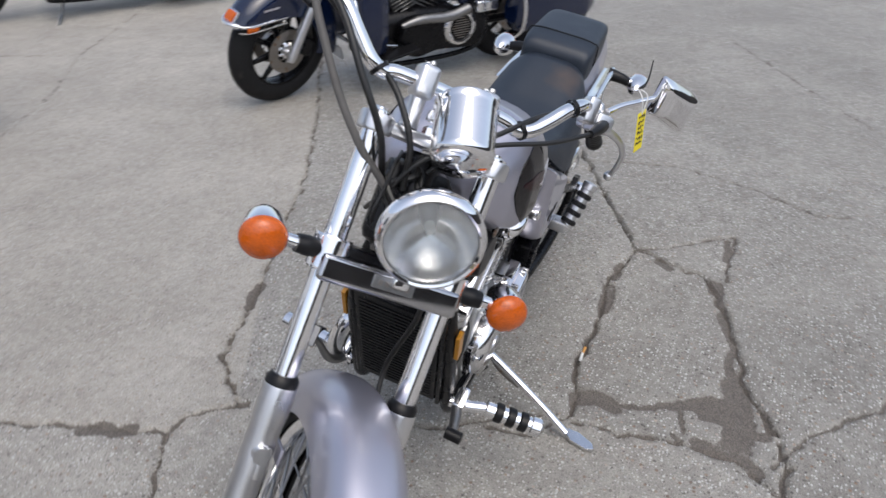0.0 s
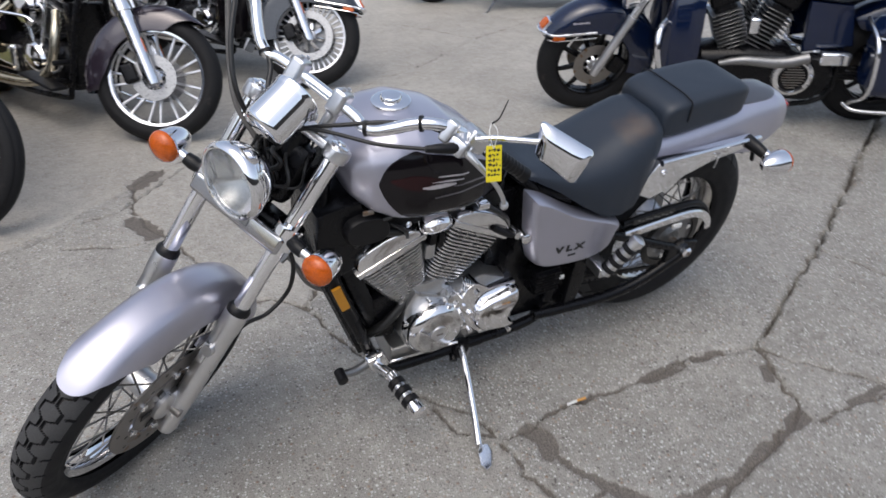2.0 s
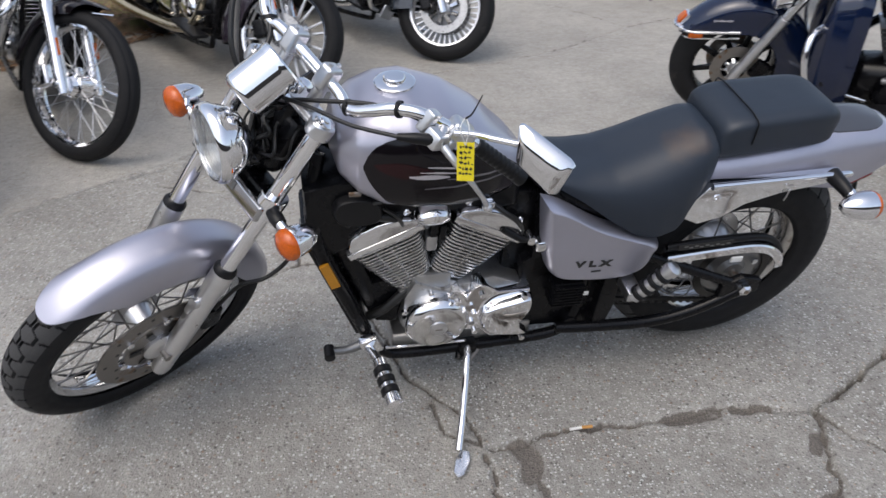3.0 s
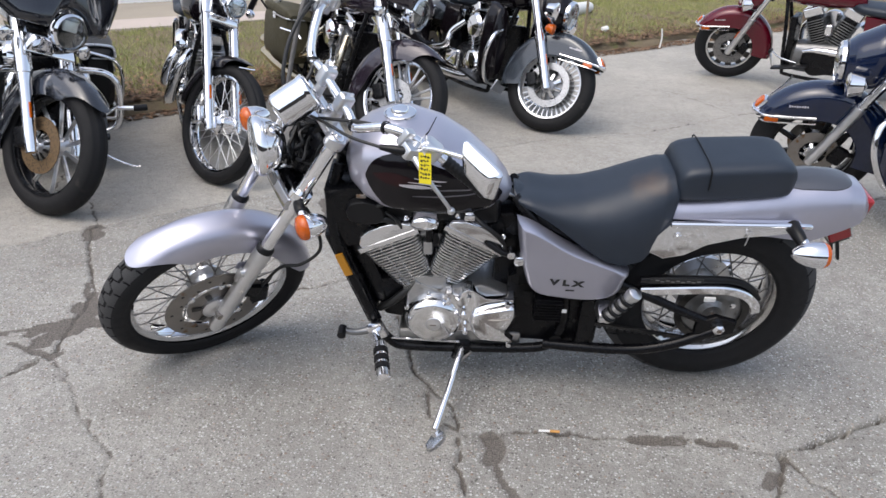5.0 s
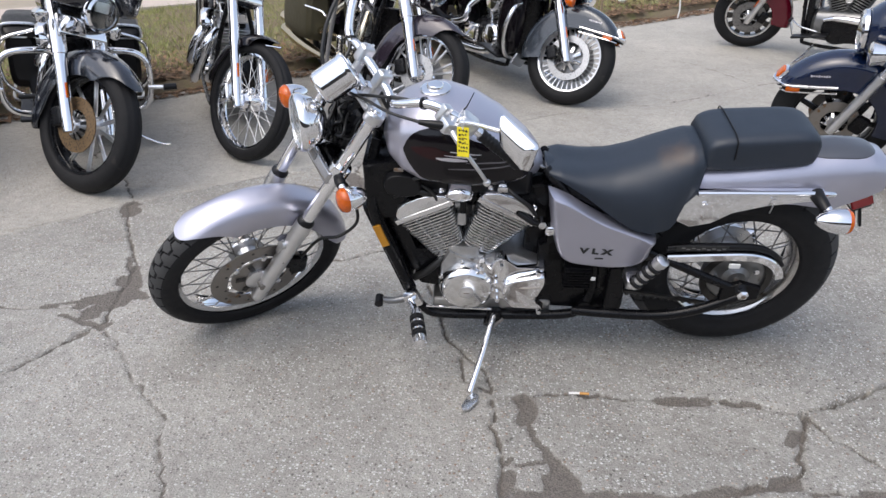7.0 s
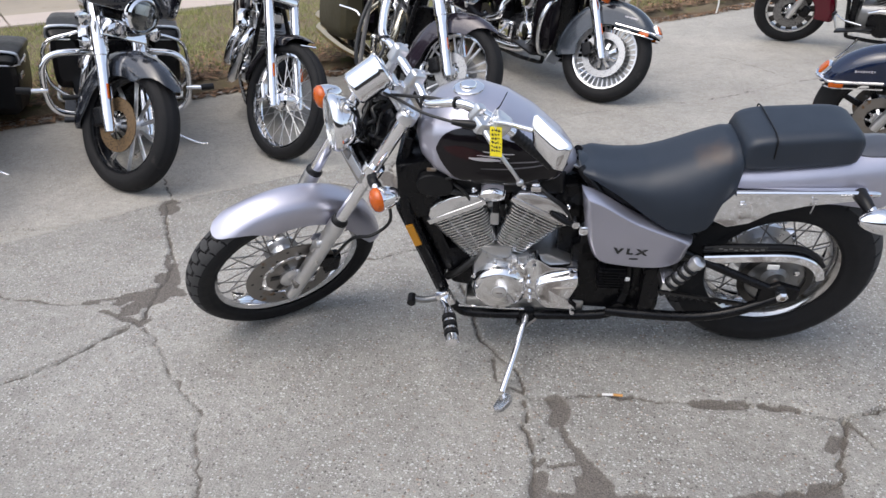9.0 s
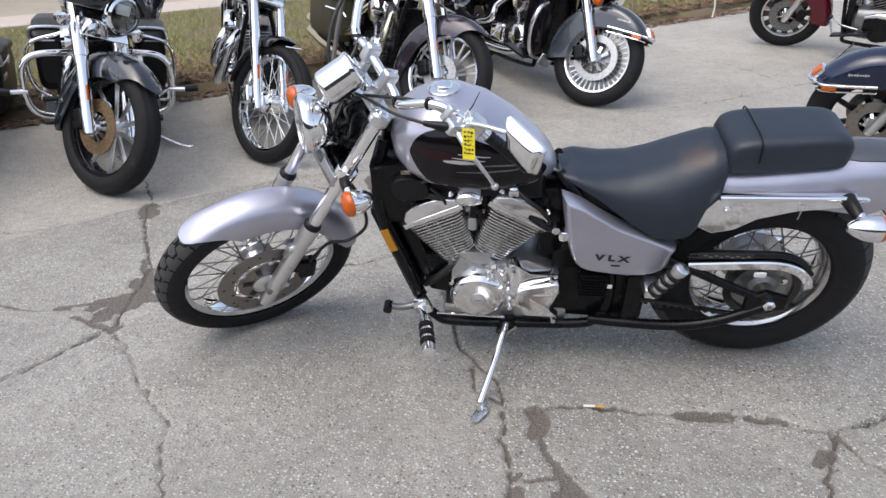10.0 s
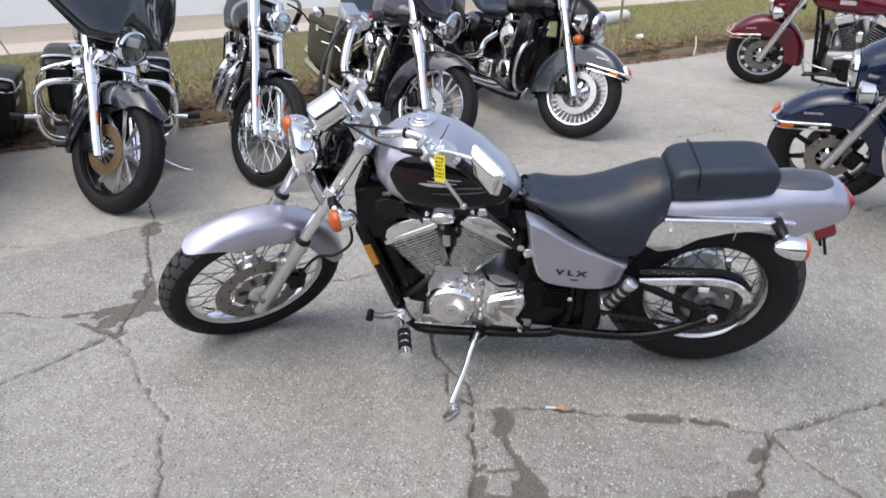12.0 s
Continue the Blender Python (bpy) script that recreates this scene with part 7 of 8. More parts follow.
        part("tip_trim", tube([(0.296 + 0.030 * (1 - (y / 0.062) ** 2), y, low + 0.014) for y in np.linspace(-0.062, 0.062, 11)], 0.013, 10, 2), CHROME, fe, "chrome fender tip bar", move=UP)
        TL = UP @ Matrix.Translation((rc * math.cos(radians(40)), 0, rc * math.sin(radians(40)) + 0.004)) @ Matrix.Rotation(radians(-40), 4, "Y")
        part("tip_lamp_base", box(0.022, 0.074, 0.074, TL, 0.006), CHROME, fe, "chrome lamp base")
        part("fender_tip_lamp", box(0.036, 0.064, 0.060, TL @ Matrix.Translation((0.004, 0, 0)), 0.010, 2), AMBER, fe, "amber lamp on the fender tip")
    elif fender == "smooth":
        fe = part("front_fender", fender_shell(fender_tip, 172, R + 0.045, 0.085, 0.14, rows=44), paint, b, "smooth painted front fender", move=FK)
    else:
        fe = part("front_fender", fender_shell(48, 150, R + 0.040, 0.066, 0.07, rows=36), paint, b, "short painted front fender", move=FK)
    # frame and engine
    for sd in (1, -1):
        part("frame_tube", tube([(-0.46, 0.04 * sd, 0.86), (-0.50, 0.10 * sd, 0.60), (-0.54, 0.14 * sd, 0.25), (-0.62, 0.15 * sd, 0.17), (-1.25, 0.15 * sd, 0.17), (-1.36, 0.13 * sd, 0.36), (-1.30, 0.12 * sd, 0.66)], 0.016 if style != "laced" else 0.014, 12, 5), BLACK, b, "black frame tube")
    cs = part("crankcase", loft_x([(-0.56, 0.08, 0.24, 0.40), (-0.62, 0.13, 0.19, 0.46), (-0.86, 0.15, 0.18, 0.48), (-1.10, 0.14, 0.20, 0.46), (-1.20, 0.10, 0.22, 0.40)], 3.0), BLACK if paint is not RED else CAST, b, "dark engine case")
    for (x0, z0, x1, z1) in ((-0.80, 0.44, -0.70, 0.70), (-0.90, 0.44, -1.02, 0.70)):
        ang = math.atan2(x1 - x0, z1 - z0)
        M0 = Matrix.Rotation(ang, 4, "Y")
        cy = part("cylinder", box(0.12, 0.15, 0.26, Matrix.Translation(((x0 + x1) / 2, 0, (z0 + z1) / 2)) @ M0, 0.02), BLACK, b, "black engine cylinder")
        for k in range(10):
            t = 0.1 + 0.08 * k
            part("fin", box(0.165, 0.19, 0.005, Matrix.Translation((x0 + (x1 - x0) * t, 0, z0 + (z1 - z0) * t)) @ M0, 0.0015, 1), CAST if paint in (RED, NAVY) else SATIN, cy)
        part("rocker_box", box(0.17, 0.17, 0.085, Matrix.Translation((x1, 0, z1 + 0.03)) @ M0, 0.018, 3), CHROME if paint is not NAVY else BLACK, cy, "rocker box")
    # left: primary cover; right: cam cover and air cleaner
    part("primary_cover", dome([(-0.68, 0.30), (-0.70, 0.40), (-0.80, 0.44), (-1.05, 0.43), (-1.22, 0.46), (-1.32, 0.40), (-1.32, 0.28), (-1.22, 0.20), (-0.95, 0.22), (-0.78, 0.20)], 0.14, 0.215, 5, 0.14), BLACK, b, "engine primary cover", deg=50)
    if gap_panel:
        # Black panel added to close the dark gap between the down tubes.
        part("tube_gap_panel", box(0.06, 0.22, 0.44, Matrix.Translation((-0.56, 0, 0.46)), 0.015), BLACK, b, "black panel added to close the gap between the down tubes")
    part("primary_trim", tube([(-0.70, 0.20, 0.41), (-0.82, 0.215, 0.435), (-1.02, 0.215, 0.425), (-1.16, 0.215, 0.455)], [0.016, 0.026, 0.032, 0.030], 12, 5), CHROME if paint is not NAVY else CAST, b, "rounded top of the primary cover")
    part("gear_cover", box(0.16, 0.06, 0.075, Matrix.Translation((-1.30, 0.20, 0.45)), 0.018, 3), CHROME, b, "chrome gear cover")
    derby = part("derby_cover", lathe([(0.066, 0.0), (0.092, 0.0), (0.095, 0.012), (0.088, 0.026), (0.074, 0.032), (0.066, 0.028)], 40, Matrix.Translation((-1.10, 0.205, 0.35)) @ AXLE @ Matrix.Diagonal((1.2, 1.2, 1, 1)), loop=True), CHROME, b, "round chrome clutch cover")
    part("derby_face", lathe([(0.068, 0.0), (0.068, 0.024), (0.002, 0.026)], 32, Matrix.Translation((-1.10, 0.205, 0.35)) @ AXLE @ Matrix.Diagonal((1.2, 1.2, 1, 1))), BLACK, derby)
    for k in range(9):
        part("derby_rib", box(0.125 * math.cos(1.15 * (k - 4) / 4), 0.006, 0.005, Matrix.Translation((-1.10, 0.233, 0.290 + 0.015 * k)), 0.001), STEEL, derby)
    part("cam_cover", lathe([(0.098, 0.0), (0.100, 0.014), (0.088, 0.032), (0.060, 0.040), (0.002, 0.042)], 36, Matrix.Translation((-0.84, -0.135, 0.34)) @ AXLE.inverted()), CHROME, b, "round chrome cam cover")
    part("gearbox_cover", box(0.20, 0.06, 0.16, Matrix.Translation((-1.12, -0.145, 0.32)), 0.03, 3), CHROME, b, "chrome gearbox cover")
    ac = part("air_cleaner", lathe([(0.092, 0.0), (0.096, 0.02), (0.094, 0.055), (0.075, 0.075), (0.002, 0.082)], 36, Matrix.Translation((-0.84, -0.11, 0.62)) @ AXLE.inverted()), CHROME, b, "round chrome air cleaner")
    part("horn", box(0.065, 0.05, 0.10, Matrix.Translation((-0.86, 0.135, 0.60)), 0.022, 3), CHROME, b, "chrome horn cover")
    part("oil_filter", lathe([(0.035, 0.0), (0.038, 0.01), (0.038, 0.09), (0.02, 0.10)], 24, Matrix.Translation((-0.58, 0, 0.30)) @ Matrix.Rotation(radians(70), 4, "Y")), CHROME, b)
    for sd in (1, -1):
        for k in range(2):
            part("pushrod_tube", tube([(-0.80 - 0.07 * k, -0.125, 0.40), (-0.74 - 0.22 * k + 0.02 * sd, -0.11, 0.68)], 0.010, 10, 1), CHROME, b)
    # pipes on the right, low
    if style == "laced":
        part("exhaust_pipe", tube([(-0.62, -0.10, 0.62), (-0.56, -0.16, 0.56), (-0.60, -0.20, 0.44), (-0.72, -0.225, 0.32), (-0.95, -0.23, 0.24)], [0.026, 0.030, 0.034, 0.036, 0.038], 16, 6), pipes, b, "chrome exhaust pipe with heat shield")
        part("exhaust_pipe", tube([(-0.92, -0.11, 0.64), (-0.80, -0.18, 0.58), (-0.80, -0.225, 0.48), (-0.90, -0.24, 0.38), (-1.10, -0.24, 0.32)], [0.026, 0.030, 0.034, 0.036, 0.038], 16, 6), pipes, b, "chrome exhaust pipe with heat shield")
    else:
        part("exhaust_pipe", tube([(-0.66, -0.10, 0.62), (-0.60, -0.16, 0.52), (-0.62, -0.20, 0.34), (-0.76, -0.23, 0.24), (-1.2, -0.25, 0.22), ((tail - 1.2) / 2, -0.26, 0.23), (tail, -0.26, 0.26)], [0.025, 0.025, 0.026, 0.028, 0.034, 0.045, 0.045], 16, 6), pipes, b, "polished exhaust pipe")
        part("exhaust_pipe", tube([(-1.08, -0.10, 0.62), (-1.16, -0.17, 0.52), (-1.20, -0.21, 0.40), ((tail - 1.2) / 2, -0.25, 0.35), (tail, -0.27, 0.36)], [0.025, 0.026, 0.028, 0.04, 0.044], 16, 6), pipes, b, "polished exhaust pipe")
    # tank, seat, tail
    part("fuel_tank", loft_x([(-0.40, 0.05, 0.84, 0.94), (-0.46, 0.12, 0.80, 0.98), (-0.62, 0.16, 0.77, 1.02), (-0.82, 0.16, 0.76, 1.01), (-1.00, 0.12, 0.77, 0.94), (-1.10, 0.06, 0.78, 0.88)], 2.3), body, b, "painted fuel tank", deg=60)
    part("tank_badge", box(0.13, 0.004, 0.035, Matrix.Translation((-0.72, 0.163, 0.89)), 0.002), PALE, b, "pale plain tank badge")
    part("seat", loft_x([(-0.98, 0.07, 0.76, 0.84), (-1.08, 0.15, 0.74, 0.83), (-1.28, 0.18, 0.72, 0.82), (-1.42, 0.18, 0.74, 0.90), (-1.60, 0.15, 0.80, 0.95), (-1.80, 0.13, 0.84, 0.95), (-1.86, 0.08, 0.86, 0.93)], 2.8), VINYL, b, "black vinyl seat", deg=60)
    part("rear_fender", fender_shell(0, 128, R + 0.075, 0.105, 0.16, rows=36), paint, b, "painted rear fender", move=RW @ Matrix.Rotation(radians(0), 4, "Y") @ Matrix.Diagonal((-1, 1, 1, 1)))
    part("tail_lamp", box(0.05, 0.11, 0.07, Matrix.Translation((-2.03, 0, 0.62)), 0.014), REDLENS, b, "red tail lamp")
    part("side_panel", plate([(-1.14, 0.46), (-1.12, 0.74), (-1.34, 0.72), (-1.40, 0.50)], 0.12, 0.15, 0.01), body, b, "painted side panel")
    part("side_panel", plate([(-1.14, 0.46), (-1.12, 0.74), (-1.34, 0.72), (-1.40, 0.50)], -0.15, -0.12, 0), body, b, "painted side panel")
    for sd in (1, -1):
        part("swingarm", tube([(-1.30, 0.12 * sd, 0.32), (-1.63, 0.13 * sd, R)], 0.024, 12, 1), BLACK, b)
        part("rear_shock", lathe([(0.014, 0), (0.026, 0.02), (0.026, 0.30), (0.014, 0.33)], 16, align((-1.66, 0.15 * sd, 0.36), (-1.52, 0.15 * sd, 0.68))), CHROME, b, "chrome shock absorber")
        if board:
            part("footboard", join(box(0.30, 0.10, 0.020, Matrix.Translation((-0.62, 0.255 * sd, 0.275)) @ Matrix.Rotation(radians(8), 4, "Y"), 0.01), box(0.05, 0.12, 0.02, Matrix.Translation((-0.62, 0.18 * sd, 0.26)), 0.005)), PLASTIC, b, "black rubber footboard")
            part("shift_arm" if sd > 0 else "brake_pedal", tube([(-0.66, 0.20 * sd, 0.30), (-0.52, 0.22 * sd, 0.34), (-0.44, 0.24 * sd, 0.40)], 0.009, 10, 4), CHROME, b)
            part("toe_peg", tube([(-0.44, 0.21 * sd, 0.40), (-0.44, 0.29 * sd, 0.40)], 0.014, 12, 1), PLASTIC, b)
        if crash:
            part("crash_bar", tube([(-0.50, 0.06 * sd, 0.62), (-0.44, 0.16 * sd, 0.645), (-0.42, 0.30 * wide * sd, 0.640), (-0.41, 0.365 * wide * sd, 0.60), (-0.41, 0.385 * wide * sd, 0.52), (-0.43, 0.375 * wide * sd, 0.38), (-0.45, 0.31 * wide * sd, 0.31), (-0.52, 0.12 * sd, 0.27)], 0.017, 12, 6), CHROME, b, "chrome crash bar")
            hp = part("highway_peg", tube([(-0.41, 0.37 * wide * sd, 0.45), (-0.40, 0.43 * sd, 0.45)], 0.012, 12, 1), CHROME, b, "chrome highway peg")
            part("peg_rubber", tube([(-0.40, 0.43 * sd, 0.45), (-0.40, 0.50 * sd, 0.455)], 0.018, 14, 1), PLASTIC, hp, "black rubber end")
        if lowers:
            part("leg_shield", loft_x([(-0.36, 0.03, 0.35, 0.60), (-0.40, 0.07, 0.30, 0.80), (-0.50, 0.09, 0.26, 0.84), (-0.56, 0.06, 0.28, 0.80)], 2.5, 40), body, b, "painted leg shield", deg=60, move=Matrix.Translation((0, 0.22 * sd, 0)))
            part("engine_guard", tube([(-0.40, 0.20 * sd, 0.66), (-0.33, 0.32 * sd, 0.62), (-0.34, 0.36 * sd, 0.48), (-0.42, 0.28 * sd, 0.30), (-0.52, 0.14 * sd, 0.24)], 0.016, 12, 6), CHROME, b, "chrome engine guard")
        if bags:
            BG, coat = Matrix.Translation((bag_x, bag_y * sd, bag_z)), bag_paint or body
            bag = part("saddlebag", loft_x([(-1.42, 0.06, 0.36, 0.62), (-1.46, 0.095, 0.30, 0.66), (-1.70, 0.105, 0.28, 0.68), (-1.98, 0.10, 0.30, 0.66), (-2.06, 0.07, 0.36, 0.60)], 4.5), coat, b, "hard painted saddlebag", deg=50, move=BG)
            part("bag_lid", loft_x([(-1.41, 0.08, 0.625, 0.66), (-1.46, 0.105, 0.62, 0.70), (-1.70, 0.112, 0.63, 0.72), (-1.98, 0.105, 0.63, 0.70), (-2.07, 0.08, 0.62, 0.66)], 4.0), coat, bag, "saddlebag lid", deg=50, move=BG)
            part("lid_edge", tube([(-1.72, 0.113 * sd, 0.632), (-1.50, 0.110 * sd, 0.630), (-1.425, 0.085 * sd, 0.630), (-1.412, 0.0, 0.630), (-1.425, -0.085 * sd, 0.630)], 0.006, 8, 4), SATIN if bag_paint else CHROME, bag, "bright edge of the lid", move=BG)
            if bag_paint is PLASTIC:
                # A pale bar stands for the sky's reflection along the lid's edge.
                part("lid_gleam", tube([(-1.452, w, z) for w, z in ((0.109, 0.630), (0.108, 0.668), (0.090, 0.700), (0.0, 0.708), (-0.090, 0.700), (-0.108, 0.668), (-0.109, 0.630))], 0.0105, 8, 4), SATIN, bag, "pale bar in place of the sky's gleam on the lid edge", move=BG)
            part("bag_latch", box(0.06, 0.012, 0.05, BG @ Matrix.Translation((-1.70, 0.108 * sd, 0.62)), 0.004), CHROME, bag, "chrome latch")
            if bag_paint is OLIVE:
                continue
            part("bag_reflector", box(0.10, 0.008, 0.036, BG @ Matrix.Translation((-1.56, 0.103 * sd, 0.54)), 0.004), PALE, bag)
            part("reflector_bar", box(0.085, 0.004, 0.014, BG @ Matrix.Translation((-1.56, 0.107 * sd, 0.535)), 0.001), REDLENS, bag, "red reflector bar")
            if not bag_trim:
                continue
            part("bag_rail", tube([(-1.36, 0.02 * sd, 0.245), (-1.42, 0.085 * sd, 0.232), (-1.70, 0.10 * sd, 0.230), (-1.98, 0.09 * sd, 0.232)], 0.010, 10, 5), SATIN, bag, "chrome bag rail", move=BG)
            part("bag_guard", tube([(-1.40, -0.08 * sd, 0.68), (-1.40, 0.12 * sd, 0.60), (-1.42, 0.13 * sd, 0.36), (-1.40, 0.0, 0.24)], 0.012, 10, 5), CHROME, bag, "chrome bag guard", move=BG)
    part("side_stand", join(tube([(-0.66, 0.16, 0.18), (-0.60, 0.30, 0.10), (-0.55, 0.41, 0.060), (-0.53, 0.46, 0.062)], 0.011, 10, 4), box(0.05, 0.06, 0.008, Matrix.Translation((-0.53, 0.47, 0.058)), 0.003)), CHROME, b, "chrome side stand")
    # head
    big = front in ("batwing", "nacelle")
    HF = FK @ Matrix.Translation((0.19, head_y, 0.46 + raised) if big else (0.11, head_y, 0.58 + raised)) @ Matrix.Rotation(rake, 4, "Y")
    H0 = HF @ Matrix.Rotation(radians(90), 4, "Y")
    r = lamp_r or (0.098 if big else 0.070)
    hb = part("headlight", lathe([(0.01, -0.10), (r * 0.6, -0.09), (r * 0.95, -0.04), (r, 0.0), (r * 1.06, 0.004), (r * 1.06, 0.022), (r * 0.94, 0.032), (r * 0.92, 0.018), (r * 0.90, -0.03), (r * 0.5, -0.075), (0.01, -0.085)], 40, H0), CHROME, b, "round chrome headlight")
    part("reflector", bowl([(0.006, -0.05), (r * 0.5, -0.036), (r * 0.9, 0.015)], 24, H0), MIRROR if front != "batwing" else DARKSTEEL, hb)
    part("headlight_lens", bowl([(r * 0.92, 0.022), (r * 0.6, 0.036), (0.0005, 0.043)], 36, H0), GLASS, hb, "clear headlight lens")
    if front == "batwing":
        part("projector_lamp", box(0.05, 0.075, 0.014, H0 @ Matrix.Translation((-0.028, 0, 0.004)), 0.005), WHITE, hb, "pale lamp element")
        part("fairing", bat_wing(r), paint, b, "glossy bat-wing fairing", deg=60, move=HF @ Matrix.Translation((-0.03, 0.0, 0.0)) @ Matrix.Rotation(radians(2), 4, "X"))
        part("windshield", skin([[(-0.10 - 0.10 * t - 0.08 * abs(u) ** 2, 0.30 * u, 0.42 + 0.14 * t * (1 - 0.5 * u * u)) for u in np.linspace(-1, 1, 15)] + [(-0.104 - 0.10 * t - 0.08 * abs(u) ** 2, 0.30 * u, 0.42 + 0.14 * t * (1 - 0.5 * u * u)) for u in np.linspace(1, -1, 15)] for t in np.linspace(0, 1, 5)]), PLASTIC, b, "smoked windshield", move=HF @ Matrix.Translation((-0.085, 0, 0.03)))
        part("yoke_shroud", box(0.02, 0.27, 0.10, HF @ Matrix.Translation((-0.095, -0.01, -0.105)) @ Matrix.Rotation(radians(-35), 4, "Y"), 0.008), CHROME, b, "chrome yoke shroud")
    elif front == "nacelle":
        part("nacelle", loft_x([(0.0, 0.10, -0.10, 0.10), (-0.04, 0.13, -0.13, 0.13), (-0.14, 0.15, -0.12, 0.18), (-0.26, 0.09, -0.04, 0.20)], 2.4), body, b, "painted headlight nacelle", deg=60, move=HF)
        for sd in (1, -1):
            part("passing_lamp", lathe([(0.01, -0.07), (0.045, -0.05), (0.058, 0.0), (0.062, 0.012), (0.05, 0.022), (0.002, 0.028)], 28, HF @ Matrix.Translation((-0.03, 0.20 * sd, -0.03)) @ Matrix.Rotation(radians(90), 4, "Y")), CHROME, b, "chrome passing lamp")
            if not lamps:
                continue
            part("indicator", lathe([(0.01, -0.05), (0.030, -0.03), (0.036, 0.0), (0.034, 0.014), (0.002, 0.022)], 24, HF @ Matrix.Translation((-0.02, 0.16 * sd, -0.14)) @ Matrix.Rotation(radians(90), 4, "Y")), AMBER, b, "amber indicator")
        part("lamp_bar", tube([(-0.07, -0.24, -0.06), (-0.05, -0.10, -0.10), (-0.05, 0.10, -0.10), (-0.07, 0.24, -0.06)], 0.010, 10, 5), CHROME, b, "chrome lamp bar", move=HF)
    if front == "plain" and style == "laced":
        part("handlebar", tube([(-0.20, -0.42, 0.86), (-0.06, -0.30, 0.90), (-0.02, -0.10, 0.87), (-0.02, 0.10, 0.87), (-0.06, 0.30, 0.90), (-0.20, 0.42, 0.86)], 0.0135, 12, 6), CHROME, b, "low chrome handlebar", move=FK)
        part("bar_clamp", join(box(0.06, 0.16, 0.05, FK @ Matrix.Translation((-0.01, 0, 0.845)), 0.015, 3), lathe([(0.002, 0.0), (0.036, 0.004), (0.040, 0.020), (0.034, 0.045), (0.002, 0.055)], 28, FK @ Matrix.Translation((-0.01, 0, 0.86)))), CHROME, b, "chrome bar clamp and gauge cup")
        ends = [(-0.14, 0.385, 0.88), (-0.26, 0.43, 0.835)]
    else:
        part("handlebar", tube([(-0.30, -0.40, 0.92), (-0.12, -0.36, 1.02), (0.0, -0.18, 0.96), (-0.02, 0, 0.86), (0.0, 0.18, 0.96), (-0.12, 0.36, 1.02), (-0.30, 0.40, 0.92)], 0.0135, 12, 6), CHROME, b, "chrome handlebar", move=FK)
        ends = [(-0.20, 0.382, 0.975), (-0.33, 0.405, 0.90)]
    for sd in (1, -1):
        p0, p1 = ((p[0], p[1] * sd, p[2]) for p in ends)
        part("grip", lathe([(0.018, 0), (0.019, 0.13), (0.010, 0.135)], 16, FK @ align(p0, p1)), PLASTIC, b, "black grip")
        if style == "laced" and sd > 0:
            part("lever", tube([(0.0, 0.16 * sd, 0.83), (0.02, 0.26 * sd, 0.80), (-0.04, 0.38 * sd, 0.78)], 0.006, 8, 4), BLACK, b, "black hand lever", move=FK)
            part("mirror", lathe([(0.002, -0.022), (0.034, -0.016), (0.046, 0.0), (0.043, 0.008), (0.002, 0.010)], 28, FK @ Matrix.Translation((0.0, 0.425 * sd, 0.855)) @ Matrix.Diagonal((1.0, 1.0, 0.8, 1)) @ Matrix.Rotation(radians(-80), 4, "Y")), CHROME, b, "round chrome mirror")
            part("mirror_stem", tube([(-0.08, 0.32 * sd, 0.895), (-0.03, 0.40 * sd, 0.88), (0.0, 0.42 * sd, 0.86)], 0.006, 8, 4), CHROME, b)
            part("indicator", lathe([(0.004, -0.03), (0.020, -0.022), (0.026, 0.0), (0.020, 0.010), (0.002, 0.014)], 24, FK @ Matrix.Translation((0.03, 0.195 * sd, 0.675)) @ Matrix.Rotation(radians(70), 4, "Y")), CHROME, b, "small chrome indicator")
            part("indicator_stem", tube([(0.0, 0.10 * sd, 0.68), (0.02, 0.18 * sd, 0.675)], 0.006, 8, 1), CHROME, b)
        if front == "batwing":
            part("passing_lamp", lathe([(0.004, -0.05), (0.026, -0.038), (0.034, -0.004), (0.036, 0.006), (0.028, 0.012), (0.002, 0.016)], 28, FK @ Matrix.Translation((0.05, (0.205 + 0.02 * sd) * -sd, 0.500)) @ Matrix.Rotation(rake, 4, "Y") @ Matrix.Rotation(radians(90), 4, "Y")), CHROME, b, "small chrome lamp beside the fork")
            part("fork_cover", lathe([(0.030, 0.34), (0.036, 0.345), (0.036, 0.60), (0.030, 0.605)], 24, FK @ Matrix.Translation((0.0, fork_y * sd, 0)) @ Matrix.Diagonal((leg_r, leg_r, 1, 1))), fork, b, "bright fork cover")
    return b


parked("black bagger motorcycle with bat-wing fairing and chrome crash bars", (-2.934, 1.038), -58, 39, INKBLUE, "dark", "smooth", "batwing", True, True, lean=5.0, rr=0.256, R=0.340, bag_z=-0.12, wide=0.95, raised=0.065, bag_paint=PLASTIC, leg_r=1.05, head_y=-0.008, fender_tip=15, lamp_r=0.086)
parked("slim black and chrome cruiser with wire-spoked front wheel", (-2.302, 1.594), -63, 32, BLACKP, "laced", "short", "plain", False, False, rr=0.276, R=0.335, rt=0.050, board=False, tail=-1.36, gap_panel=False, fork_y=0.090, raised=0.065, head_y=0.012, lamp_r=0.063)
parked("dark plum touring motorcycle with chrome many-spoked wheel", (-1.424, 2.360), -55, 35, PLUM, "twin", "smooth", "batwing", True, False, rr=0.258, R=0.335, pipes=BRASS, raised=0.05, bag_trim=False, bag_paint=OLIVE, bag_y=0.235, bag_x=0.16, leg_r=1.2)
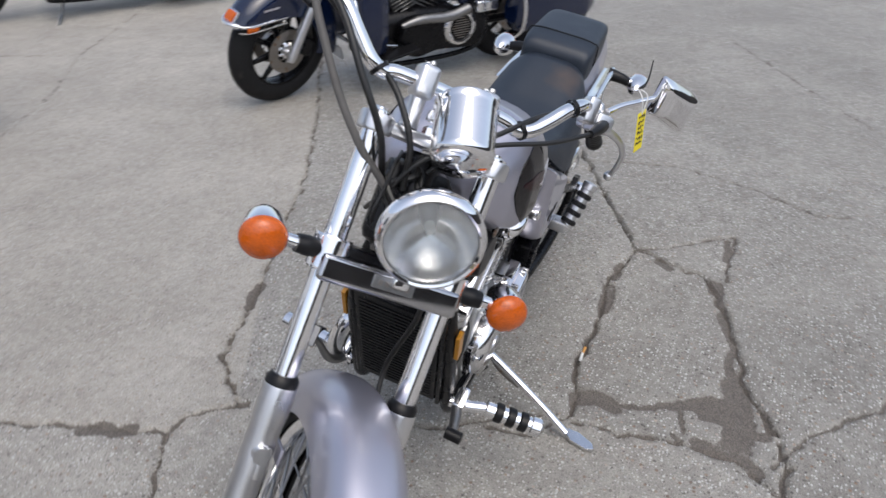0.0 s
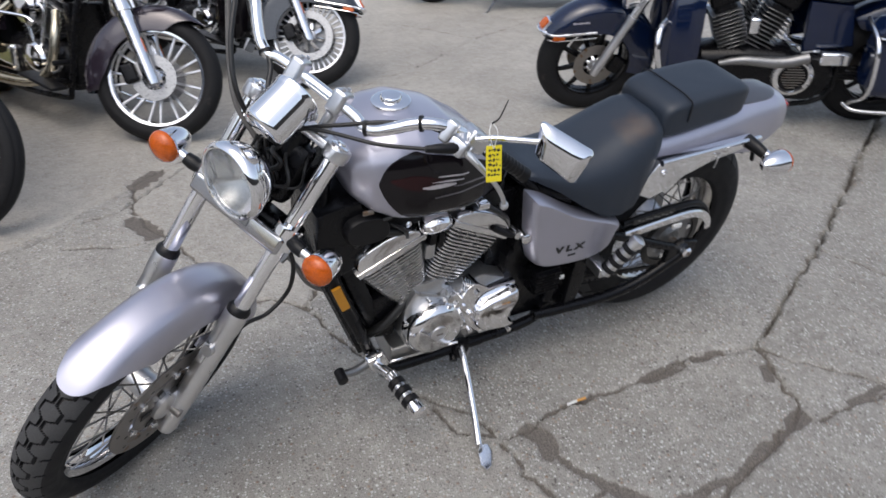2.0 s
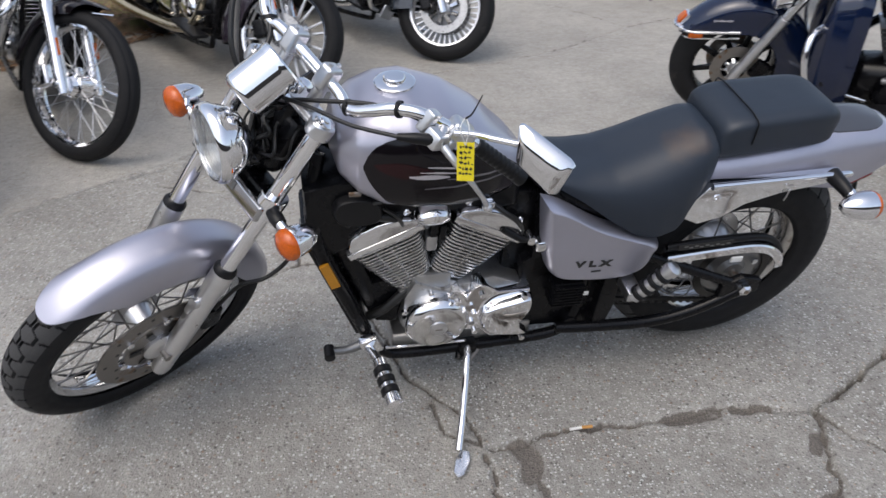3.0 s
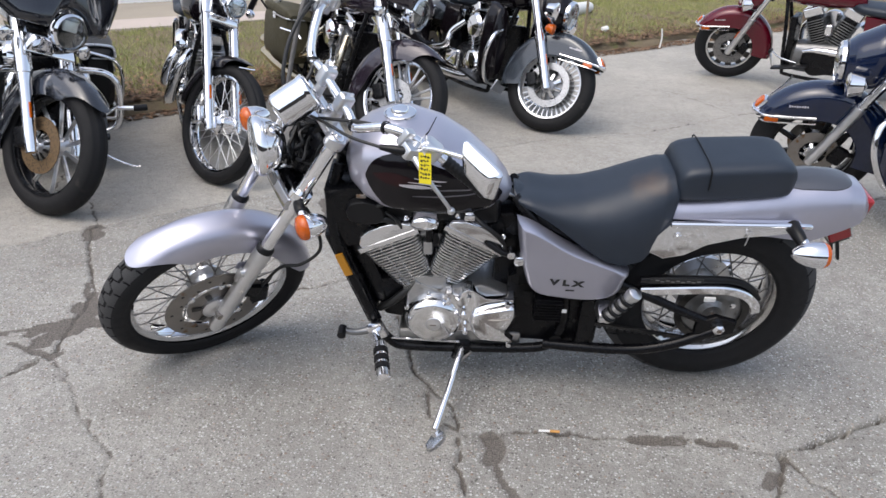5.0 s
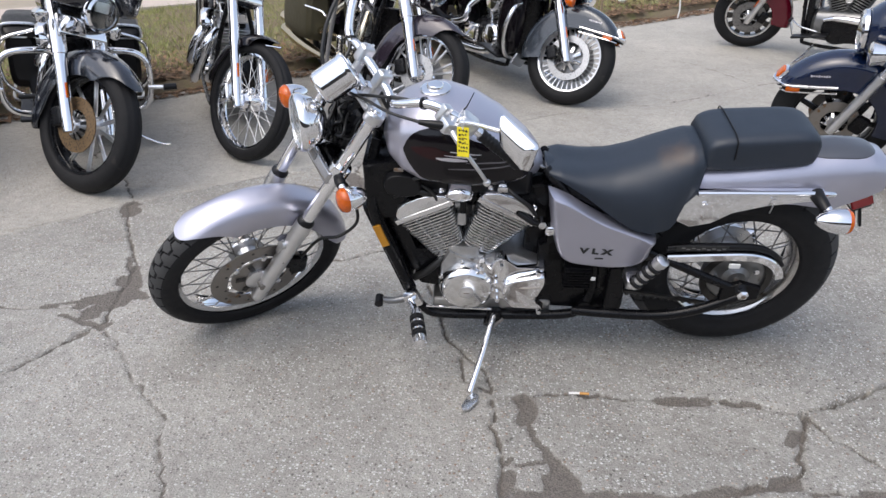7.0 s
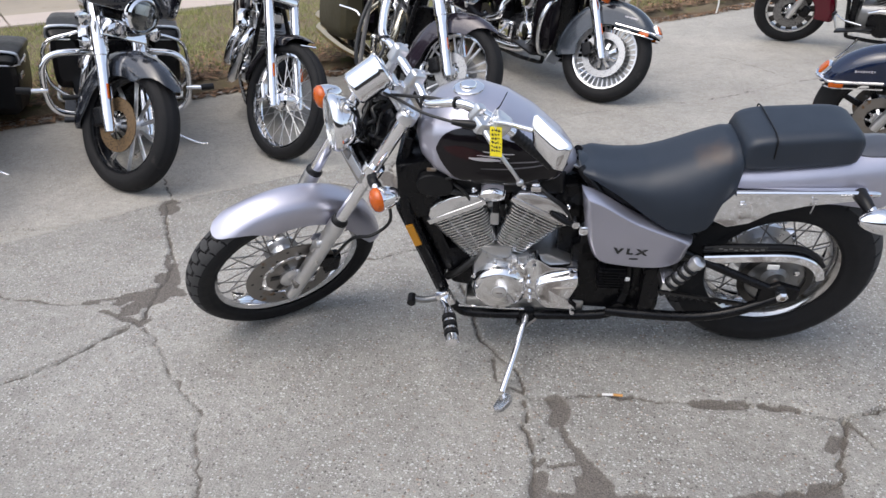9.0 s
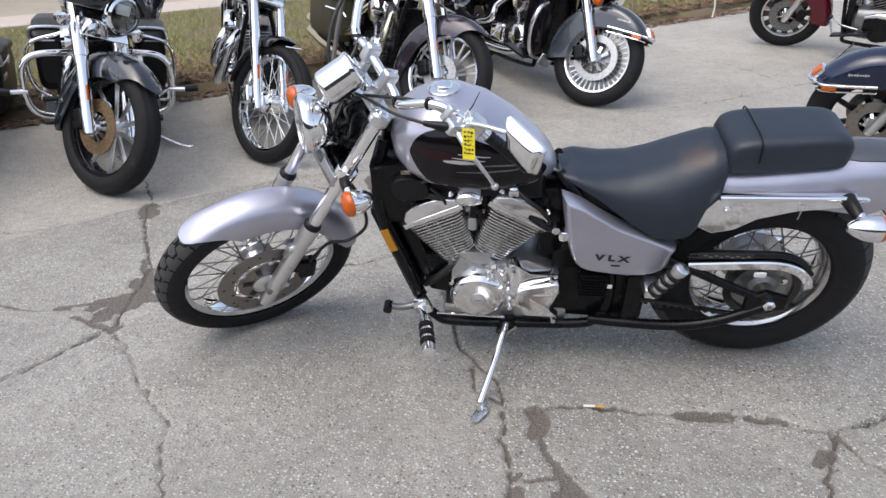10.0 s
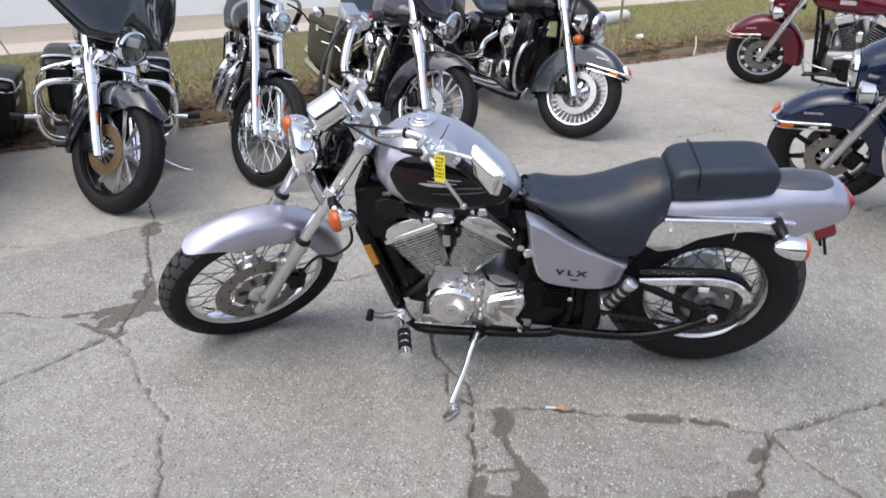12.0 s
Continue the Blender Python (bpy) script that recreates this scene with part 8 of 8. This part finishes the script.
parked("black touring motorcycle with charcoal blue front fender and slotted wheel", (-0.434, 3.003), -55, 33, GREYBLUE, "slot", "touring", "nacelle", True, False, lowers=True, rr=0.242, body=BLACKP, leg_r=1.2)
parked("navy blue touring motorcycle with black cast wheels and hard bags", (1.015, 1.921), 150, 16, NAVY, "nine", "touring", "nacelle", True, False, lowers=True, lamps=False, fork=SATIN, leg_r=0.9)
parked("dark red touring motorcycle with deep fenders", (1.433, 5.268), 150, 16, RED, "plain", "touring", "nacelle", True, False, fork=SATIN, lamps=False)
parked("black touring motorcycle with hard saddlebags", (-3.791, 0.416), -60, 20, BLACKP, "nine", "smooth", "plain", True, False, bag_z=-0.17, bag_paint=PLASTIC, bag_trim=False)
